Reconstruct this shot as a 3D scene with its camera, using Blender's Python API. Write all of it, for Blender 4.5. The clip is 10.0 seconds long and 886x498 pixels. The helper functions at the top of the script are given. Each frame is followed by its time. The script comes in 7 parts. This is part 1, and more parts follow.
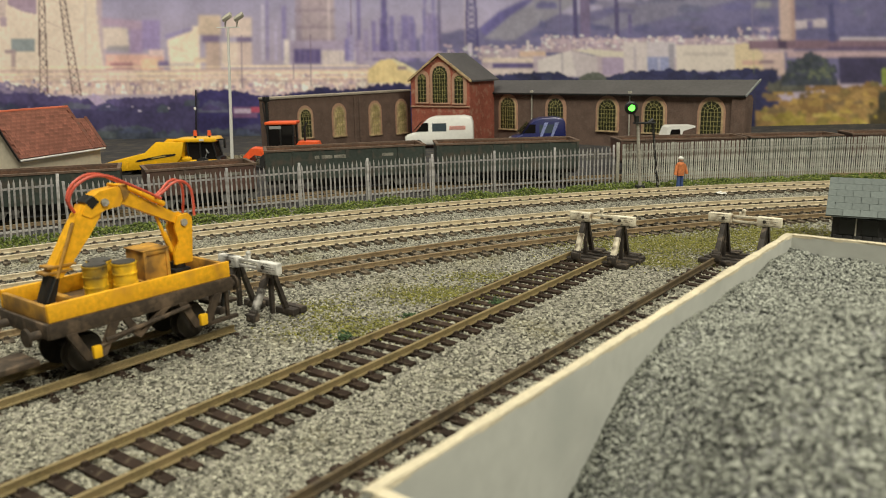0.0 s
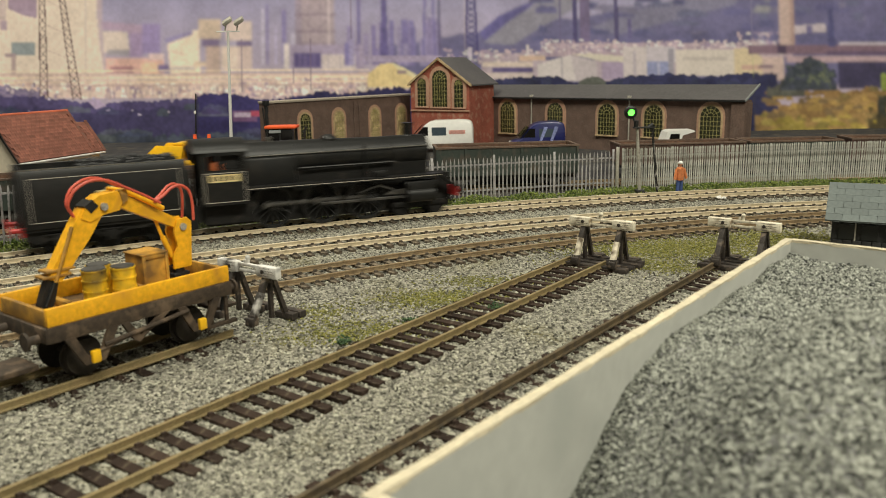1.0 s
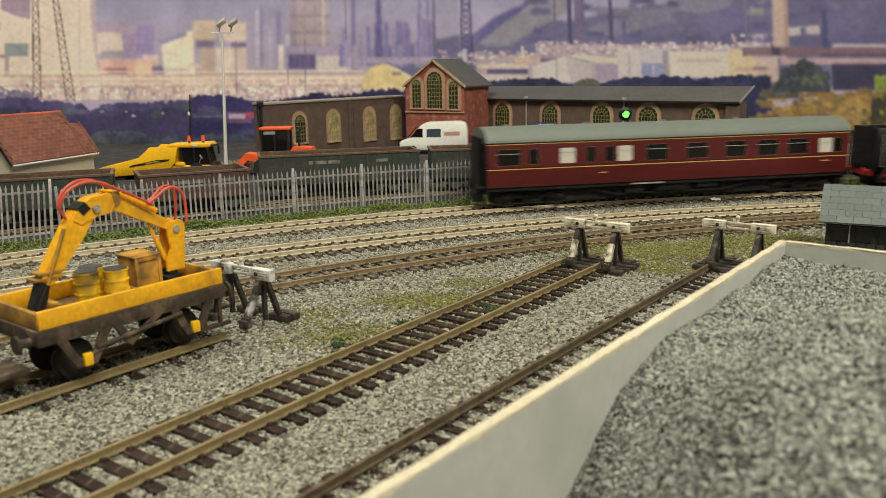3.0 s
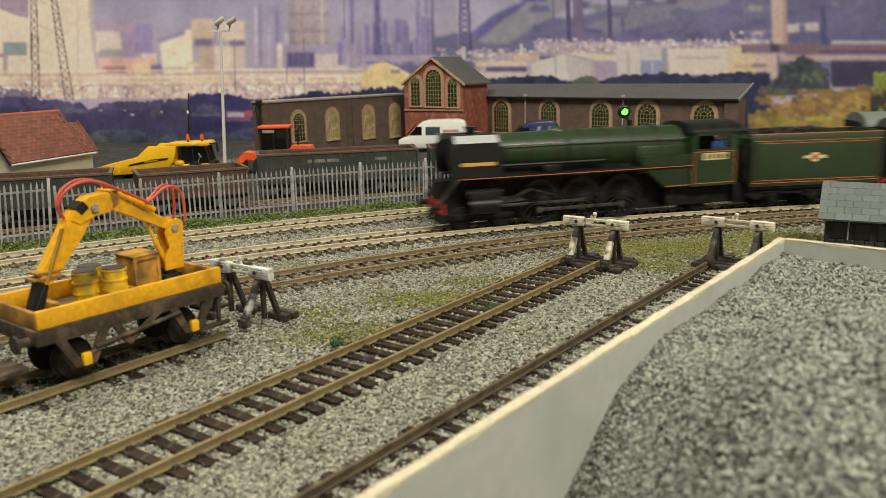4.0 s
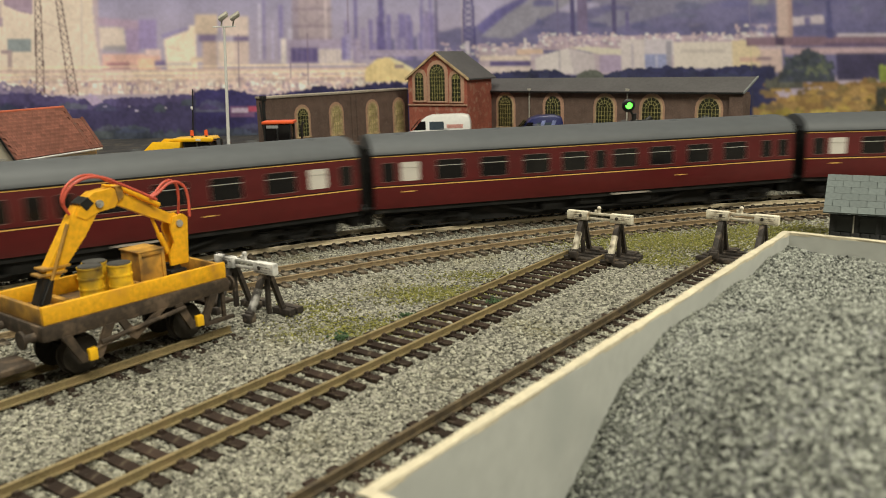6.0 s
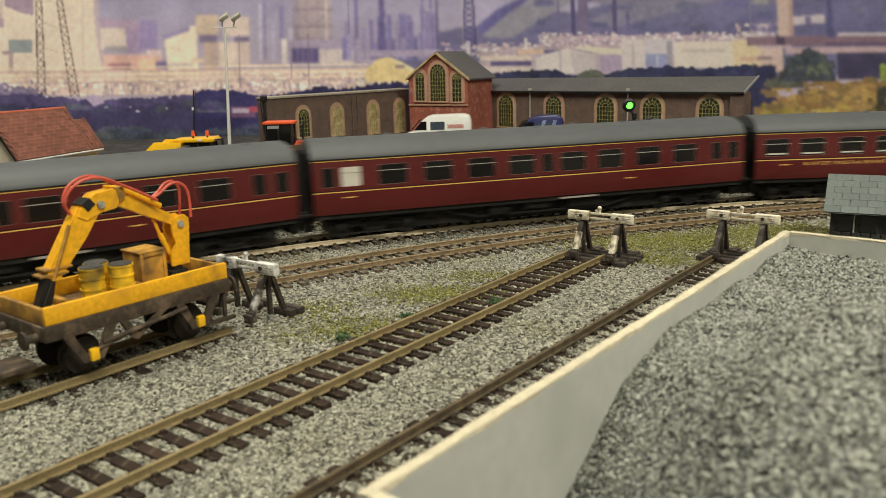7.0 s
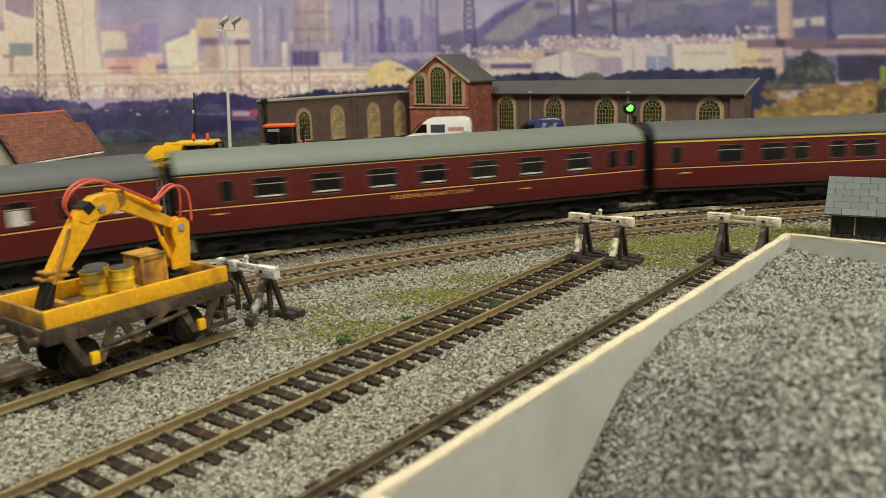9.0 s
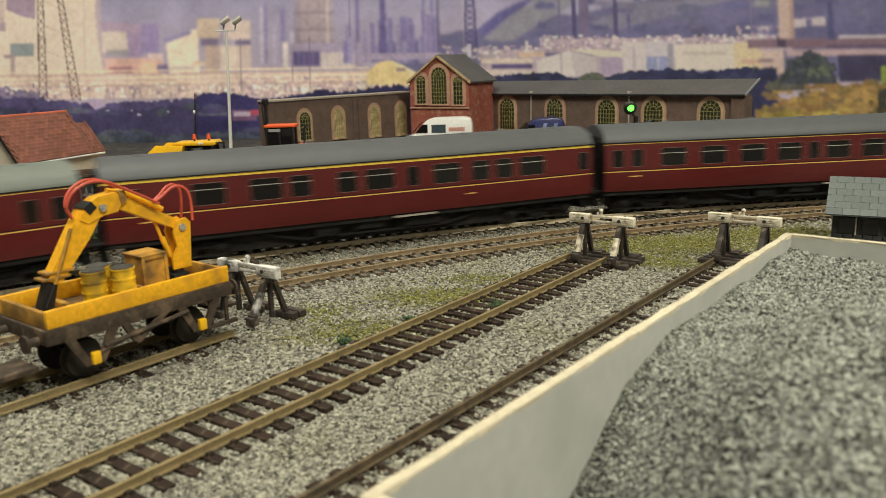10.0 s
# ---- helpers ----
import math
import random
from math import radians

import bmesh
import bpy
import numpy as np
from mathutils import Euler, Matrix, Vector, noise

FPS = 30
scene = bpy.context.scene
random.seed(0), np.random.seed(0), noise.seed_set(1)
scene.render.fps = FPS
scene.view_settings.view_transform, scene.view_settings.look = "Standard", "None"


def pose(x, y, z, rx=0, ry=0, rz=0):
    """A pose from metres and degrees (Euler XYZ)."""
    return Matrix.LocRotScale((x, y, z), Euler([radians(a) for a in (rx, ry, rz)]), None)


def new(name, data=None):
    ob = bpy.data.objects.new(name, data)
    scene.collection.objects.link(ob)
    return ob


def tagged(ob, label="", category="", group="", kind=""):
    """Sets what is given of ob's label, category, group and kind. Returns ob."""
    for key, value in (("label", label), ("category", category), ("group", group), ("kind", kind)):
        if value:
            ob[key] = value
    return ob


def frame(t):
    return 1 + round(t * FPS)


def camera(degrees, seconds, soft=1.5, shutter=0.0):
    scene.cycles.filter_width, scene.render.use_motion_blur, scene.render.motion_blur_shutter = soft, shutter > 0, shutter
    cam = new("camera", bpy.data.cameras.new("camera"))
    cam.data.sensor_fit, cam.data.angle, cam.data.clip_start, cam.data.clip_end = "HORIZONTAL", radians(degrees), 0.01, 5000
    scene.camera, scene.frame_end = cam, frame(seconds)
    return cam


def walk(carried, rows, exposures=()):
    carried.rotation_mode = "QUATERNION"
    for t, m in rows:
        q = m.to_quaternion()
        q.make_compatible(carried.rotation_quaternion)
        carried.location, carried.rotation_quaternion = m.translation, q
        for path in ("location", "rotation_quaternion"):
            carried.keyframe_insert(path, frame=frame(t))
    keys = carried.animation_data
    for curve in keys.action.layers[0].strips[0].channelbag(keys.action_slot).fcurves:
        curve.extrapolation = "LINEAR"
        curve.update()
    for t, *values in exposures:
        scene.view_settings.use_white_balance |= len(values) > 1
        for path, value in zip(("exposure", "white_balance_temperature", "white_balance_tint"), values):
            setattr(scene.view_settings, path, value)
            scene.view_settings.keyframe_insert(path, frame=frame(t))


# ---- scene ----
# ---- camera ----
cam = camera(57.807, 10.0, soft=0.65, shutter=0.5)
cam.data.dof.use_dof = True
cam.data.dof.focus_distance = 0.43
cam.data.dof.aperture_fstop = 29.0
PATH = [
    (0.0, pose(-0.00000, 0.00000, 0.08390, 77.047, 1.121, -0.258)),
    (0.5, pose(0.00025, -0.00014, 0.08426, 77.229, 1.096, -0.256)),
    (1.0, pose(0.00012, 0.00012, 0.08411, 77.322, 1.044, -0.265)),
    (1.5, pose(0.00026, 0.00041, 0.08404, 77.443, 1.029, -0.312)),
    (2.0, pose(0.00025, 0.00046, 0.08408, 77.498, 1.023, -0.484)),
    (2.5, pose(0.00023, 0.00072, 0.08414, 77.463, 0.954, -0.585)),
    (4.0, pose(0.00061, 0.00097, 0.08432, 77.262, 1.132, -0.681)),
    (4.5, pose(0.00066, 0.00090, 0.08445, 77.138, 1.237, -0.634)),
    (5.0, pose(0.00055, 0.00086, 0.08417, 77.039, 1.282, -0.568)),
    (5.5, pose(0.00062, 0.00102, 0.08415, 76.915, 1.319, -0.462)),
    (7.0, pose(0.00084, 0.00040, 0.08437, 76.905, 1.485, -0.356)),
    (7.5, pose(0.00060, 0.00048, 0.08441, 76.902, 1.509, -0.354)),
    (8.0, pose(0.00049, 0.00046, 0.08422, 76.973, 1.449, -0.302)),
    (8.5, pose(0.00069, 0.00045, 0.08440, 77.048, 1.530, -0.313)),
    (9.0, pose(0.00074, 0.00057, 0.08446, 77.089, 1.558, -0.343)),
    (9.5, pose(0.00064, 0.00048, 0.08439, 77.152, 1.530, -0.350)),
    (10.0, pose(0.00069, 0.00050, 0.08438, 77.109, 1.578, -0.292)),
]
walk(cam, PATH, [(0.0, 0.0), (10.0, 0.0)])

# ---- world and room lights ----
world = bpy.data.worlds.new("room_air")
world.use_nodes = True
world.node_tree.nodes["Background"].inputs[0].default_value = (0.55, 0.57, 0.6, 1)
world.node_tree.nodes["Background"].inputs[1].default_value = 0.05
scene.world = world


def ceiling_lamp(x, y, z, sx, sy, watts, colour):
    data = bpy.data.lights.new("strip_light", "AREA")
    data.shape, data.size, data.size_y = "RECTANGLE", sx, sy
    data.energy, data.color = watts, colour
    ob = new("strip_light", data)
    ob.matrix_world = pose(x, y, z)
    return ob


WARM = (1.0, 0.965, 0.80)
ceiling_lamp(0.75, -0.75, 1.45, 1.2, 0.25, 45, WARM)
ceiling_lamp(-0.5, 0.35, 1.45, 1.2, 0.25, 22, WARM)

# ---- materials ----
MATS = {}


def nodes_of(m):
    return m.node_tree.nodes, m.node_tree.links


def mat(name, colour, rough=0.6, metal=0.0, vary=0.12, scale=400.0, bump=0.0, dirt=None, dirt_amount=0.0, rand=0.0, spec=0.5, coat=0.0):
    """Surface with two scales of tone, an optional dirt layer and fine relief. Scales are per metre."""
    if name in MATS:
        return MATS[name]
    m = bpy.data.materials.new(name)
    m.use_nodes = True
    n, l = nodes_of(m)
    b = n["Principled BSDF"]
    b.inputs["Roughness"].default_value = rough
    b.inputs["Metallic"].default_value = metal
    b.inputs["Specular IOR Level"].default_value = spec
    b.inputs["Coat Weight"].default_value = coat
    co = n.new("ShaderNodeTexCoord")
    fine, big = n.new("ShaderNodeTexNoise"), n.new("ShaderNodeTexNoise")
    fine.inputs["Scale"].default_value, big.inputs["Scale"].default_value = scale * 4, scale * 0.35
    fine.inputs["Detail"].default_value, big.inputs["Detail"].default_value = 3, 5
    l.new(co.outputs["Object"], fine.inputs["Vector"])
    l.new(co.outputs["Object"], big.inputs["Vector"])
    add = n.new("ShaderNodeMath")
    add.operation = "ADD"
    l.new(fine.outputs[0], add.inputs[0])
    l.new(big.outputs[0], add.inputs[1])
    rng = n.new("ShaderNodeMapRange")
    rng.inputs[1].default_value, rng.inputs[2].default_value = 0.7, 1.3
    rng.inputs[3].default_value, rng.inputs[4].default_value = 1 - vary * 1.6, 1 + vary * 1.6
    l.new(add.outputs[0], rng.inputs[0])
    val = rng.outputs[0]
    if rand:
        oi = n.new("ShaderNodeObjectInfo")
        r2 = n.new("ShaderNodeMapRange")
        r2.inputs[3].default_value, r2.inputs[4].default_value = 1 - rand, 1 + rand
        l.new(oi.outputs["Random"], r2.inputs[0])
        mu = n.new("ShaderNodeMath")
        mu.operation = "MULTIPLY"
        l.new(val, mu.inputs[0])
        l.new(r2.outputs[0], mu.inputs[1])
        val = mu.outputs[0]
    mix = n.new("ShaderNodeVectorMath")
    mix.operation = "SCALE"
    mix.inputs[0].default_value = colour[:3]
    l.new(val, mix.inputs["Scale"])
    out = mix.outputs[0]
    if dirt:
        dm = n.new("ShaderNodeMix")
        dm.data_type = "RGBA"
        dn = n.new("ShaderNodeTexNoise")
        dn.inputs["Scale"].default_value, dn.inputs["Detail"].default_value = scale, 6
        l.new(co.outputs["Object"], dn.inputs["Vector"])
        dr = n.new("ShaderNodeMapRange")
        dr.inputs[1].default_value, dr.inputs[2].default_value = 0.62 - dirt_amount * 0.3, 0.75 - dirt_amount * 0.2
        l.new(dn.outputs[0], dr.inputs[0])
        l.new(dr.outputs[0], dm.inputs[0])
        l.new(out, dm.inputs[6])
        dm.inputs[7].default_value = (*dirt, 1)
        out = dm.outputs[2]
    l.new(out, b.inputs["Base Color"])
    if bump:
        bp = n.new("ShaderNodeBump")
        bp.inputs["Strength"].default_value, bp.inputs["Distance"].default_value = bump, 0.0004
        l.new(fine.outputs[0], bp.inputs["Height"])
        l.new(bp.outputs[0], b.inputs["Normal"])
    MATS[name] = m
    return m


def speckle(name, dark, light, scale, rough=0.9, moss=None):
    """Loose granules: cell by cell tone from dark to light, with relief."""
    m = bpy.data.materials.new(name)
    m.use_nodes = True
    n, l = nodes_of(m)
    b = n["Principled BSDF"]
    b.inputs["Roughness"].default_value = rough
    co = n.new("ShaderNodeTexCoord")
    vo = n.new("ShaderNodeTexVoronoi")
    vo.inputs["Scale"].default_value = scale
    l.new(co.outputs["Object"], vo.inputs["Vector"])
    ramp = n.new("ShaderNodeValToRGB")
    ramp.color_ramp.elements[0].color, ramp.color_ramp.elements[1].color = (*dark, 1), (*light, 1)
    ramp.color_ramp.elements[0].position, ramp.color_ramp.elements[1].position = 0.15, 0.95
    sep = n.new("ShaderNodeSeparateColor")
    l.new(vo.outputs["Color"], sep.inputs[0])
    l.new(sep.outputs[0], ramp.inputs[0])
    out = ramp.outputs[0]
    if moss:
        no = n.new("ShaderNodeTexNoise")
        no.inputs["Scale"].default_value, no.inputs["Detail"].default_value = 22, 6
        l.new(co.outputs["Object"], no.inputs["Vector"])
        dr = n.new("ShaderNodeMapRange")
        dr.inputs[1].default_value, dr.inputs[2].default_value, dr.inputs[4].default_value = 0.56, 0.74, 0.7
        l.new(no.outputs[0], dr.inputs[0])
        dm = n.new("ShaderNodeMix")
        dm.data_type = "RGBA"
        l.new(dr.outputs[0], dm.inputs[0])
        l.new(out, dm.inputs[6])
        dm.inputs[7].default_value = (*moss, 1)
        out = dm.outputs[2]
    l.new(out, b.inputs["Base Color"])
    bp = n.new("ShaderNodeBump")
    bp.inputs["Strength"].default_value, bp.inputs["Distance"].default_value = 1.0, 0.0006
    bp.invert = True
    l.new(vo.outputs["Distance"], bp.inputs["Height"])
    l.new(bp.outputs[0], b.inputs["Normal"])
    return m


def island_mat(name, dark, light, rough=0.9):
    """Each loose piece of one mesh takes its own tone between dark and light."""
    m = bpy.data.materials.new(name)
    m.use_nodes = True
    n, l = nodes_of(m)
    b = n["Principled BSDF"]
    b.inputs["Roughness"].default_value = rough
    g = n.new("ShaderNodeNewGeometry")
    ramp = n.new("ShaderNodeValToRGB")
    ramp.color_ramp.elements[0].color, ramp.color_ramp.elements[1].color = (*dark, 1), (*light, 1)
    l.new(g.outputs["Random Per Island"], ramp.inputs[0])
    no = n.new("ShaderNodeTexNoise")
    no.inputs["Scale"].default_value = 900
    rng = n.new("ShaderNodeMapRange")
    rng.inputs[3].default_value, rng.inputs[4].default_value = 0.75, 1.25
    l.new(no.outputs[0], rng.inputs[0])
    sc = n.new("ShaderNodeVectorMath")
    sc.operation = "SCALE"
    l.new(ramp.outputs[0], sc.inputs[0])
    l.new(rng.outputs[0], sc.inputs["Scale"])
    l.new(sc.outputs[0], b.inputs["Base Color"])
    return m


def glow(name, colour, strength):
    m = bpy.data.materials.new(name)
    m.use_nodes = True
    b = m.node_tree.nodes["Principled BSDF"]
    b.inputs["Base Color"].default_value = (*colour, 1)
    b.inputs["Emission Color"].default_value = (*colour, 1)
    b.inputs["Emission Strength"].default_value = strength
    return m


# ---- mesh helpers (millimetres in, metres out) ----
MM = 0.001


def at(x, y, z=0.0, turn=0.0, rx=0.0, ry=0.0):
    return pose(x * MM, y * MM, z * MM, rx, ry, turn)


def box(bm, x0, x1, y0, y1, z0, z1, bevel=0.0, m=None, taper=0.0):
    v = [bm.verts.new((x, y, z)) for x in (x0, x1) for y in (y0, y1) for z in (z0, z1)]
    if taper:
        cx, cy = (x0 + x1) / 2, (y0 + y1) / 2
        for q in (v[1], v[3], v[5], v[7]):
            q.co.x, q.co.y = cx + (q.co.x - cx) * (1 - taper), cy + (q.co.y - cy) * (1 - taper)
    f = [bm.faces.new([v[i] for i in q]) for q in ((0, 1, 3, 2), (4, 6, 7, 5), (0, 4, 5, 1), (2, 3, 7, 6), (0, 2, 6, 4), (1, 5, 7, 3))]
    if m is not None:
        bmesh.ops.transform(bm, matrix=m, verts=v)
    if bevel:
        edges = list({e for q in f for e in q.edges})
        bmesh.ops.bevel(bm, geom=edges, offset=bevel, segments=2, profile=0.5, affect="EDGES")
    return v


def rod(bm, p0, p1, r, seg=10, r2=None, caps=True):
    p0, p1 = Vector(p0), Vector(p1)
    d = p1 - p0
    q = d.to_track_quat("Z", "Y").to_matrix().to_4x4()
    mm = Matrix.Translation((p0 + p1) / 2) @ q
    bmesh.ops.create_cone(bm, cap_ends=caps, segments=seg, radius1=r, radius2=r if r2 is None else r2, depth=d.length, matrix=mm)


def prism(bm, poly, y0, y1, axis="y"):
    """Extrudes a polygon of (x, z) from y0 to y1; axis 'x' reads it as (y, z), axis 'z' as (x, y)."""
    def spot(a, b, c):
        return {"y": (a, c, b), "x": (c, a, b), "z": (a, b, c)}[axis]
    lo = [bm.verts.new(spot(a, b, y0)) for a, b in poly]
    hi = [bm.verts.new(spot(a, b, y1)) for a, b in poly]
    k = len(poly)
    faces = [bm.faces.new(lo), bm.faces.new(hi[::-1])]
    for i in range(k):
        faces.append(bm.faces.new((lo[i], hi[i], hi[(i + 1) % k], lo[(i + 1) % k])))
    bmesh.ops.recalc_face_normals(bm, faces=faces)
    return lo + hi


def ball(bm, x, y, z, r, u=10, v=8, sx=1, sy=1, sz=1):
    bmesh.ops.create_uvsphere(bm, u_segments=u, v_segments=v, radius=r, matrix=Matrix.Translation((x, y, z)) @ Matrix.Diagonal((sx, sy, sz, 1)))


def sweep(bm, pts, profile, closed_ends=True):
    """Sweeps a closed profile of (side, up) along points."""
    rings = []
    for i, p in enumerate(pts):
        a, b = Vector(pts[max(i - 1, 0)]), Vector(pts[min(i + 1, len(pts) - 1)])
        d = (b - a).normalized()
        side = d.cross(Vector((0, 0, 1)))
        side = side.normalized() if side.length > 1e-4 else Vector((1, 0, 0))
        up = side.cross(d)
        rings.append([bm.verts.new(Vector(p) + side * s + up * u) for s, u in profile])
    k = len(profile)
    for r0, r1 in zip(rings, rings[1:]):
        for i in range(k):
            bm.faces.new((r0[i], r0[(i + 1) % k], r1[(i + 1) % k], r1[i]))
    if closed_ends:
        bm.faces.new(rings[0])
        bm.faces.new(rings[-1][::-1])


def tube(bm, pts, r, seg=8):
    sweep(bm, pts, [(r * math.cos(2 * math.pi * i / seg), r * math.sin(2 * math.pi * i / seg)) for i in range(seg)])


def mesh_of(name, bm, material, smooth=False):
    bmesh.ops.scale(bm, vec=(MM, MM, MM), verts=bm.verts)
    bmesh.ops.recalc_face_normals(bm, faces=bm.faces)
    me = bpy.data.meshes.new(name)
    bm.to_mesh(me)
    bm.free()
    me.materials.append(material)
    if smooth:
        me.shade_smooth()
        me.set_sharp_from_angle(angle=radians(40))
    return me


def part(name, bm, material, parent=None, label="", m=None, smooth=True):
    ob = new(name, mesh_of(name, bm, material, smooth))
    if parent is not None:
        ob.parent = parent
    if m is not None:
        ob.matrix_basis = m
    if label:
        tagged(ob, label)
    return ob


def piece(name, me, parent, m):
    ob = new(name, me)
    ob.parent, ob.matrix_basis = parent, m
    return ob


def empty(name, label, category, m=None, group="", kind=""):
    ob = new(name)
    if m is not None:
        ob.matrix_basis = m
    return tagged(ob, label, category, group, kind)


def B():
    return bmesh.new()


# ---- materials in use ----
BALLAST = speckle("ballast_bed", (0.07, 0.065, 0.052), (0.38, 0.36, 0.295), 900, moss=(0.16, 0.14, 0.05))
STONE = island_mat("ballast_stone", (0.042, 0.039, 0.031), (0.465, 0.45, 0.36))
STONE_BIN = island_mat("bin_stone", (0.02, 0.022, 0.02), (0.43, 0.44, 0.385))
RAIL_MAIN = mat("rail_dusty", (0.56, 0.47, 0.32), 0.5, 0.1, 0.12, 300, 0.1, (0.66, 0.57, 0.42), 0.6)
RAIL_RUST = mat("rail_rusty", (0.24, 0.17, 0.095), 0.6, 0.1, 0.2, 400, 0.2, (0.30, 0.23, 0.135), 0.5)
RAIL_SIDING = mat("rail_siding", (0.24, 0.185, 0.09), 0.55, 0.15, 0.2, 300, 0.2, (0.27, 0.2, 0.1), 0.5)
SLEEPER = mat("sleeper_brown", (0.036, 0.023, 0.017), 0.8, 0, 0.25, 500, 0.3, (0.09, 0.07, 0.05), 0.1, rand=0.3, spec=0.2)
SLEEPER_DUSTY = mat("sleeper_dusty", (0.06, 0.045, 0.03), 0.85, 0, 0.3, 500, 0.3, (0.25, 0.2, 0.14), 0.55, rand=0.3)
GREY_PAINT = mat("bin_grey_paint", (0.485, 0.49, 0.455), 0.7, 0, 0.05, 60, 0.05, (0.43, 0.44, 0.41), 0.3)
RAW_EDGE = mat("raw_board_edge", (0.60, 0.53, 0.385), 0.85, 0, 0.12, 250, 0.5, (0.5, 0.44, 0.33), 0.3)
ROOM_WALL = mat("room_wall_paint", (0.30, 0.29, 0.27), 0.9, 0, 0.04, 3)
BLACK = mat("black_paint", (0.012, 0.012, 0.012), 0.5, 0, 0.2, 200)
GREY_PLASTIC = mat("grey_plastic", (0.30, 0.31, 0.31), 0.55, 0, 0.08, 300)

# ---- room ----
def room():
    wall = ROOM_WALL
    for name, d in (("wall_north", (-2200, 2200, 1600, 1700, -900, 1500)), ("wall_south", (-2200, 2200, -1700, -1600, -900, 1500)),
                    ("wall_west", (-2300, -2200, -1700, 1700, -900, 1500)), ("wall_east", (2200, 2300, -1700, 1700, -900, 1500)),
                    ("floor", (-2300, 2300, -1700, 1700, -1000, -900)), ("ceiling", (-2300, 2300, -1700, 1700, 1500, 1600))):
        bm = B()
        box(bm, *d)
        tagged(part(name, bm, wall, smooth=False), "plain pale painted room surface", "wall" if "wall" in name else name, kind="structure")


room()


# ---- baseboard with ballast ----
def lie(x, y):
    """Height of the ballast in millimetres."""
    return -3.6 + 0.7 * noise.noise((x * 0.012, y * 0.012, 0)) + 0.35 * noise.noise((x * 0.05, y * 0.05, 3))


def grid_sheet(name, xs, ys, height, material):
    bm = B()
    rows = [[bm.verts.new((x, y, height(x, y))) for x in xs] for y in ys]
    for a, b in zip(rows, rows[1:]):
        for i in range(len(xs) - 1):
            bm.faces.new((a[i], a[i + 1], b[i + 1], b[i]))
    return part(name, bm, material, smooth=True)


def span(a, b, n):
    return [a + (b - a) * i / n for i in range(n + 1)]


ground = grid_sheet("ground", span(-1400, -420, 30) + span(-415, 460, 220) + span(470, 1500, 36), span(-1500, 60, 44) + span(64, 700, 200) + span(710, 1060, 30), lie, BALLAST)
tagged(ground, "fine grey model ballast with mossy patches", "ground", kind="structure")

# ---- dark yard behind the fence ----
YARD = mat("dark_yard_earth", (0.026, 0.025, 0.028), 0.95, 0, 0.3, 60, 0.4, (0.075, 0.065, 0.05), 0.4)
yard = grid_sheet("yard_ground", span(-1000, -360, 16) + span(-350, 520, 60) + span(530, 1000, 12), span(0, 1, 44), lambda x, f: 0, YARD)
for v in yard.data.vertices:
    x, f = v.co.x / MM, v.co.y / MM
    edge = max(150.0, -430 + math.sqrt(max(0.0, 1025.0 ** 2 - (x - 340) ** 2)))
    y = edge + (1062 - edge) * f
    v.co.y, v.co.z = y * MM, (lie(x, y) + 1.3 * min(1, f * 12) + 0.1) * MM
tagged(yard, "dark earth of the goods yard", "ground", kind="structure")

# ---- tracks ----
CX, CY = 340.0, -430.0
R0, R1, R2 = 1067.0, 977.0, 918.0
C3, R3 = (353.0, -300.0), 756.5
RAIL_PROFILE = [(-1.0, -2.3), (1.0, -2.3), (1.0, -1.95), (0.35, -1.75), (0.35, -0.75), (0.55, -0.6), (0.55, -0.1), (0.4, 0), (-0.4, 0), (-0.55, -0.1), (-0.55, -0.6), (-0.35, -0.75), (-0.35, -1.75), (-1.0, -1.95)]


def sleeper_mesh(name, material):
    bm = B()
    box(bm, -1.6, 1.6, -15, 15, -4.4, -2.45, 0.15)
    for s in (-8.7, 8.7):
        for q in (-1.75, 1.75):
            box(bm, -0.9, 0.9, s + q - 0.75, s + q + 0.75, -2.5, -1.5, 0, taper=0.3)
    return mesh_of(name, bm, material)


SLEEPER_ME = sleeper_mesh("sleeper", SLEEPER)
SLEEPER_DUSTY_ME = sleeper_mesh("sleeper_dusty", SLEEPER_DUSTY)


def track(label, points, rail_mat, sleeper_me, pitch=7.0, group="tracks", sink=0.0):
    """points: (x, y) of the centre line, closely spaced."""
    top = empty("railway_track", label, "railway track", group=group)
    pts = [Vector((x, y, 0)) for x, y in points]
    for s in (-8.7, 8.7):
        line = []
        for i, p in enumerate(pts):
            d = (pts[min(i + 1, len(pts) - 1)] - pts[max(i - 1, 0)]).normalized()
            line.append(p + Vector((d.y, -d.x, 0)) * s)
        bm = B()
        sweep(bm, line, RAIL_PROFILE)
        part("rail", bm, rail_mat, top, smooth=False)
    r = random.Random(len(points))
    dist, nxt = 0.0, 3.0
    for a, b in zip(pts, pts[1:]):
        step = (b - a).length
        while nxt <= dist + step:
            p = a.lerp(b, (nxt - dist) / step)
            turn = math.degrees(math.atan2(b.y - a.y, b.x - a.x))
            piece("sleeper", sleeper_me, top, at(p.x, p.y, r.uniform(-0.15, 0.1) - sink * r.uniform(0.4, 1.2), turn + r.uniform(-1.2, 1.2)))
            nxt += pitch
        dist += step
    return top


def arc(c, r, a0, a1, n=160):
    return [(c[0] + r * math.cos(radians(a)), c[1] + r * math.sin(radians(a))) for a in span(a0, a1, n)]


def straight(p, q, n=24):
    return [(p[0] + (q[0] - p[0]) * i / n, p[1] + (q[1] - p[1]) * i / n) for i in range(n + 1)]


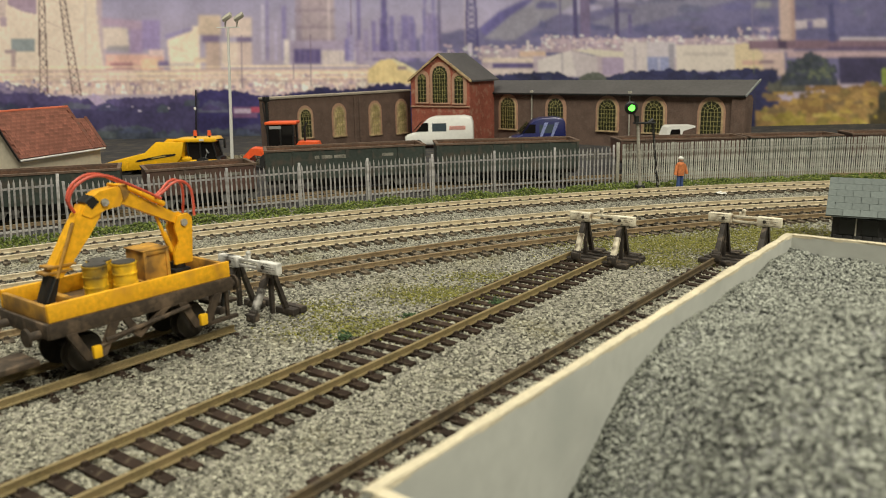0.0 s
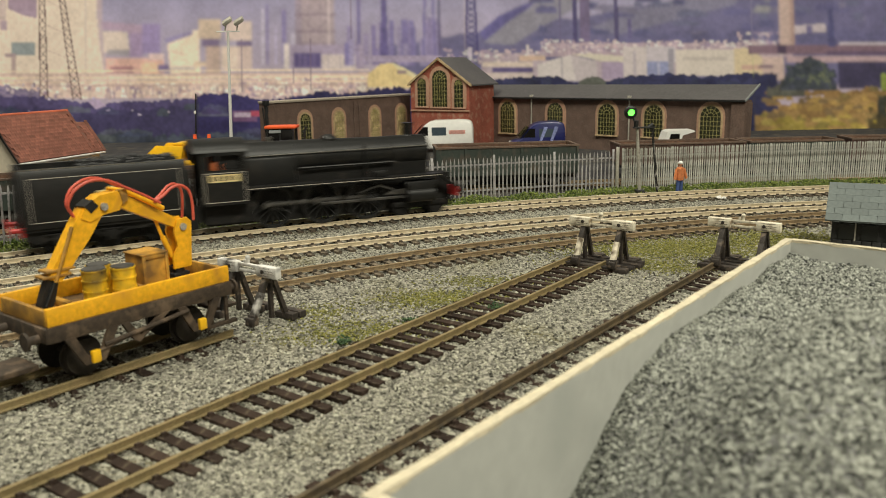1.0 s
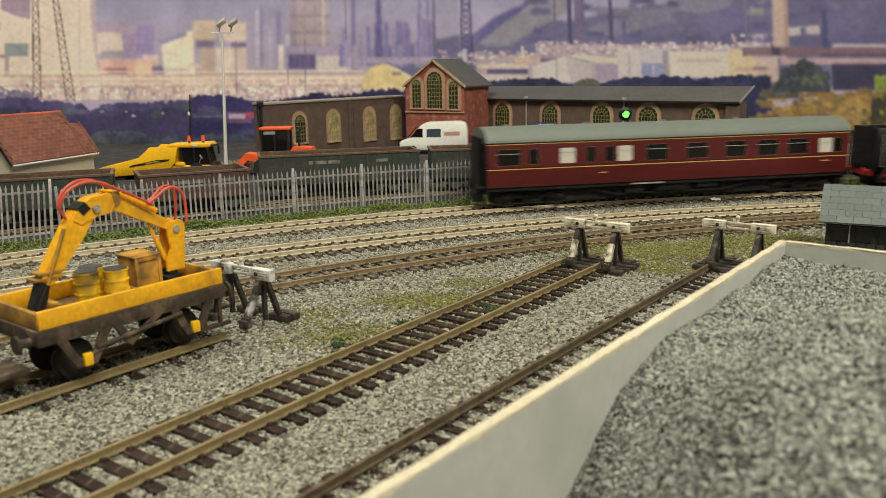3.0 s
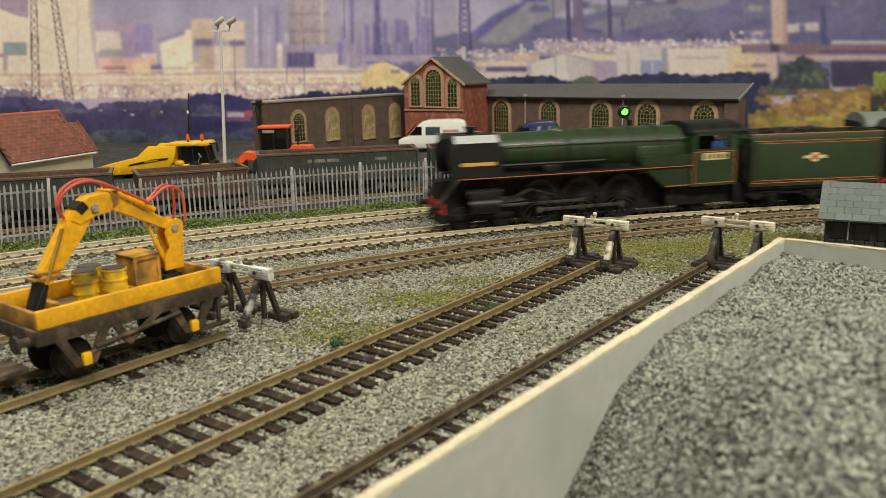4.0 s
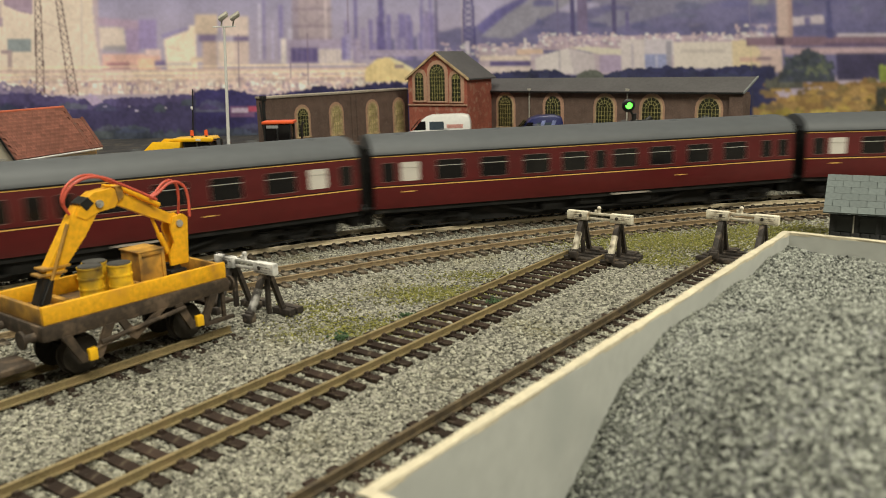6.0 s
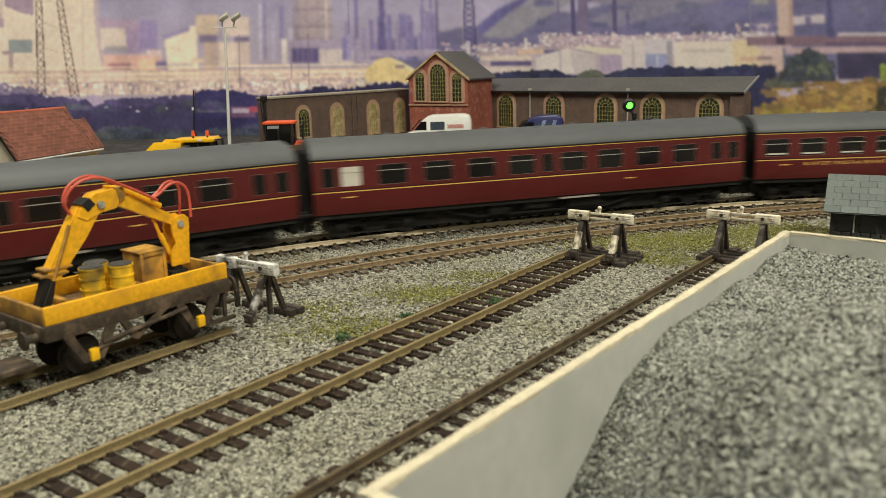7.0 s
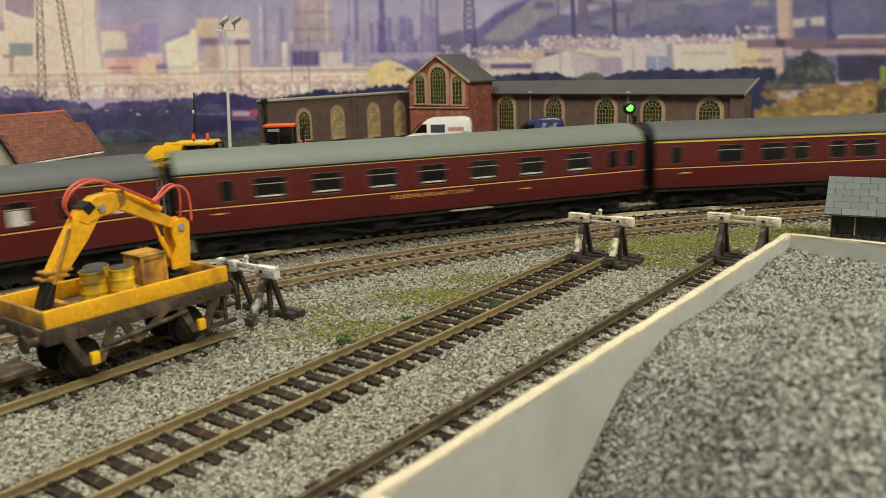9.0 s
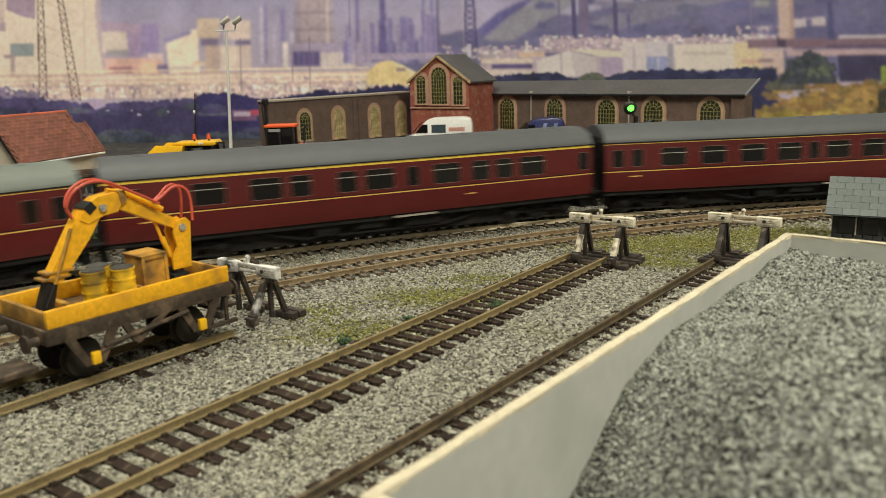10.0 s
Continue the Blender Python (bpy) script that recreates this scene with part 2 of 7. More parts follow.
def side(p, q, off):
    d = Vector((q[0] - p[0], q[1] - p[1])).normalized()
    return [(p[0] + d.y * off, p[1] - d.x * off), (q[0] + d.y * off, q[1] - d.x * off)]


SID_A = side((-93.3 - 46, 152.4 - 61), (58, 355), 8.7)
SID_B = side((-32.5 - 37, 145.4 - 48), (119, 340), 8.7)
SID_C = side((-176.5, 122.5), (-71.0, 257.6), -8.7)
track("bright dusty main line track, curved", arc((CX, CY), R1, 70, 162), RAIL_MAIN, SLEEPER_DUSTY_ME)
track("bright dusty main line track, curved", arc((CX, CY), R2, 70, 156), RAIL_MAIN, SLEEPER_DUSTY_ME)
track("bright dusty main line track, curving round behind", arc((CX, CY), R1, -60, 69.5), RAIL_MAIN, SLEEPER_DUSTY_ME, pitch=14.0)
track("bright dusty main line track, curving round behind", arc((CX, CY), R2, -100, 69.5), RAIL_MAIN, SLEEPER_DUSTY_ME, pitch=14.0)
track("rusty loop track, gently curved", arc(C3, R3, 75, 148), RAIL_RUST, SLEEPER_DUSTY_ME)
track("straight siding with brown weathered rails", straight(*SID_A), RAIL_SIDING, SLEEPER_ME)
RAIL_DULL = mat("rail_dull_brown", (0.11, 0.08, 0.045), 0.65, 0.1, 0.25, 300, 0.2, (0.06, 0.045, 0.03), 0.4)
track("dull siding half buried in ballast beside the grey bin", straight(*SID_B), RAIL_DULL, SLEEPER_ME, sink=1.1)
track("short siding under the crane wagon", straight(*SID_C), RAIL_SIDING, SLEEPER_ME, sink=1.5)
track("wagon siding behind the palisade fence", [(-330, 400), (-240, 462), (-150, 506), (-60, 555), (0, 576), (90, 592), (200, 605), (330, 596), (470, 560)], RAIL_RUST, SLEEPER_ME)

# ---- ballast bin ----
W0, W1 = Vector((-10.9, 102.6)), Vector((114.3, 261.6))
WD = (W1 - W0).normalized()
WN = Vector((WD.y, -WD.x))
BIN_TOP = 26.6


def bin_point(u, v, z):
    p = W1 - WD * u + WN * v
    return (p.x, p.y, z)


def heap(u, v):
    """Height of the fill: a low back by the end wall, then a rounded crest that falls away to the open end."""
    near = math.hypot(u - 128, v - 78)
    crest = 1 / (1 + math.exp(-(u - 66 + 0.1 * v) / 2.4)) * min(1.0, max(0.0, (v - 8) / 30))
    z = 19.0 + 2.0 * math.exp(-(v / 14) ** 2) * (1 - crest) + (5.2 + 14.0 * max(0.0, 1 - (near / 84) ** 2)) * crest + 1.2 * math.exp(-((u - 8) / 12) ** 2)
    over = max(0.0, u - (93 + 1.25 * v))
    z -= 0.0075 * over * over if over < 50 else 18.75 + 0.75 * (over - 50)
    return max(-3, z + 1.5 * noise.noise((u * 0.06, v * 0.06, 9)) + 0.6 * noise.noise((u * 0.2, v * 0.2, 4)))


def ballast_bin():
    top = empty("ballast_bin", "grey painted board bin with raw cream edges, filled with ballast", "bin")
    def slab(name, u0, u1, v0, v1):
        bm = B()
        c = [bin_point(u, v, z) for z in (-4, BIN_TOP - 0.6) for u, v in ((u0, v0), (u1, v0), (u1, v1), (u0, v1))]
        v = [bm.verts.new(q) for q in c]
        for q in ((0, 1, 2, 3), (4, 5, 6, 7), (0, 1, 5, 4), (1, 2, 6, 5), (2, 3, 7, 6), (3, 0, 4, 7)):
            bm.faces.new([v[i] for i in q])
        wall = part(name, bm, GREY_PAINT, top, smooth=False)
        bm = B()
        n = 40
        r = random.Random(3)
        ring = []
        for i in range(n + 1):
            f = i / n
            a = (u0 + (u1 - u0) * f, v0, u0 + (u1 - u0) * f, v1) if abs(u1 - u0) > abs(v1 - v0) else (u0, v0 + (v1 - v0) * f, u1, v0 + (v1 - v0) * f)
            j = [r.uniform(-0.25, 0.25) for _ in range(4)]
            p, q = bin_point(a[0], a[1], 0), bin_point(a[2], a[3], 0)
            ring.append([bm.verts.new((p[0] + j[0], p[1] + j[1], BIN_TOP - 0.9)), bm.verts.new((p[0] + j[2], p[1], BIN_TOP + j[3] * 0.6)), bm.verts.new((q[0] + j[1], q[1], BIN_TOP + j[0] * 0.6)), bm.verts.new((q[0] + j[3], q[1] + j[2], BIN_TOP - 0.9))])
        for a, b in zip(ring, ring[1:]):
            for i in range(4):
                bm.faces.new((a[i], a[(i + 1) % 4], b[(i + 1) % 4], b[i]))
        part("raw_edge", bm, RAW_EDGE, wall, "torn cream board edge", smooth=False)
    slab("side_wall", -1.7, 204, 0.0, 2.2)
    slab("end_wall", -2.0, 0.2, 2.2, 190)
    slab("end_wall", 202, 204, 2.2, 190)
    bm = B()
    us, vs = span(0, 202, 60), span(2, 190, 50)
    rows = [[bm.verts.new(bin_point(u, v, heap(u, v))) for v in vs] for u in us]
    for a, b in zip(rows, rows[1:]):
        for i in range(len(vs) - 1):
            bm.faces.new((a[i], a[i + 1], b[i + 1], b[i]))
    fill = part("ballast_fill", bm, speckle("bin_bed", (0.03, 0.03, 0.029), (0.28, 0.28, 0.27), 900), None)
    tagged(fill, "heap of loose grey ballast in the bin", "ballast", kind="stuff")


ballast_bin()

# ---- trains ----
MAROON = mat("coach_maroon", (0.10, 0.0135, 0.0138), 0.28, 0, 0.1, 60, 0, spec=0.4)
ROOF_DARK = mat("roof_dark_grey", (0.083, 0.088, 0.094), 0.6, 0, 0.06, 60, 0.05)
ROOF_LIGHT = mat("roof_light_grey", (0.15, 0.17, 0.15), 0.6, 0, 0.05, 60, 0.05)
GOLD = mat("gold_lining", (0.72, 0.42, 0.11), 0.4, 0, 0.05, 200)
YELLOW_BAND = mat("first_class_yellow", (0.8, 0.55, 0.08), 0.45, 0, 0.05, 200)
UNDER = mat("underframe_black", (0.010, 0.0095, 0.009), 0.65, 0, 0.3, 200, 0.1, (0.035, 0.03, 0.026), 0.2, spec=0.25)
PANE = mat("dark_window_glass", (0.010, 0.009, 0.009), 0.12, 0, 0.1, 50, spec=0.3)
BLIND = mat("frosted_window_glass", (0.62, 0.58, 0.52), 0.35, 0, 0.05, 80)
SILVER = mat("bright_window_metal", (0.72, 0.7, 0.66), 0.3, 0.7, 0.05, 100)
TABLE = mat("cream_tablecloth", (0.6, 0.56, 0.5), 0.8, 0, 0.1, 150)
STEEL = mat("worn_steel", (0.34, 0.33, 0.31), 0.32, 0.85, 0.12, 200)
DULL_STEEL = mat("oily_steel", (0.13, 0.125, 0.12), 0.38, 0.7, 0.3, 200, 0, (0.03, 0.027, 0.024), 0.4)
LOCO_BLACK = mat("loco_black", (0.010, 0.010, 0.010), 0.42, 0, 0.25, 100, 0, (0.018, 0.0165, 0.015), 0.3, spec=0.35)
LOCO_GREEN = mat("loco_green", (0.022, 0.042, 0.017), 0.38, 0, 0.12, 80, 0, coat=0.15)
ORANGE_LINE = mat("orange_lining", (0.6, 0.16, 0.05), 0.5, 0, 0.05, 200)
GREY_LINE = mat("grey_lining", (0.42, 0.38, 0.33), 0.5, 0, 0.05, 200)
RED_BEAM = mat("red_buffer_beam", (0.45, 0.03, 0.03), 0.45, 0, 0.1, 200)
COAL = mat("coal", (0.012, 0.012, 0.013), 0.5, 0, 0.5, 500, 0.6)
CREAM_CREST = mat("crest_cream", (0.75, 0.6, 0.3), 0.5, 0, 0.1, 300)
BLUE_BITS = mat("crew_blue", (0.07, 0.18, 0.5), 0.7, 0, 0.1, 300)

LEN = 247.0
SIDE_Y = 18.2


def side_profile():
    """Half-section of the coach side: (y, z) from the sole to the gutter."""
    return [(17.2, 13.6), (17.8, 16), (18.2, 20), (18.2, 26), (17.9, 33), (17.1, 40.2)]


def coach_body_mesh():
    bm = B()
    p = side_profile()
    prism(bm, p + [(-y, z) for y, z in p[::-1]], -LEN / 2, LEN / 2, "x")
    return mesh_of("coach_body", bm, MAROON, True)


def coach_roof_mesh(material, name):
    bm = B()
    pts = [(17.6, 40.25), (17.6, 41.2)] + [(17.2 * math.cos(a), 41.2 + 8.3 * math.sin(a)) for a in [radians(q) for q in range(8, 176, 8)]] + [(-17.6, 41.2), (-17.6, 40.25)]
    prism(bm, pts, -LEN / 2 - 0.4, LEN / 2 + 0.4, "x")
    for i in range(9):
        x = -LEN / 2 + 18 + i * 26.5
        bmesh.ops.create_cone(bm, cap_ends=True, segments=10, radius1=1.6, radius2=1.0, depth=1.2, matrix=Matrix.Translation((x, 4.5 * (-1) ** i, 49.6)))
    return mesh_of(name, bm, material, True)


def pane_mesh(name, w, h, material):
    bm = B()
    r, pts = 0.9, []
    for cx, cz, a0 in ((w / 2 - r, h / 2 - r, 0), (-w / 2 + r, h / 2 - r, 90), (-w / 2 + r, -h / 2 + r, 180), (w / 2 - r, -h / 2 + r, 270)):
        for k in range(4):
            a = radians(a0 + 30 * k)
            pts.append((cx + r * math.cos(a), cz + r * math.sin(a)))
    prism(bm, pts, -0.6, 0.06)
    return mesh_of(name, bm, material, False)


def bar_mesh(name, w, material, h=0.35):
    bm = B()
    box(bm, -w / 2, w / 2, -0.3, 0.16, -h / 2, h / 2)
    return mesh_of(name, bm, material)


COACH_ME = coach_body_mesh()
ROOF_MES = {"dark": coach_roof_mesh(ROOF_DARK, "roof_dark"), "light": coach_roof_mesh(ROOF_LIGHT, "roof_light")}
PANES = {"L": (pane_mesh("pane_wide", 14.5, 9.6, PANE), 14.5), "N": (pane_mesh("pane_narrow", 6.2, 9.2, PANE), 6.2),
         "W": (pane_mesh("pane_frosted", 9.5, 9.4, BLIND), 9.5), "S": (pane_mesh("pane_small", 6.0, 6.0, BLIND), 6.0),
         "M": (pane_mesh("pane_middle", 9.5, 9.6, PANE), 9.5), "B": (pane_mesh("pane_barred", 6.4, 8.6, mat("brown_glass", (0.09, 0.05, 0.04), 0.2, 0, 0.2, 100)), 6.4)}
def rim_mesh(name, w, h):
    """Thin rounded metal edging round a pane."""
    bm = B()
    def outline(a, b, r):
        return [(cx + r * math.cos(radians(a0 + 30 * k)), cz + r * math.sin(radians(a0 + 30 * k))) for cx, cz, a0 in ((a - r, b - r, 0), (r - a, b - r, 90), (r - a, r - b, 180), (a - r, r - b, 270)) for k in range(4)]
    inner, outer = outline(w / 2 - 0.05, h / 2 - 0.05, 0.85), outline(w / 2 + 0.2, h / 2 + 0.2, 1.1)
    rings = [[bm.verts.new((x, y, z)) for x, z in q] for q, y in ((inner, 0.05), (inner, 0.14), (outer, 0.14), (outer, -0.2))]
    for a, b in zip(rings, rings[1:]):
        for i in range(16):
            bm.faces.new((a[i], b[i], b[(i + 1) % 16], a[(i + 1) % 16]))
    return mesh_of(name, bm, DULL_METAL)


def blind_mesh(name, w, h):
    bm = B()
    box(bm, -w / 2, w / 2, -0.3, 0.1, -h / 2, h / 2)
    return mesh_of(name, bm, BLIND)


DULL_METAL = mat("dull_window_metal", (0.24, 0.16, 0.14), 0.4, 0.5, 0.1, 100)
RIMS = {k: rim_mesh("pane_rim_" + k, w, h) for k, w, h in (("L", 14.5, 9.6), ("N", 6.2, 9.2), ("M", 9.5, 9.6), ("B", 6.4, 8.6))}
HALF_BLINDS = {"L": blind_mesh("blind_wide", 6.0, 6.2), "M": blind_mesh("blind_middle", 6.2, 6.2), "N": blind_mesh("blind_narrow", 3.6, 5.0)}
BARS = {k: bar_mesh("vent_bar_" + k, w, SILVER) for k, (_, w) in PANES.items()}
CLOTHS = {k: bar_mesh("table_edge_" + k, w * 0.8, TABLE, 0.8) for k, (_, w) in PANES.items()}


def strip(parent, name, x0, x1, y, z, h, material, label="", out=0.12):
    for s in (1, -1):
        bm = B()
        box(bm, x0, x1, y - 0.3 if s > 0 else -y - out, y + out if s > 0 else -y + 0.3, z - h / 2, z + h / 2)
        part(name, bm, material, parent, label, smooth=False)


def wheel_disc(bm, x, y, z, r, w=2.6, seg=20):
    rod(bm, (x, y - w / 2, z), (x, y + w / 2, z), r, seg)
    s = -1 if y > 0 else 1
    rod(bm, (x, y + s * w / 2, z), (x, y + s * (w / 2 + 0.7), z), r + 0.8, seg)


def bogie(parent, x, wheelbase=34.0, r=6.0):
    b = part("bogie", bogie_frame(wheelbase), UNDER, parent, "black bogie frame", at(x, 0, 0))
    for dx in (-wheelbase / 2, wheelbase / 2):
        bm = B()
        for y in (-7.6, 7.6):
            wheel_disc(bm, 0, y, 0, r)
        rod(bm, (0, -8, 0), (0, 8, 0), 1.0, 8)
        part("wheelset", bm, mat("wheel_dark", (0.05, 0.045, 0.04), 0.45, 0.4, 0.2, 200), b, "", at(dx, 0, r))
    return b


def bogie_frame(wb):
    bm = B()
    for s in (-1, 1):
        prism(bm, [(-wb / 2 - 5, 6.5), (-wb / 2 - 4, 8.8), (-8, 9.0), (-5, 5.0), (5, 5.0), (8, 9.0), (wb / 2 + 4, 8.8), (wb / 2 + 5, 6.5), (wb / 2 + 3, 5.5), (7, 6.2), (4, 3.2), (-4, 3.2), (-7, 6.2), (-wb / 2 - 3, 5.5)], s * 11.2 - 0.8, s * 11.2 + 0.8)
        for dx in (-wb / 2, wb / 2):
            box(bm, dx - 2, dx + 2, s * 12.3 - 0.8, s * 12.3 + 0.8, 4, 8.2, 0.3)
        for dx in (-4.5, 0, 4.5):
            rod(bm, (dx, s * 12, 3.6), (dx, s * 12, 8), 0.9, 8)
        box(bm, -wb / 2 - 3, wb / 2 + 3, s * 13.2 - 0.5, s * 13.2 + 0.5, 2.6, 3.3)
    box(bm, -3, 3, -11, 11, 6, 9)
    box(bm, -wb / 2 - 7, wb / 2 + 7, -6.0, 6.0, 2.4, 11)
    box(bm, -wb / 2 - 6, wb / 2 + 6, -10.4, 10.4, 8.6, 12)
    box(bm, -wb / 2 - 5, -wb / 2 - 3.6, -11, 11, 6, 8)
    box(bm, wb / 2 + 3.6, wb / 2 + 5, -11, 11, 6, 8)
    return bm


def underframe(parent):
    bm = B()
    for s in (-1, 1):
        box(bm, -LEN / 2, LEN / 2, s * 15.6 - 0.6, s * 15.6 + 0.6, 11.2, 13.7)
        prism(bm, [(-62, 11.4), (-62, 10.6), (-38, 5.2), (38, 5.2), (62, 10.6), (62, 11.4), (60, 11.4), (37, 6.2), (-37, 6.2), (-60, 11.4)], s * 13 - 0.5, s * 13 + 0.5)
        for x in (-37, -12, 12, 37):
            box(bm, x - 0.6, x + 0.6, s * 13 - 0.5, s * 13 + 0.5, 5.4, 12)
    box(bm, -LEN / 2 + 2, LEN / 2 - 2, -15.4, 15.4, 12.3, 13.5)
    part("underframe", bm, UNDER, parent, "black steel underframe with truss")
    # added black block closes the open underside, standing in for the shadow there
    bm = B()
    box(bm, -72, 72, -11, 11, 3.0, 12.4)
    part("equipment_tray", bm, UNDER, parent)
    for x, s, w, h in ((-24, 1, 20, 6), (4, 1, 14, 5), (26, 1, 12, 6.5), (-26, -1, 12, 6.5), (0, -1, 22, 6), (24, -1, 14, 5)):
        bm = B()
        box(bm, x - w / 2, x + w / 2, s * 11 - 3.5, s * 11 + 3.5, 12.4 - h, 12.4, 0.4)
        part("battery_box", bm, UNDER, parent)
    for s in (-1, 1):
        bm = B()
        box(bm, -30, -8, s * 16.9 - 0.7, s * 16.9 + 0.7, 11.9, 12.7)
        part("step_board", bm, mat("pale_step", (0.35, 0.31, 0.27), 0.7, 0, 0.2, 100), parent, "pale worn footstep")


def gangway(parent, x, s):
    bm = B()
    for i in range(4):
        d = 0.9 * i
        box(bm, x + s * d - 0.35 if s > 0 else x - d - 0.35, x + s * d + 0.5 if s > 0 else x - d + 0.5, -9.2 + 0.4 * (i % 2), 9.2 - 0.4 * (i % 2), 12, 43)
    box(bm, x + s * 3.4 - 0.4, x + s * 3.4 + 0.4, -9.8, 9.8, 10.4, 44)
    box(bm, x + s * 2.0 - 3, x + s * 2.0 + 2.6, -8, 8, 4.2, 10.2, 0.5)
    part("gangway", bm, UNDER, parent, "black corridor bellows")
    for y in (-11.2, 11.2):
        bm = B()
        rod(bm, (x - s * 0.5, y, 13), (x + s * 4.2, y, 13), 1.0, 10)
        rod(bm, (x + s * 4.0, y, 13), (x + s * 4.9, y, 13), 2.7, 14)
        part("buffer", bm, UNDER, parent)


def part_words(parent, text, x, y, z, width, sd):
    """Gold lettering as a thin mesh, fitted to its width; sd is the side that it faces."""
    cu = bpy.data.curves.new("lettering", "FONT")
    cu.body, cu.size, cu.extrude, cu.align_x, cu.space_character, cu.resolution_u = text, 2.7, 0.06, "CENTER", 1.1, 2
    ob = bpy.data.objects.new("lettering", cu)
    me = bpy.data.meshes.new_from_object(ob)
    bpy.data.objects.remove(ob)
    xs = [v.co.x for v in me.vertices]
    me.transform(Matrix.Diagonal((width / (max(xs) - min(xs)) * MM, MM, MM, 1)))
    me.materials.clear()
    me.materials.append(GOLD)
    ob = new("lettering", me)
    ob.parent, ob.matrix_basis = parent, at(x, y, z, 180 if sd > 0 else 0, rx=90)
    return tagged(ob, "gold lettering along the waist")


def coach(label, windows, roof="dark", band=False, roundel=None, cloths=False, blinds=(), words=None, group="maroon coaches"):
    top = empty("railway_coach", label, "railway coach", group=group)
    body = piece("body", COACH_ME, top, Matrix())
    piece("roof", ROOF_MES[roof], top, Matrix())
    for x in (-LEN / 2 - 0.15, LEN / 2 + 0.15):
        bm = B()
        box(bm, x - 0.3, x + 0.3, -17, 17, 13.6, 40.6)
        part("end_panel", bm, UNDER, top, "black coach end", smooth=False)
        bm = B()
        box(bm, x - 0.6, x + 0.6, -15, 15, 9.5, 13.8)
        part("buffer_beam", bm, UNDER, top, smooth=False)
    strip(top, "waist_line", -LEN / 2, LEN / 2, 18.25, 24.6, 0.5, GOLD, "gold waist lining")
    strip(top, "waist_shadow_line", -LEN / 2, LEN / 2, 18.22, 25.3, 0.3, UNDER, "black edge line", 0.1)
    strip(top, "gutter_line", -LEN / 2, LEN / 2, 17.25, 39.6, 1.5 if band else 0.5, YELLOW_BAND if band else GOLD, "gold gutter lining", 0.14)
    strip(top, "gutter", -LEN / 2, LEN / 2, 17.5, 40.35, 0.5, UNDER, "", 0.3)
    for f, kind in windows:
        x = (f - 0.5) * LEN
        for s in (1, -1):
            xx = x
            m = at(xx, s * 17.95, 31.8, 0 if s > 0 else 180, rx=2.5)
            w = piece("window", PANES[kind][0], body, m)
            if kind in RIMS:
                piece("window_rim", RIMS[kind], w, Matrix())
            if kind in HALF_BLINDS and any(abs(1 - f - q) < 0.004 for q in blinds):
                piece("half_blind", HALF_BLINDS[kind], w, at(-PANES[kind][1] * 0.22 if kind == "L" else 0.6, 0, -1.6))
            if kind in "LWM":
                piece("vent_bar", BARS[kind], w, at(0, 0, 2.0))
            if cloths and kind in "LM":
                piece("table_edge", CLOTHS[kind], w, at(0, 0, -3.6))
    if words:
        text, f0, f1 = words
        for sd in (1, -1):
            part_words(top, text, (0.5 - (f0 + f1) / 2) * LEN, sd * 18.3, 21.2, (f1 - f0) * LEN, sd)
    for f, w, z, mt in ((0.3, 5, 20.5, GOLD), (0.93, 6, 21.8, GOLD)):
        strip(top, "small_notice", (f - 0.5) * LEN - w / 2, (f - 0.5) * LEN + w / 2, 18.2, z, 0.6, mt)
    if roundel is not None:
        for s in (1, -1):
            bm = B()
            rod(bm, (0, s * 18.0, 21), (0, s * 18.35, 21), 2.4, 16)
            part("roundel", bm, CREAM_CREST, top, "cream and gold roundel", at((roundel - 0.5) * LEN, 0, 0))
    underframe(top)
    for x in (-93, 93):
        bogie(top, x)
    for s in (-1, 1):
        gangway(top, s * LEN / 2, s)
    return top


OPEN = [(0.03, "N"), (0.075, "W"), (0.16, "L"), (0.255, "L"), (0.35, "L"), (0.44, "L"), (0.5, "N"), (0.56, "L"), (0.65, "L"), (0.745, "L"), (0.84, "L"), (0.925, "W"), (0.97, "N")]


def flip(ws):
    return [(1 - f, k) for f, k in ws]


BRAKE = flip([(0.1135, "B"), (0.203, "B"), (0.258, "B"), (0.37, "N"), (0.42, "N"), (0.467, "N"), (0.5385, "L"), (0.6345, "L"), (0.734, "L"), (0.838, "L"), (0.913, "W"), (0.973, "N")])
BUFFET = flip([(0.048, "L"), (0.1325, "L"), (0.2256, "L"), (0.313, "L"), (0.381, "S"), (0.473, "L"), (0.566, "N"), (0.663, "M"), (0.775, "M"), (0.847, "N"), (0.92, "L")])
DINER = flip([(0.086, "N"), (0.164, "L"), (0.272, "L"), (0.385, "L"), (0.491, "L"), (0.604, "L"), (0.716, "L"), (0.832, "L"), (0.92, "N"), (0.966, "N")])
FIRST = flip([(0.049, "N"), (0.177, "L"), (0.28, "L"), (0.345, "M"), (0.436, "M"), (0.503, "L"), (0.573, "N"), (0.647, "L"), (0.724, "M"), (0.78, "M"), (0.847, "L"), (0.977, "N")])
CORRIDOR = [(0.054, "L"), (0.117, "N"), (0.2056, "W"), (0.267, "N"), (0.318, "N"), (0.358, "W"), (0.4446, "L"), (0.557, "L"), (0.665, "L"), (0.758, "L"), (0.846, "L"), (0.929, "W"), (0.966, "N")]

OPEN_LEAD = [(f, "N" if k == "W" and f < 0.5 else k) for f, k in OPEN]
OPEN_PLAIN = [(f, "N" if k == "W" else k) for f, k in OPEN]

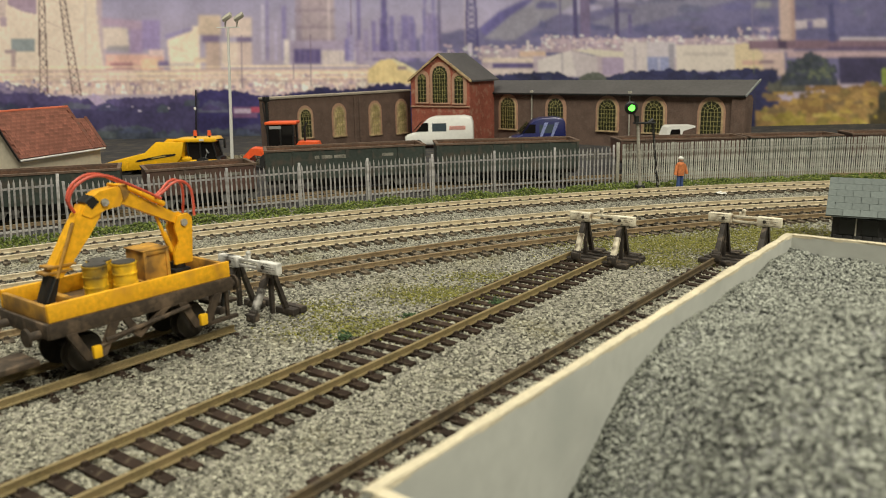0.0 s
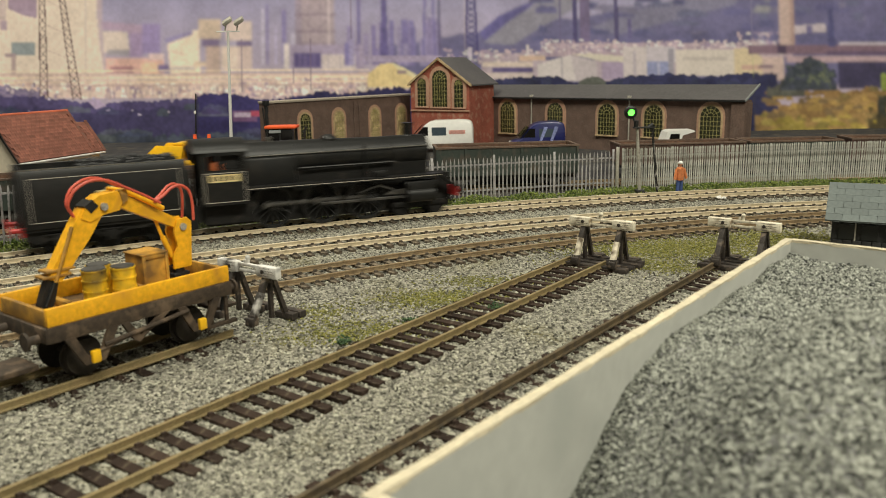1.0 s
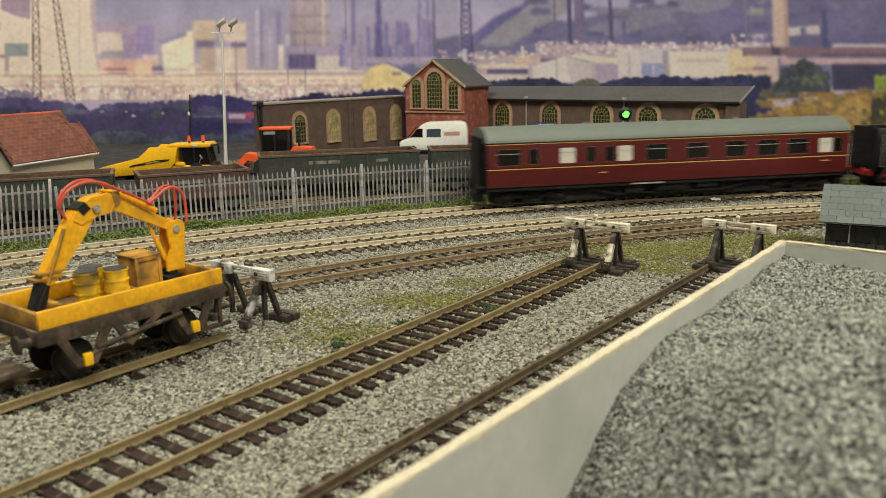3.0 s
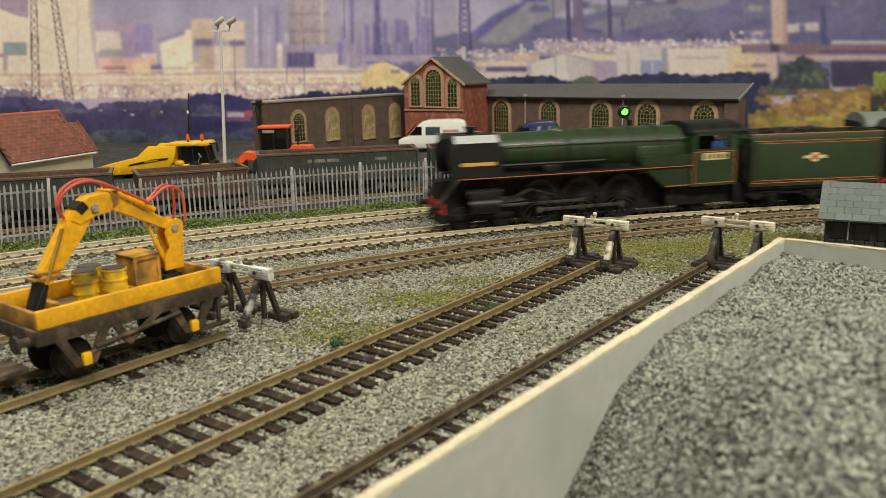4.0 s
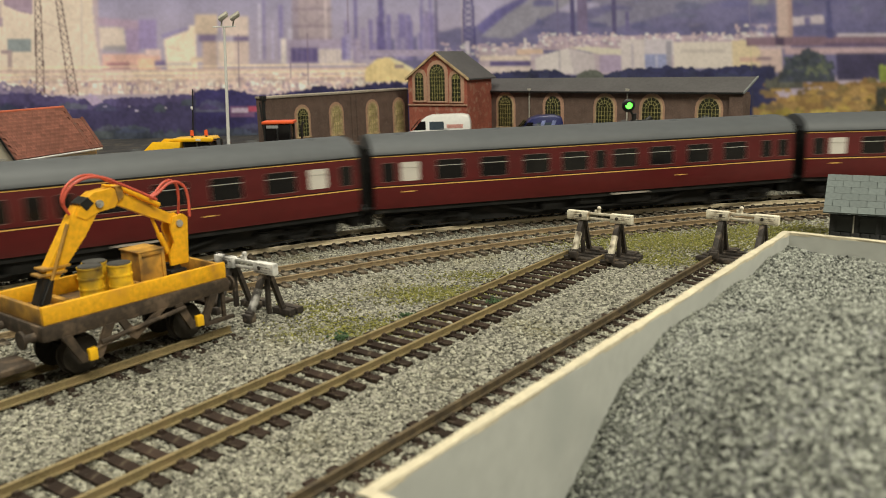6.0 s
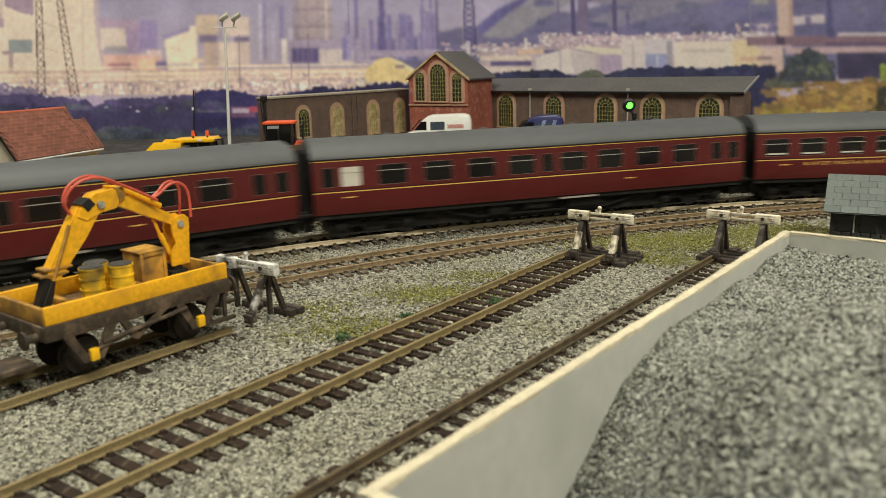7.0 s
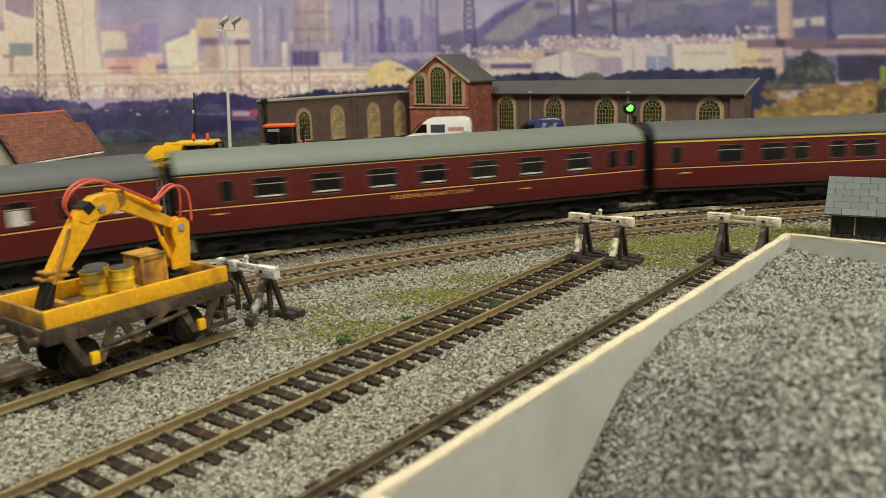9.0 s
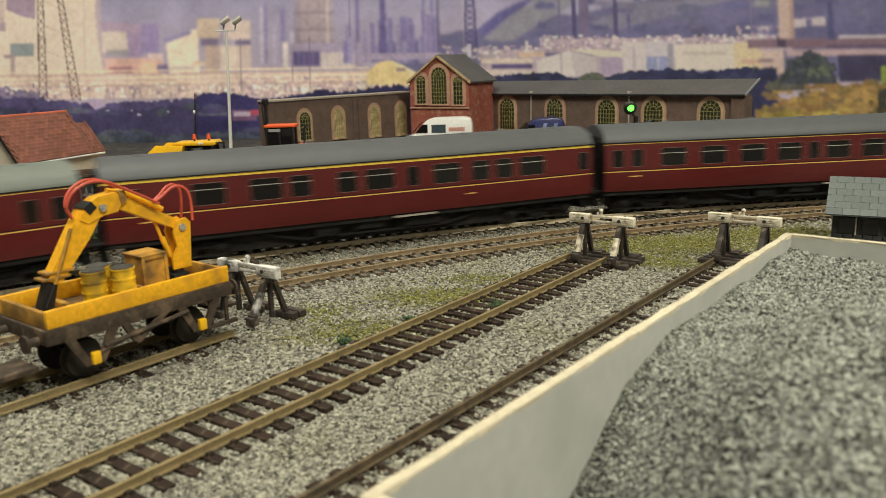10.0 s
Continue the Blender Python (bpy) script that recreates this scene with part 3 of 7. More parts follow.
TRAIN2 = [coach("maroon brake coach with gold lining and dark grey roof", BRAKE),
          coach("maroon open coach with gold lining and dark grey roof", OPEN_LEAD),
          coach("maroon open coach with gold lining and dark grey roof", OPEN_LEAD),
          coach("maroon buffet coach with gold lettering and roundel", BUFFET, words=("BUFFET RESTAURANT CAR", 0.115, 0.357), blinds=(0.92, 0.775, 0.663, 0.566), roundel=0.511, cloths=True),
          coach("maroon restaurant coach with pale grey-green roof", DINER, "light", words=("RESTAURANT CAR", 0.405, 0.575), cloths=True),
          coach("maroon first class coach with yellow band under the gutter", FIRST, band=True),
          coach("maroon open coach with gold lining and dark grey roof", OPEN_PLAIN)]
TRAIN1_COACH = coach("maroon coach with pale grey-green roof and white blinds", CORRIDOR, "light", cloths=False)


def spoked_wheel(r):
    bm = B()
    n = 28
    ring = []
    for i in range(n):
        a = 2 * math.pi * i / n
        ring.append([bm.verts.new((q * math.cos(a), y, q * math.sin(a))) for q, y in ((r * 0.86, -1.1), (r, -1.1), (r, 1.1), (r * 0.86, 1.1))])
    for i in range(n):
        a, b = ring[i], ring[(i + 1) % n]
        for k in range(4):
            bm.faces.new((a[k], a[(k + 1) % 4], b[(k + 1) % 4], b[k]))
    rod(bm, (0, -1.2, 0), (0, 1.4, 0), r * 0.2, 12)
    prism(bm, [(r * 0.84 * math.cos(radians(q)), r * 0.84 * math.sin(radians(q))) for q in range(150, 215, 10)], -0.6, 0.9)
    rod(bm, (r * 0.42, -1, 0), (r * 0.42, 2.2, 0), 0.9, 10)
    return bm


def crest(parent, x, y, z, w):
    """Rounded emblem with side bars, as plain shapes."""
    for s in (1, -1):
        bm = B()
        yy = s * y
        bmesh.ops.create_cone(bm, cap_ends=True, segments=18, radius1=1, radius2=1, depth=0.3, matrix=Matrix.Translation((x, yy, z)) @ Matrix.Rotation(radians(90), 4, "X") @ Matrix.Diagonal((w * 0.22, w * 0.2, 1, 1)))
        box(bm, x - w / 2, x + w / 2, yy - 0.12, yy + 0.12, z - w * 0.05, z + w * 0.07)
        c = part("emblem", bm, CREAM_CREST, parent, "cream and gold emblem", smooth=False)
        bm = B()
        bmesh.ops.create_cone(bm, cap_ends=True, segments=14, radius1=1, radius2=1, depth=0.36, matrix=Matrix.Translation((x, yy, z)) @ Matrix.Rotation(radians(90), 4, "X") @ Matrix.Diagonal((w * 0.12, w * 0.11, 1, 1)))
        part("emblem_centre", bm, RED_BEAM, c, smooth=False)


def frame_lines(parent, x0, x1, y, z0, z1, material, h=0.45):
    for z in (z0, z1):
        strip(parent, "lining", x0, x1, y, z, h, material)
    for x in (x0, x1):
        strip(parent, "lining", x - h / 2, x + h / 2, y, (z0 + z1) / 2, z1 - z0, material)


def coal_heap(parent, x0, x1, z, hw=12):
    r = random.Random(5)
    bm = B()
    for i in range(220):
        x, y = r.uniform(x0, x1), r.uniform(-hw, hw)
        zz = z + 2.2 * (1 - (y / hw) ** 2) + r.uniform(-0.8, 0.6)
        s = r.uniform(0.9, 2.0)
        bmesh.ops.create_icosphere(bm, subdivisions=1, radius=s, matrix=Matrix.Translation((x, y, zz)) @ Matrix.Diagonal((r.uniform(0.7, 1.3), r.uniform(0.7, 1.3), r.uniform(0.6, 1), 1)))
    part("coal_load", bm, COAL, parent, "heaped black coal", smooth=False)


def tender(label, half, paint, lines, top_z):
    """Centre at 0; half: half the tank's length."""
    t = empty("tender", label, "locomotive tender")
    bm = B()
    prism(bm, [(16.4, 13.5), (16.8, 18), (16.8, top_z - 3), (15.6, top_z), (14.6, top_z), (14.6, top_z - 2.5), (-14.6, top_z - 2.5), (-14.6, top_z), (-15.6, top_z), (-16.8, top_z - 3), (-16.8, 18), (-16.4, 13.5)], -half, half, "x")
    box(bm, -half - 0.1, -half + 1.0, -15, 15, top_z - 3, top_z + 0.5)
    part("tank", bm, paint, t)
    coal_heap(t, -half * 0.3, half - 3, top_z - 1)
    if lines:
        if paint is LOCO_GREEN:
            for z in (15.6, 17.0, top_z - 5.2, top_z - 3.9):
                strip(t, "lining", -half + 1, half - 1, 16.8, z, 0.32, lines)
            for x in (-half + 2.4, half - 2.4):
                strip(t, "end_band", x - 1.4, x + 1.4, 16.82, (13 + top_z) / 2, top_z - 21, mat("dull_band", (0.022, 0.02, 0.013), 0.45))
        else:
            frame_lines(t, -half + 4, half - 4, 16.8, 16.5, top_z - 4.2, lines, 0.35)
    strip(t, "rim", -half, half, 15.6, top_z, 0.5, STEEL if paint is LOCO_BLACK else lines, "", 0.2)
    crest(t, 2, 16.9, (top_z + 13) / 2 + 1.5, 14)
    bm = B()
    for s in (-1, 1):
        prism(bm, [(-half, 13.4), (-half, 8), (-half + 6, 5.5), (-half + 14, 8.5), (-8, 8.5), (0, 5), (8, 8.5), (half - 14, 8.5), (half - 6, 5.5), (half, 8), (half, 13.4)], s * 12.8 - 0.7, s * 12.8 + 0.7)
        for x in (-half * 0.62, 0, half * 0.62):
            box(bm, x - 2.4, x + 2.4, s * 13.6 - 1, s * 13.6 + 1, 4.5, 9.5, 0.4)
            box(bm, x - 6, x + 6, s * 14 - 0.6, s * 14 + 0.6, 9.5, 10.4, 0.2)
    box(bm, -half, half, -15.5, 15.5, 12, 13.6)
    box(bm, -half + 2, half - 2, -6, 6, 3, 12.5)
    box(bm, -half + 1, half - 1, -11.5, 11.5, 9, 12.5)
    part("frame", bm, UNDER, t, "black tender frame with springs")
    for x in (-half * 0.62, 0, half * 0.62):
        bm = B()
        for y in (-7.6, 7.6):
            wheel_disc(bm, 0, y, 0, 8.2)
        rod(bm, (0, -8, 0), (0, 8, 0), 1, 8)
        part("wheelset", bm, UNDER, t, "", at(x, 0, 8.2))
    bm = B()
    box(bm, -half - 1.2, -half - 0.2, -15, 15, 10, 14)
    for y in (-11.2, 11.2):
        rod(bm, (-half - 1, y, 13), (-half - 5, y, 13), 1.2, 10)
        rod(bm, (-half - 5, y, 13), (-half - 5.8, y, 13), 2.8, 14)
    part("buffer_beam", bm, RED_BEAM, t, "red beam with buffers")
    bm = B()
    for y in (-9, 9):
        rod(bm, (-half - 1.6, y, 14), (-half - 1.6, y, top_z - 2), 0.35, 6)
    for z in range(16, int(top_z) - 2, 4):
        rod(bm, (-half - 1.6, -9, z), (-half - 1.6, 9, z), 0.3, 6)
    box(bm, -half - 1.7, -half, -15, 15, 13.6, 14)
    part("rear_ladder", bm, UNDER, t)
    bm = B()
    box(bm, half - 0.5, half + 6.5, -10, 10, 3.5, 15.5, 0.4)
    box(bm, half - 0.2, half + 3, -12, 12, 15, top_z - 6, 0.4)
    part("front_plate", bm, UNDER, t, "black tender front and fall plate")
    return t


DRIVER_BLACK = mat("driver_black", (0.02, 0.02, 0.02), 0.4, 0.2, 0.2, 150)
SPINNERS = []   # (wheel, train, radius in millimetres, place on its locomotive)
RODS = []       # (rod, train, wheel radius, crank, place)


def drivers(loco, train, xs, r, crank):
    for x in xs:
        for s in (1, -1):
            w = part("driving_wheel", spoked_wheel(r), DRIVER_BLACK, loco, "spoked driving wheel")
            bm = B()
            rod(bm, (r * 0.15, 0, 0), (r * 0.9, 0, 0), r * 0.045, 5)
            spoke = mesh_of("spoke", bm, DRIVER_BLACK)
            for k in range(15):
                piece("spoke", spoke, w, pose(0, 0, 0, 0, 24 * k, 0))
            SPINNERS.append((w, train, r, (x, s * 8.2, r), s))
    for s in (1, -1):
        bm = B()
        box(bm, min(xs) - 1.5, max(xs) + 1.5, -0.5, 0.5, -0.9, 0.9, 0.2)
        for x in xs:
            rod(bm, (x, -0.8, 0), (x, 0.8, 0), 1.8, 12)
        k = part("coupling_rod", bm, DULL_STEEL, loco, "bright steel coupling rod")
        RODS.append((k, train, r, crank, (0, s * 11.0, r)))
        bm = B()
        box(bm, xs[1] - 1, max(xs) + 26, s * 12.4 - 0.5, s * 12.4 + 0.5, r - 0.9, r + 0.6, 0.2)
        prism(bm, [(max(xs) + 10, r + 2), (max(xs) + 26, r + 1), (max(xs) + 26, r + 5), (max(xs) + 14, r + 4)], s * 12.8 - 0.4, s * 12.8 + 0.4)
        rod(bm, (max(xs) + 6, s * 12.9, r + 8), (max(xs) + 22, s * 12.9, r + 2), 0.6, 6)
        rod(bm, (max(xs) - 6, s * 12.9, r + 4), (max(xs) + 8, s * 12.9, r + 8), 0.5, 6)
        part("valve_gear", bm, DULL_STEEL, loco, "bright steel crosshead and slide bars")


def boiler(bm, stations, seg=28):
    """stations: (x, radius, centre height), lofted along x."""
    rings = []
    for x, r, z in stations:
        rings.append([bm.verts.new((x, r * math.cos(2 * math.pi * i / seg), z + r * math.sin(2 * math.pi * i / seg))) for i in range(seg)])
    for a, b in zip(rings, rings[1:]):
        for i in range(seg):
            bm.faces.new((a[i], a[(i + 1) % seg], b[(i + 1) % seg], b[i]))
    bm.faces.new(rings[0])
    bm.faces.new(rings[-1][::-1])


def chimney(parent, x, z0, z1, r):
    bm = B()
    rod(bm, (x, 0, z0), (x, 0, z0 + 1.5), r + 1.6, 18, r + 0.3)
    rod(bm, (x, 0, z0 + 1.2), (x, 0, z1 - 1), r, 18)
    rod(bm, (x, 0, z1 - 1), (x, 0, z1), r + 0.7, 18)
    part("chimney", bm, LOCO_BLACK, parent)


def dome(parent, x, z, r, paint):
    bm = B()
    ball(bm, x, 0, z, r, 16, 10, 1.2, 1, 0.75)
    part("dome", bm, paint, parent)


def cylinders(loco, x, z, r=4.6, ln=17):
    for s in (1, -1):
        bm = B()
        rod(bm, (x - ln / 2, s * 13.2, z), (x + ln / 2, s * 13.2, z), r, 18)
        rod(bm, (x - ln / 2 - 1, s * 13.2, z + 6.2), (x + ln / 2 + 1, s * 13.2, z + 6.2), 2.6, 14)
        box(bm, x - ln / 2, x + ln / 2, s * 13 - 3.4, s * 13 + 3.4, z, z + 8, 0.5)
        part("cylinder", bm, LOCO_BLACK, loco, "black outside cylinder")


def front_end(loco, x, z_beam=13.0):
    bm = B()
    box(bm, x - 1.2, x, -16, 16, z_beam - 3, z_beam + 2.5)
    part("buffer_beam", bm, RED_BEAM, loco, "red front buffer beam", smooth=False)
    for y in (-11.2, 11.2):
        bm = B()
        rod(bm, (x, y, z_beam), (x + 4, y, z_beam), 1.5, 12)
        rod(bm, (x + 4, y, z_beam), (x + 4.8, y, z_beam), 3.0, 16)
        part("buffer", bm, UNDER, loco)
    bm = B()
    rod(bm, (x, 0, z_beam - 1), (x + 3, 0, z_beam - 3), 0.8, 8)
    rod(bm, (x + 0.4, -6, z_beam - 3), (x + 1, -6, z_beam - 9), 0.6, 8)
    part("coupling_hook", bm, UNDER, loco)


def front_bogie(loco, xs, r=6.0):
    bm = B()
    for s in (-1, 1):
        box(bm, min(xs) - 6, max(xs) + 6, s * 9.6 - 0.5, s * 9.6 + 0.5, 5.0, 8.2, 0.3)
    f = part("bogie", bm, UNDER, loco)
    for x in xs:
        bm = B()
        for y in (-7.6, 7.6):
            wheel_disc(bm, 0, y, 0, r)
        part("wheelset", bm, UNDER, f, "", at(x, 0, r))


def cab(loco, x0, x1, paint, z_plate, z_roof, lines):
    for s in (1, -1):
        bm = B()
        y0, y1 = s * 16.6 - 0.45, s * 16.6 + 0.45
        zc = z_roof - 6
        w0, w1 = x0 + (x1 - x0) * 0.36, x1 - 3
        box(bm, x0, x1, y0, y1, z_plate, zc - 9.5)
        box(bm, x0, w0 - 5, y0, y1, zc - 9.5, zc)
        box(bm, w0, w0 + 1.4, y0, y1, zc - 9.5, zc)
        box(bm, w1, x1, y0, y1, zc - 9.5, zc)
        box(bm, x0, x1, y0, y1, zc - 2, zc)
        part("cab_side", bm, paint, loco, smooth=False)
        bm = B()
        xm = (x0 + x1) / 2
        box(bm, xm - 8, xm + 8, s * 17.1 - 0.2, s * 17.1 + 0.2, zc - 15.8, zc - 11.8)
        pn = part("plain_panel", bm, CREAM_CREST, loco, "plain cream and gold panel", smooth=False)
        bm = B()
        for q in range(5):
            box(bm, xm - 7 + q * 2.9, xm - 5.6 + q * 2.9, s * 17.2 - 0.2, s * 17.2 + 0.2, zc - 15, zc - 12.6)
        part("dark_bars", bm, LOCO_BLACK, pn, smooth=False)
    bm = B()
    box(bm, x1 - 1, x1, -16.4, 16.4, z_plate, z_roof - 6)
    part("cab_front", bm, paint, loco, smooth=False)
    bm = B()
    prism(bm, [(17.3 * math.cos(radians(q)), z_roof - 6.4 + 6.4 * math.sin(radians(q))) for q in range(0, 181, 12)], x0 - 3, x1 + 0.6, "x")
    part("cab_roof", bm, LOCO_BLACK, loco)
    bm = B()
    box(bm, x0 + 9, x1 - 1, -14, 9, z_plate + 1, z_roof - 6.2, 0.5)
    part("cab_backhead", bm, UNDER, loco, "dark cab interior fittings")
    bm = B()
    box(bm, x0 + 6, x0 + 14, 10, 14, z_roof - 20, z_roof - 11, 1.6)
    box(bm, x0 + 6, x0 + 14, -14, -10, z_roof - 20, z_roof - 11, 1.6)
    part("cab_seat", bm, BLUE_BITS if paint is LOCO_GREEN else ORANGE_LINE, loco, "coloured cab fitting", smooth=True)
    if lines:
        frame_lines(loco, x0 + 1.5, x1 - 1.5, 17.05, z_plate + 1.6, z_roof - 17, lines, 0.4)


def black_loco():
    """Mixed-traffic 4-6-0; x runs from -74 at the cab's back to 74 at the buffer beam."""
    lo = empty("locomotive", "black steam locomotive with thin grey lining", "locomotive")
    bm = B()
    boiler(bm, [(-50, 10.2, 36.8), (-20, 10.0, 36.8), (8, 9.2, 37.2), (36, 8.7, 37.4)])
    box(bm, -50, -22, -10.4, 10.4, 22, 39, 1.5)
    part("boiler", bm, LOCO_BLACK, lo, "black tapered boiler and firebox")
    bm = B()
    boiler(bm, [(36, 9.1, 37.2), (58, 9.1, 37.2), (58.6, 8.4, 37.2)])
    box(bm, 38, 58, -7, 7, 24, 32)
    sb = part("smokebox", bm, LOCO_BLACK, lo)
    bm = B()
    rod(bm, (58.4, 0, 37.2), (59.8, 0, 37.2), 7.2, 20, 6.0)
    part("smokebox_door", bm, LOCO_BLACK, sb)
    for x, r in ((-22, 10.25), (-6, 9.9), (8, 9.45), (22, 9.1), (36.2, 9.35)):
        bm = B()
        boiler(bm, [(x - 0.4, r, 36.9), (x + 0.4, r, 36.9)])
        part("boiler_band", bm, LOCO_BLACK, lo)
    chimney(lo, 48, 45, 53.5, 2.6)
    dome(lo, 0, 46, 4.2, LOCO_BLACK)
    bm = B()
    for s in (-1, 1):
        rod(bm, (-20, s * 10.4, 32), (36, s * 9.4, 32), 0.7, 8)
        rod(bm, (18, s * 9.6, 43), (18, s * 10.4, 25), 0.6, 8)
        box(bm, 22, 30, s * 12.6 - 1.8, s * 12.6 + 1.8, 24.3, 28.0, 0.5)
    part("pipework", bm, LOCO_BLACK, lo)
    bm = B()
    for y in (-2, 2):
        rod(bm, (-34, y, 46), (-34, y, 49), 0.9, 8)
    part("safety_valve", bm, STEEL, lo)
    bm = B()
    for s in (-1, 1):
        box(bm, -50, 62, s * 13.4 - 3.2, s * 13.4 + 3.2, 23.4, 24.3)
        box(bm, -50, 62, s * 16.6 - 0.3, s * 16.6 + 0.3, 22.6, 24.4)
        prism(bm, [(62, 24.4), (62, 23.4), (72, 15.5), (73, 16.2)], s * 13.4 - 3, s * 13.4 + 3)
    part("running_plate", bm, LOCO_BLACK, lo, smooth=False)
    strip(lo, "lining", -50, 62, 16.9, 23.4, 0.35, GREY_LINE, "thin pale running plate line")
    bm = B()
    for s in (-1, 1):
        rod(bm, (-48, s * 10.6, 40), (56, s * 9.6, 40.5), 0.35, 6)
    part("handrail", bm, STEEL, lo)
    bm = B()
    box(bm, -72, 73, -5.5, 5.5, 3.2, 23)
    box(bm, -50, 40, -7.5, 7.5, 22.5, 33)
    box(bm, -73, -46, -10, 10, 5, 16)
    part("main_frame", bm, UNDER, lo)
    cab(lo, -74, -50, LOCO_BLACK, 16, 50, GREY_LINE)
    cylinders(lo, 50, 12.5)
    drivers(lo, 1, (-36, -8, 18), 11.8, 4.4)
    front_bogie(lo, (40, 62))
    front_end(lo, 73.4)
    return lo


def green_loco():
    """Express 4-6-2 with smoke deflectors; x from -98 at the cab's back to 80 at the beam."""
    lo = empty("locomotive", "lined green express steam locomotive with smoke deflectors", "locomotive")
    bm = B()
    boiler(bm, [(-66, 11.6, 38.2), (-34, 11.6, 38.4), (0, 11.2, 38.8), (44, 10.0, 39.3)])
    box(bm, -70, -36, -12.2, 12.2, 24, 40, 2.0)
    part("boiler", bm, LOCO_GREEN, lo, "green tapered boiler and firebox")
    bm = B()
    boiler(bm, [(44, 10.3, 39.2), (68, 10.3, 39.2), (68.6, 9.6, 39.2)])
    box(bm, 46, 68, -7, 7, 26, 34)
    sb = part("smokebox", bm, LOCO_BLACK, lo)
    bm = B()
    rod(bm, (68.4, 0, 39.2), (70, 0, 39.2), 8.2, 20, 6.8)
    part("smokebox_door", bm, LOCO_BLACK, sb)
    for x, r in ((-50, 11.9), (-34, 11.9), (-18, 11.7), (-3, 11.5), (12, 11.2), (28, 10.8), (43, 10.4)):
        bm = B()
        boiler(bm, [(x - 1.1, r - 0.15, 38.8), (x + 1.1, r - 0.15, 38.8)])
        part("boiler_band", bm, mat("dull_band", (0.022, 0.02, 0.013), 0.45) if r > 10.5 else LOCO_BLACK, lo)
    chimney(lo, 58, 48, 53.5, 2.8)
    dome(lo, 8, 48.5, 4.6, LOCO_GREEN)
    bm = B()
    for s in (-1, 1):
        rod(bm, (-16, s * 11.4, 33), (44, s * 10.6, 33), 0.8, 8)
        rod(bm, (6, s * 11.2, 46), (6, s * 11.8, 30), 0.6, 8)
        box(bm, 12, 22, s * 13 - 2, s * 13 + 2, 28.3, 32.5, 0.6)
    part("pipework", bm, LOCO_BLACK, lo)
    bm = B()
    for s in (-1, 1):
        box(bm, -68, 70, s * 13.8 - 3.2, s * 13.8 + 3.2, 27.4, 28.3)
        prism(bm, [(70, 28.3), (70, 27.4), (79, 15.5), (80, 16.2)], s * 13.4 - 3, s * 13.4 + 3)
    part("running_plate", bm, LOCO_BLACK, lo, smooth=False)
    strip(lo, "lining", -68, 70, 17.0, 27.7, 0.4, ORANGE_LINE, "orange running plate line")
    for s in (1, -1):
        bm = B()
        prism(bm, [(46, 28.4), (72, 28.4), (74, 31), (74, 43), (71, 46), (49, 46), (46, 43)], s * 15.6 - 0.35, s * 15.6 + 0.35)
        d = part("smoke_deflector", bm, mat("deflector_black", (0.014, 0.014, 0.014), 0.3, 0, 0.05, 100, coat=0.2), lo, "glossy black smoke deflector plate", smooth=False)
        # leaning top edge; its pale grey paints in the glint on black plate
        bm = B()
        prism(bm, [(s * 15.95, 46), (s * 15.25, 46), (s * 12.2, 49.6), (s * 12.9, 49.8)], 48, 72, "x")
        part("deflector_top", bm, mat("deflector_glint", (0.42, 0.42, 0.42), 0.42, 0.3, 0.1, 100), d, "leaning deflector top, pale grey as its light glint", smooth=False)
        bm = B()
        box(bm, 50, 69, s * 16.1 - 0.2, s * 16.1 + 0.2, 34.2, 36)
        part("name_panel", bm, GOLD, d, "gold edged plain panel", smooth=False)
        bm = B()
        prism(bm, [(-72, 16), (-52, 16), (-37, 28.4), (-37, 34), (-72, 34)], s * 15.4 - 0.5, s * 15.4 + 0.5)
        part("firebox_side_sheet", bm, LOCO_GREEN, lo, smooth=False)
        bm = B()
        rod(bm, (-66, s * 12.6, 43), (66, s * 10.8, 43.5), 0.4, 6)
        part("handrail", bm, STEEL, lo)
    bm = B()
    box(bm, -98, 79, -5.5, 5.5, 3.2, 26)
    box(bm, -66, 48, -8, 8, 24, 33)
    box(bm, -97, -56, -11, 11, 4.5, 16)
    part("main_frame", bm, UNDER, lo)
    cab(lo, -98, -68, LOCO_GREEN, 15.5, 52, ORANGE_LINE)
    strip(lo, "lining", -72, -53, 15.9, 16.6, 0.5, ORANGE_LINE)
    cylinders(lo, 56, 13)
    drivers(lo, 2, (-28, -3, 22), 12.2, 4.4)
    front_bogie(lo, (44, 66))
    bm = B()
    for y in (-7.6, 7.6):
        wheel_disc(bm, 0, y, 0, 6.5)
    part("trailing_wheelset", bm, UNDER, lo, "", at(-78, 0, 6.5))
    front_end(lo, 79.6)
    return lo


VEHICLES = []  # (thing, train, distance behind the reference, half the wheelbase)
for k, c in enumerate(TRAIN2):
    VEHICLES.append((c, 2, 130 + 259.7 * k, 93))
VEHICLES.append((tender("lined green tender loaded with coal", 41.0, LOCO_GREEN, ORANGE_LINE, 43.5), 2, -50.5, 25))
VEHICLES.append((green_loco(), 2, -199, 45))
VEHICLES.append((TRAIN1_COACH, 1, 130, 93))
VEHICLES.append((tender("black tender with thin lining, loaded with coal", 38.5, LOCO_BLACK, GREY_LINE, 41.5), 1, -53.5, 25))
VEHICLES.append((black_loco(), 1, -175, 40))


def progress(train, t):
    """Arc length run by the train's reference at t."""
    return 345.4 + 291.6 * t if train == 2 else 2390.0 - 264.0 * t


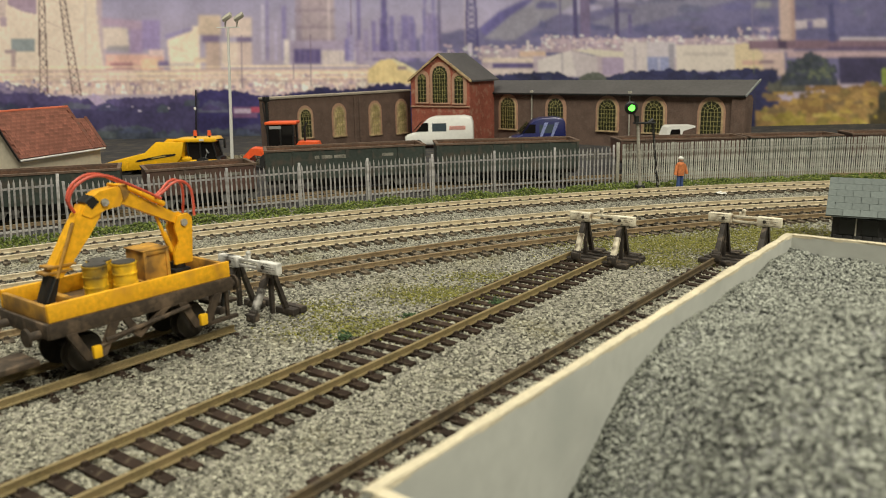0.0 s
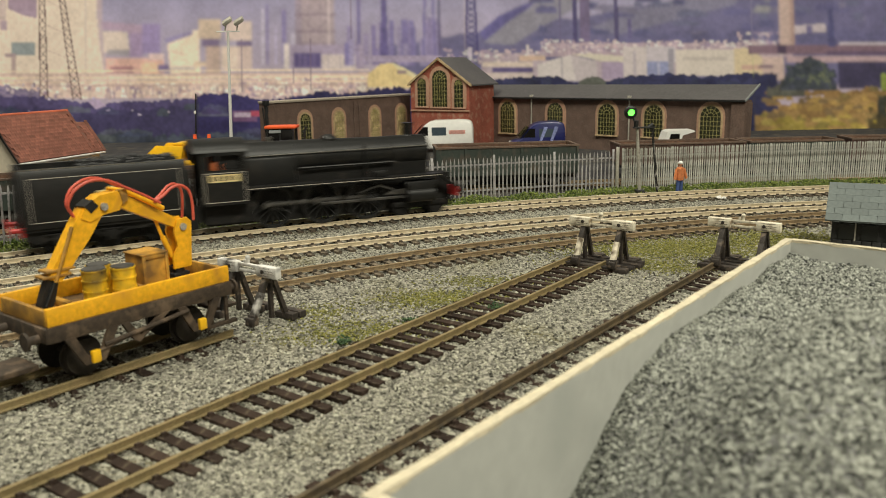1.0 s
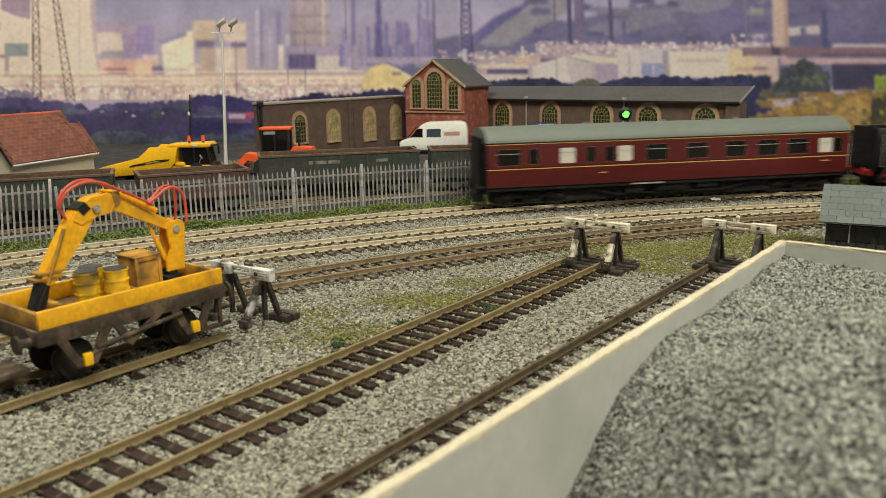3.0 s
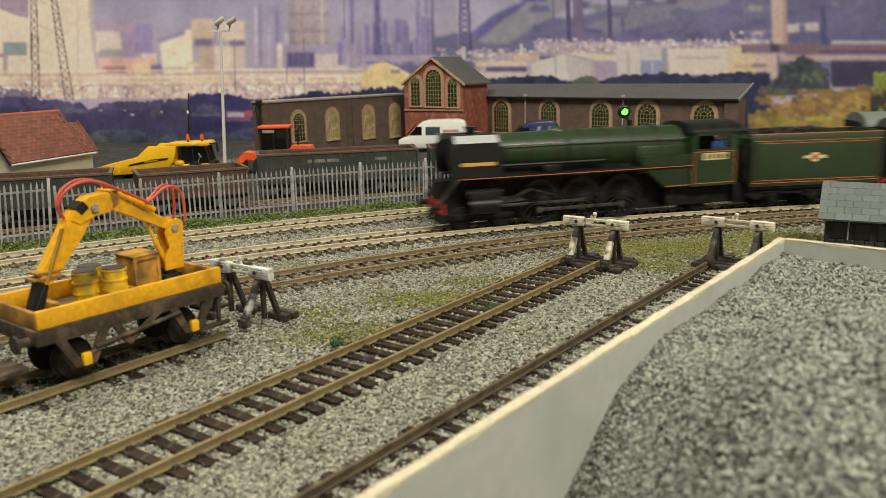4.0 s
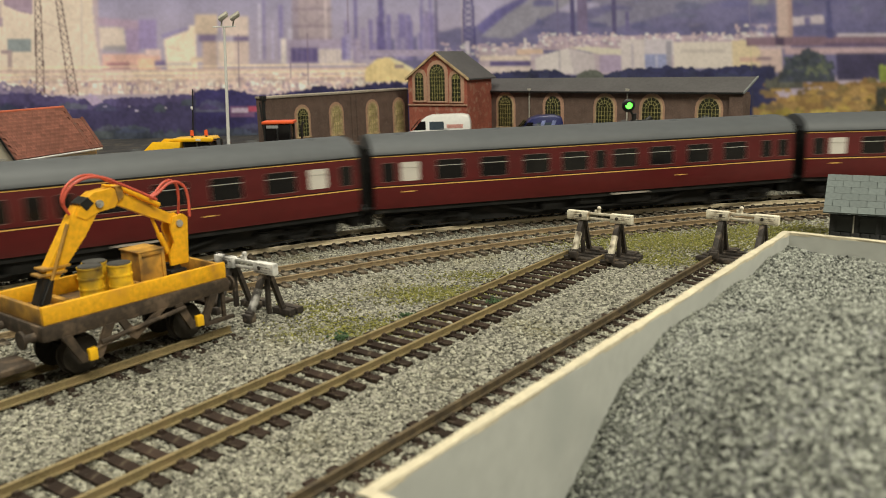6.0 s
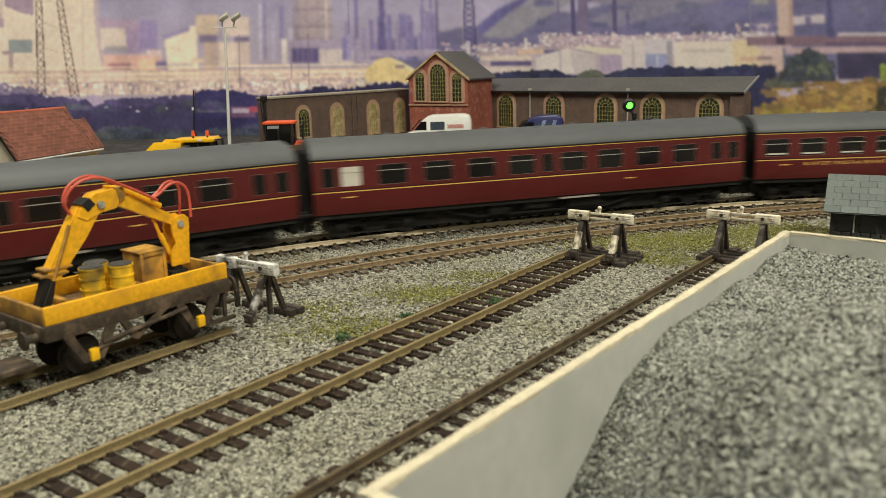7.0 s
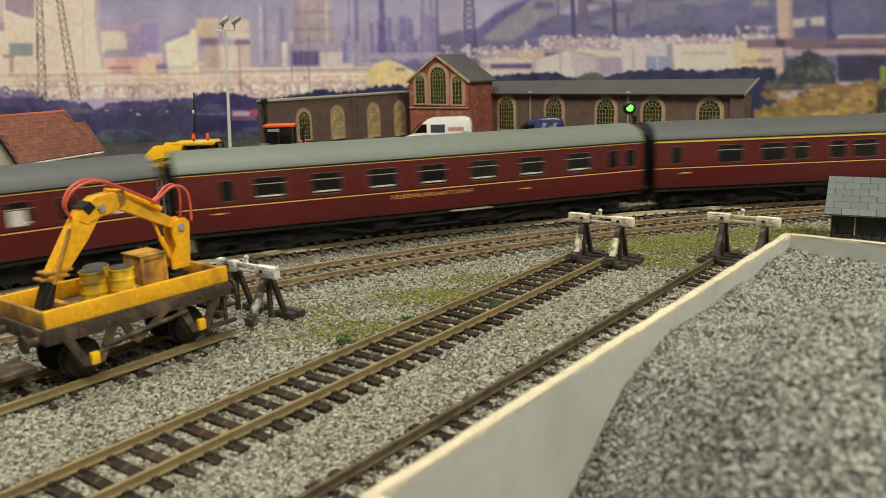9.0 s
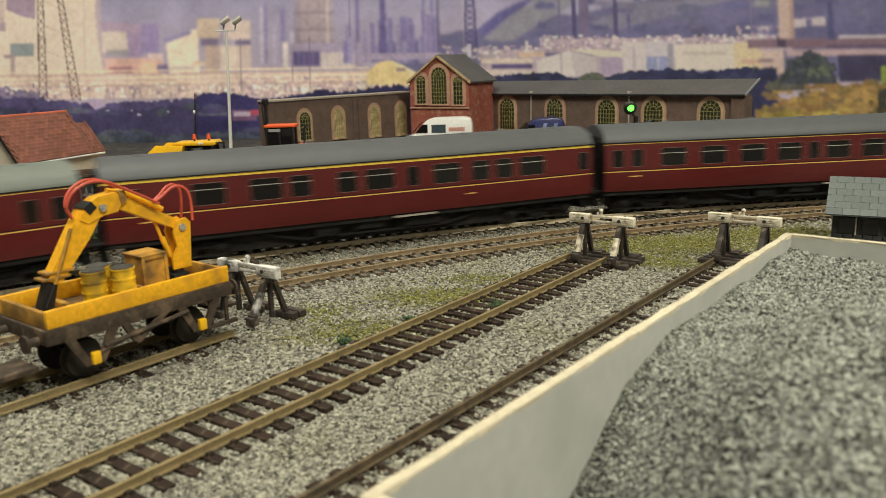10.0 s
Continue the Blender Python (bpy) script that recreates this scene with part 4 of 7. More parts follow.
def motions():
    """The trains run along their arcs at a steady pace; driving wheels and rods turn with them."""
    for ob, train, off, half in VEHICLES:
        rows = []
        for i in range(41):
            t = i * 0.25
            r = R2 if train == 2 else R1
            a = (progress(train, t) + (-off if train == 2 else off)) / r
            rr = math.sqrt(r * r - half * half)
            rows.append((t, at(CX + rr * math.cos(a), CY + rr * math.sin(a), 0, math.degrees(a) + (90 if train == 2 else -90))))
        walk(ob, rows)
    ticks = [i * 2 / 30 for i in range(151)]
    for w, train, r, (x, y, z), s in SPINNERS:
        rows = []
        for t in ticks:
            turn = math.degrees(abs(progress(train, t) - progress(train, 0)) / r)
            rows.append((t, at(x, y, z) @ pose(0, 0, 0, 0, turn, 0) @ pose(0, 0, 0, 0, 0, 0 if s > 0 else 180)))
        walk(w, rows)
    for k, train, r, crank, (x, y, z) in RODS:
        rows = []
        for t in ticks:
            turn = abs(progress(train, t) - progress(train, 0)) / r
            rows.append((t, at(x + crank * math.cos(turn), y, z - crank * math.sin(turn))))
        walk(k, rows)


# ---- materials for the scenery ----
BRICK_BROWN = mat("dark_brown_brick", (0.13, 0.084, 0.066), 0.9, 0, 0.2, 220, 0.2, (0.15, 0.105, 0.085), 0.3)
BRICK_RED = mat("red_brick", (0.30, 0.085, 0.055), 0.9, 0, 0.18, 150, 0.2, (0.38, 0.2, 0.14), 0.3)
STONE_TRIM = mat("pale_stone_trim", (0.46, 0.34, 0.19), 0.85, 0, 0.15, 150, 0.2, (0.30, 0.2, 0.12), 0.4)
PINK_TRIM = mat("pink_brick_trim", (0.42, 0.25, 0.17), 0.85, 0, 0.15, 150, 0.2)
SLATE = mat("slate_roof", (0.088, 0.082, 0.083), 0.7, 0, 0.12, 80, 0.1)
GLAZING = mat("dark_factory_glass", (0.03, 0.032, 0.02), 0.25, 0, 0.4, 200)
GLAZING_BAR = mat("yellow_glazing_bar", (0.30, 0.27, 0.085), 0.6, 0, 0.1, 200)
WHITE_PAINT = mat("white_paint", (0.78, 0.77, 0.74), 0.35, 0, 0.04, 80, 0, coat=0.2)
CREAM = mat("cream_render", (0.62, 0.55, 0.43), 0.85, 0, 0.06, 80, 0.1)
TILE_RED = mat("clay_roof_tile", (0.23, 0.085, 0.058), 0.8, 0, 0.25, 200, 0.1, (0.15, 0.08, 0.06), 0.35, rand=0.25)
RIDGE_RED = mat("ridge_tile_red", (0.5, 0.12, 0.06), 0.75, 0, 0.15, 200)
PALISADE = mat("galvanised_fence", (0.45, 0.435, 0.44), 0.5, 0.25, 0.2, 200, 0.05, (0.17, 0.15, 0.13), 0.35, rand=0.2)
FENCE_PALE = mat("weathered_fence", (0.46, 0.455, 0.41), 0.7, 0.0, 0.25, 200, 0.05, (0.13, 0.12, 0.09), 0.4, rand=0.2)
WAGON_GREEN = mat("wagon_dull_green", (0.038, 0.05, 0.042), 0.6, 0, 0.2, 120, 0.1, (0.08, 0.065, 0.05), 0.35)
WAGON_BROWN = mat("wagon_bauxite", (0.09, 0.045, 0.035), 0.65, 0, 0.2, 120, 0.1, (0.10, 0.07, 0.05), 0.35)
WAGON_INSIDE = mat("rust_brown_spoil", (0.15, 0.085, 0.055), 0.9, 0, 0.3, 150, 0.5, (0.09, 0.055, 0.04), 0.4)
DUSTY_GEAR = mat("dusty_running_gear", (0.13, 0.125, 0.115), 0.85, 0, 0.3, 200, 0.2, (0.05, 0.045, 0.04), 0.4)
WAGON_RIM = mat("rusty_wagon_rim", (0.13, 0.085, 0.06), 0.7, 0, 0.25, 200, 0.2)
PLANT_YELLOW = mat("plant_yellow", (0.9, 0.5, 0.012), 0.4, 0, 0.06, 100, 0, coat=0.2)
PLANT_ORANGE = mat("plant_orange", (0.85, 0.12, 0.03), 0.45, 0, 0.06, 100)
CRANE_YELLOW = mat("worn_crane_yellow", (0.84, 0.42, 0.014), 0.45, 0, 0.14, 160, 0.1, (0.5, 0.23, 0.03), 0.25)
CRANE_RUST = mat("rust_worn_yellow", (0.48, 0.25, 0.035), 0.65, 0, 0.25, 160, 0.15, (0.2, 0.11, 0.03), 0.5)
CRANE_BROWN = mat("weathered_brown_frame", (0.05, 0.034, 0.022), 0.8, 0, 0.3, 160, 0.2, (0.14, 0.095, 0.06), 0.35)
HOSE_RED = mat("red_hose", (0.55, 0.085, 0.05), 0.5, 0, 0.1, 200)
TYRE = mat("rubber_black", (0.015, 0.015, 0.015), 0.8, 0, 0.2, 200)
BLUE_PAINT = mat("blue_paint", (0.012, 0.016, 0.10), 0.3, 0, 0.1, 100, 0, coat=0.3)
TIMBER_PALE = mat("pale_sleeper_timber", (0.70, 0.64, 0.51), 0.85, 0, 0.14, 300, 0.4, (0.34, 0.27, 0.18), 0.3)
TIMBER_FLAKED = mat("flaking_white_timber", (0.72, 0.70, 0.66), 0.8, 0, 0.15, 160, 0.4, (0.03, 0.027, 0.025), 0.5)
TIMBER_FLAKED_DARK = mat("whitened_dark_leg", (0.04, 0.035, 0.03), 0.75, 0, 0.3, 160, 0.3, (0.45, 0.43, 0.4), 0.35)
TIMBER_DARK = mat("dark_buffer_steel", (0.035, 0.027, 0.022), 0.7, 0, 0.3, 300, 0.3, (0.16, 0.12, 0.085), 0.25)
SLATE_BLOCK = mat("grey_roof_slab", (0.12, 0.14, 0.135), 0.7, 0, 0.1, 150, 0.1, rand=0.1)
HUT_BLACK = mat("hut_black_timber", (0.02, 0.02, 0.02), 0.7, 0, 0.3, 200, 0.2)
SIGNAL_GREY = mat("signal_post_grey", (0.36, 0.34, 0.29), 0.6, 0.1, 0.2, 200)
GREEN_GLOW = glow("green_signal_light", (0.10, 1.0, 0.06), 3.5)
MAST_WHITE = mat("mast_white", (0.72, 0.71, 0.68), 0.45, 0, 0.05, 100)


# ---- factory ----
def arched(w, h, seg=8):
    """Outline of a round-headed opening standing on z = 0."""
    r = w / 2
    return [(-r, 0), (r, 0)] + [(r * math.cos(radians(180 / seg * k)), h - r + r * math.sin(radians(180 / seg * k))) for k in range(seg + 1)]


def arched_window(parent, x, z, w, h, trim, y=0.0, pane=None):
    """A round-headed window with a brick arch, a pale frame and a fine grille, on a face that looks towards -y."""
    bm = B()
    prism(bm, arched(w + 7.6, h + 4.2), -0.5, 0.4)
    fr = part("window", bm, PINK_TRIM, parent, "round-headed window with a rubbed brick arch", at(x, y, z), smooth=False)
    bm = B()
    prism(bm, arched(w + 3.6, h + 1.9), -0.9, 0.3)
    part("frame", bm, trim, fr, "pale stone frame", smooth=False)
    bm = B()
    prism(bm, arched(w, h), -1.1, 0.2)
    part("pane", bm, pane or GLAZING, fr, smooth=False)
    bm = B()
    n = max(3, round(w / 3.4))
    spring = h - w / 2
    for i in range(1, n):
        xx = -w / 2 + w * i / n
        box(bm, xx - 0.2, xx + 0.2, -1.35, -1.0, 0, spring)
    for k in range(1, int(spring / 4.2) + 1):
        zz = k * spring / int(spring / 4.2 + 0.001)
        box(bm, -w / 2, w / 2, -1.35, -1.0, zz - 0.2, zz + 0.2)
    for a in (30, 60, 90, 120, 150):
        c, d = math.cos(radians(a)), math.sin(radians(a))
        rod(bm, (w * 0.16 * c, -1.2, spring + w * 0.16 * d), (w * 0.5 * c, -1.2, spring + w * 0.5 * d), 0.24, 5)
    for q in (0.18, 0.34):
        for k in range(6):
            a, b = radians(30 * k), radians(30 * k + 30)
            rod(bm, (w * q * math.cos(a), -1.2, spring + w * q * math.sin(a)), (w * q * math.cos(b), -1.2, spring + w * q * math.sin(b)), 0.22, 5)
    part("glazing_grille", bm, GLAZING_BAR, fr, smooth=False)
    bm = B()
    box(bm, -w / 2 - 3.2, w / 2 + 3.2, -2.0, 0.2, -1.6, 0.0, 0.2)
    part("sill", bm, trim, fr)


def factory():
    top = empty("factory_building", "dark brick factory with red brick gable and slate roofs", "factory")
    # west wing
    a = math.degrees(math.atan2(170, 131))
    wing = part("wing_wall", wing_wall(215, 54, 14), BRICK_BROWN, top, "dark brown brick wing with arched windows", at(-166, 790, -3, a), smooth=False)
    boarded = mat("faded_buff_pane", (0.50, 0.39, 0.21), 0.6, 0, 0.35, 120, 0.1, (0.2, 0.15, 0.08), 0.4)
    for x, h in ((46.5, 28), (95, 30), (152, 33), (197.5, 35)):
        arched_window(wing, x, 44 - h + 1, 14, h, STONE_TRIM, pane=None if x < 60 else boarded)
    bm = B()
    box(bm, -1, 215, -1.4, 14.5, 57.0, 59.2, 0.3)
    part("coping", bm, mat("pale_coping", (0.36, 0.31, 0.25), 0.85, 0, 0.15, 100, 0.2), wing)
    for x in (118, 126):
        bm = B()
        rod(bm, (x, -1.2, 0), (x, -1.2, 54), 0.8, 8)
        part("downpipe", bm, BRICK_BROWN, wing)
    bm = B()
    box(bm, -5.5, -3.5, -3, 0, 0, 58, 0.3)
    box(bm, -7, -2, -4, 1, 55, 60, 0.4)
    part("corner_post", bm, BLACK, wing)
    # east wing
    b = math.degrees(math.atan2(-230, 246))
    east = part("wing_wall", wing_wall(324, 51, 14), BRICK_BROWN, top, "dark brown brick wing with arched windows", at(41, 960, -3, b), smooth=False)
    for x in (50, 115.5, 180, 233, 292):
        arched_window(east, x, 14 if x < 150 else 17, 20, 35 if x < 150 else 31.5, STONE_TRIM if x != 115.5 else PINK_TRIM)
    for x in (84, 206):
        bm = B()
        rod(bm, (x, -1.2, 0), (x, -1.2, 54), 0.8, 8)
        box(bm, x - 1.8, x + 1.8, -2.4, 0, 53, 57, 0.3)
        part("downpipe", bm, SIGNAL_GREY, east)
    bm = B()
    prism(bm, [(-3.5, 53), (-3.5, 54.4), (26, 67.5), (26, 66)], -20, 325, "x")
    part("roof", bm, SLATE, east, "grey slate roof slope", smooth=False)
    bm = B()
    box(bm, -20, 325, -4.2, -3.0, 52.6, 54.2)
    part("gutter", bm, BLACK, east)
    bm = B()
    prism(bm, [(-4, 53), (26, 66.4), (26, 68.2), (-4, 54.8)], 325, 326.5, "x")
    part("verge", bm, mat("pale_verge", (0.2, 0.21, 0.21), 0.8, 0, 0.1, 100), east, smooth=False)
    bm = B()
    box(bm, 312, 325, -2.5, 14, 0, 51.5)
    part("end_pier", bm, BRICK_BROWN, east, smooth=False)
    # gable house, turned towards the west
    def gx(x):
        return (x + 32.5) * 1.16
    bm = B()
    prism(bm, [(gx(-32.5), 0), (gx(32), 0), (gx(32), 70), (gx(-1), 96), (gx(-32.5), 71)], 0, 60)
    g = part("gable_wall", bm, BRICK_RED, top, "red brick gabled bay with three windows", at(-32.5, 925, -3, -30), smooth=False)
    for x, w, h, z in ((-19.5, 11, 31, 46), (0.5, 19, 40, 45.5), (21, 11, 30, 45)):
        arched_window(g, gx(x), z, w, h, PINK_TRIM)
    bm = B()
    for p, q in (((gx(-35), 68.5), (gx(-1), 96.5)), ((gx(34.5), 67.5), (gx(-1), 96.5))):
        prism(bm, [p, q, (q[0], q[1] + 2.6), (p[0], p[1] + 2.6)], -2.5, -0.4)
    part("bargeboard", bm, STONE_TRIM, g, smooth=False)
    bm = B()
    prism(bm, [(gx(-36), 69), (gx(-1), 97.2), (gx(35.5), 68), (gx(35.5), 69.6), (gx(-1), 99.4), (gx(-36), 70.6)], -0.3, 64)
    part("roof", bm, SLATE, g, "grey slate gable roof", smooth=False)
    bm = B()
    box(bm, gx(-33), gx(32.5), -1.2, 0.4, 40.5, 42.2, 0.2)
    part("string_course", bm, PINK_TRIM, g)


def wing_wall(ln, h, d):
    bm = B()
    box(bm, 0, ln, 0, d, 0, h + 3)
    return bm


factory()


# ---- cottage ----
def cottage():
    top = empty("cottage", "cream rendered cottage with red clay tile roof", "house", at(-307, 588, -3, 73))
    bm = B()
    prism(bm, [(3, 0), (41, 0), (41, 25), (22, 57), (3, 25)], 1, 76, "x")
    box(bm, 76, 87, 3, 41, 0, 25)
    part("wall", bm, CREAM, top, "cream rendered walls", smooth=False)
    slope = math.degrees(math.atan2(32.5, 23))
    ln = math.hypot(32.5, 23)
    bm = B()
    prism(bm, [(-0.6, 25.4), (0.2, 25), (22, 57.5), (44, 25), (44.8, 25.4), (22, 59)], -2, 76.5, "x")
    prism(bm, [(-0.6, 25.4), (0.2, 25), (15.5, 47.5), (28, 47.5), (44, 25), (44.8, 25.4), (28.5, 49.2), (15, 49.2)], 76.5, 89, "x")
    rf = part("roof", bm, TILE_RED, top, "red clay tile roof", smooth=False)
    bm = B()
    box(bm, 0, 4.6, -0.35, 0, 0, 3.2)
    tile = mesh_of("roof_tile", bm, TILE_RED)
    r = random.Random(2)
    rows = 13
    for k in range(rows):
        for i in range(16):
            x = -2 + i * 4.8 + (2.4 if k % 2 else 0)
            lim = 89 if k < 8 else 75
            for xx in ([x] if x < lim - 4 else []):
                d = k / rows
                piece("roof_tile", tile, rf, at(min(xx, lim - 5.4), -0.6 + 22.3 * d - 0.6, 25.4 + 33.0 * d + 0.4, 0, rx=-(90 - slope) + r.uniform(-1.5, 0.5)))
    for k in range(9):
        for i in range(2):
            x = 77 + i * 4.8 + (2.4 if k % 2 else 0)
            d = k / rows
            piece("roof_tile", tile, rf, at(x, -1.2 + 22.3 * d, 25.8 + 33.0 * d, 0, rx=-(90 - slope)))
    for xa, top_y, top_zz in ((74.2, 22, 59.6), (86.6, 15, 49.6)):
        bm = B()
        prism(bm, [(-1.6, 25.0), (-1.6, 26.4), (top_y, top_zz + 1.0), (top_y, top_zz - 0.6)], xa, xa + 3.2, "x")
        part("verge", bm, TILE_RED, rf, "red tile verge", smooth=False)
    bm = B()
    tube(bm, [(-2, 22, 59), (76.5, 22, 59)], 1.3, 8)
    part("ridge", bm, RIDGE_RED, rf, "bright red ridge tiles")
    bm = B()
    prism(bm, [(-1.2, 24), (0.4, 24), (22.4, 57), (22, 59.4)], -2.8, -1.6, "x")
    part("bargeboard", bm, BLACK, top, smooth=False)
    bm = B()
    tube(bm, [(-2, -1.2, 24.4), (88.5, -1.2, 24.4)], 0.8, 8)
    part("gutter", bm, WHITE_PAINT, top)


cottage()


# ---- wagons behind the fence ----
def wagon(label, p, q, top_z, paint, bars=True, name="open_wagon"):
    ln = math.dist(p, q)
    t = empty(name, label, "goods wagon", at(p[0], p[1], 0, math.degrees(math.atan2(q[1] - p[1], q[0] - p[0]))), group="open wagons")
    w = 31.0
    for nm, d in (("side", (0, ln, 0, 1.2)), ("side", (0, ln, w - 1.2, w)), ("end", (0, 1.2, 1.2, w - 1.2)), ("end", (ln - 1.2, ln, 1.2, w - 1.2))):
        bm = B()
        box(bm, *d, 9.5, top_z - 1)
        part(nm, bm, paint, t, smooth=False)
    for d in ((1.3, ln - 1.3, 1.2, 1.5), (1.3, ln - 1.3, w - 1.5, w - 1.2), (1.2, 1.5, 1.6, w - 1.6), (ln - 1.5, ln - 1.2, 1.6, w - 1.6)):
        bm = B()
        box(bm, *d, 10.6, top_z - 1.2)
        part("inner_lining", bm, WAGON_INSIDE, t, "rusted inside face", smooth=False)
    bm = B()
    box(bm, 1.6, ln - 1.6, 1.6, w - 1.6, 10.6, top_z - 6.5)
    part("spoil_load", bm, WAGON_INSIDE, t, "rust-brown spoil filling the wagon", smooth=False)
    bm = B()
    box(bm, 1.2, ln - 1.2, 1.2, w - 1.2, 9.5, 10.5)
    box(bm, 1, ln - 1, 2, w - 2, 6.5, 9.5)
    box(bm, ln * 0.28, ln * 0.72, 5, w - 5, 2.5, 6.5)
    part("floor", bm, UNDER, t, smooth=False)
    bm = B()
    for d in ((-0.6, ln + 0.6, -0.7, 1.6), (-0.6, ln + 0.6, w - 1.6, w + 0.7), (-0.6, 1.6, 1.6, w - 1.6), (ln - 1.6, ln + 0.6, 1.6, w - 1.6)):
        box(bm, *d, top_z - 1.2, top_z)
    part("top_rim", bm, WAGON_RIM, t, "rust-brown top rim", smooth=False)
    n = max(3, round(ln / 19))
    for i in range(n + 1):
        x = 0.8 + (ln - 1.6) * i / n
        for y in (-0.7, w + 0.1):
            bm = B()
            box(bm, x - 0.7, x + 0.7, y, y + 0.7, 9, top_z - 1.1)
            part("rib", bm, paint, t, smooth=False)
    for k, x in enumerate((ln * 0.17, ln * 0.83)):
        bm = B()
        for y in (w / 2 - 7.6, w / 2 + 7.6):
            wheel_disc(bm, 0, y, 0, 6)
        part("wheelset", bm, UNDER, t, "", at(x, 0, 6))
        bm = B()
        prism(bm, [(-13, 1), (-11, 3.6), (11, 3.6), (13, 1), (9, -2.5), (4.5, -0.5), (2.5, -4), (-2.5, -4), (-4.5, -0.5), (-9, -2.5)], 2.2, 3.6)
        for q in (-9, 9):
            box(bm, q - 1.8, q + 1.8, 1.4, 2.4, -3.4, 1.2, 0.3)
        part("bogie_frame", bm, DUSTY_GEAR, t, "dusty grey bogie side frame", at(x, 0, 6))
    if bars:
        for f, ww, hh in ((0.30, 12, 2.2), (0.42, 9, 2.2), (0.72, 8, 2.0)):
            bm = B()
            box(bm, ln * f, ln * f + ww, -0.25, 0, top_z - 7, top_z - 7 + hh)
            part("faded_marking", bm, mat("faded_lettering", (0.2, 0.19, 0.16), 0.7, 0, 0.4, 400), t, "faded unreadable marking", smooth=False)
    return t


wagon("dull green open wagon with rusty rim", (-266, 446), (-190, 473), 28, WAGON_GREEN, False)
wagon("reddish brown open wagon with rusty rim", (-176, 477), (-117, 505), 26, WAGON_BROWN)
wagon("dull green open wagon with faded marking", (-118, 538), (-11, 563), 30, WAGON_GREEN)
wagon("dull green open wagon with rusty rim", (-3, 563), (98, 571), 30, WAGON_GREEN, False)
wagon("dark open wagon with rusty rim", (138, 618), (236, 622), 25, WAGON_BROWN, False)
wagon("dark open wagon with rusty rim", (240, 622), (312, 624), 25, WAGON_GREEN, False)
wagon("dark open wagon with rusty rim", (318, 622), (420, 610), 26, WAGON_BROWN, False)


# ---- palisade fence ----
def fence():
    c, pts = (CX, CY), []
    def spot(a, r):
        return c[0] + r * math.cos(radians(a)), c[1] + r * math.sin(radians(a))
    def palisade(name, h):
        """A folded steel pale with a pointed top."""
        bm = B()
        prism(bm, [(-0.55, 0.05), (-0.2, -0.3), (0.2, -0.3), (0.55, 0.05), (0.4, 0.2), (0.12, -0.02), (-0.12, -0.02), (-0.4, 0.2)], -4, h - 2.2, "z")
        tip = [bm.verts.new(q) for q in ((-0.55, 0.05, h - 2.2), (0.55, 0.05, h - 2.2), (0.0, -0.1, h), (0.0, 0.15, h - 0.2))]
        for q in ((0, 1, 2), (1, 3, 2), (3, 0, 2), (1, 0, 3)):
            bm.faces.new([tip[i] for i in q])
        return mesh_of(name, bm, PALISADE)
    pale, pale_tall = palisade("pale", 25.4), palisade("pale_tall", 30.5)
    bm = B()
    prism(bm, [(-0.5, -4), (0.5, -4), (0.5, 25.6), (0, 26.6), (-0.5, 25.6)], -0.2, 0.2)
    pale_fine = mesh_of("pale_weathered", bm, FENCE_PALE)
    r = random.Random(4)
    def run(label, a0, a1, rad, pitch, me, material, post_step, lean=0.0, rise=0.0):
        top = empty("palisade_fence", label, "fence", group="palisade fencing")
        n = int(abs(a1 - a0) * math.pi / 180 * rad / pitch)
        for i in range(n + 1):
            a = a0 + (a1 - a0) * i / n
            x, y = spot(a, rad + 0.35 * math.sin(i * 0.21))
            piece("pale", me, top, at(x, y, r.uniform(-0.3, 0.3), a - 90 + r.uniform(-4, 4), ry=lean + r.uniform(-0.8, 0.8)))
        for z in (3.0, 20.4 + rise):
            bm = B()
            sweep(bm, [(*spot(a0 + (a1 - a0) * k / 40, rad + 1.5), z) for k in range(41)], [(-0.3, -0.55), (0.3, -0.55), (0.3, 0.55), (-0.3, 0.55)])
            part("rail", bm, material, top, smooth=False)
        m = max(2, round(n * pitch / post_step))
        for k in range(m + 1):
            a = a0 + (a1 - a0) * k / m
            x, y = spot(a, rad + 0.2)
            bm = B()
            box(bm, -0.75, 0.75, -0.5, 0.5, -4, 26.6 + rise, 0.15)
            part("post", bm, material, top, "", at(x, y, 0, a - 90, ry=lean))
    run("leaning section of grey steel palisade fence", 129.2, 122.6, 1012, 2.9, pale_tall, PALISADE, 50, lean=4.0, rise=5.0)
    run("grey galvanised palisade fence with pointed pales", 122.3, 102.4, 1018, 2.9, pale, PALISADE, 46)
    run("dull weathered close-set fence", 101.9, 85, 1021, 1.65, pale_fine, FENCE_PALE, 37)
    x, y = spot(102.2, 1019)
    bm = B()
    box(bm, -1.2, 1.2, -1.2, 1.2, -4, 28, 0.2, taper=0.06)
    g = empty("gate_post", "pale grey concrete post at the fence's end", "post", at(x, y, 0))
    part("post", bm, SIGNAL_GREY, g)


fence()


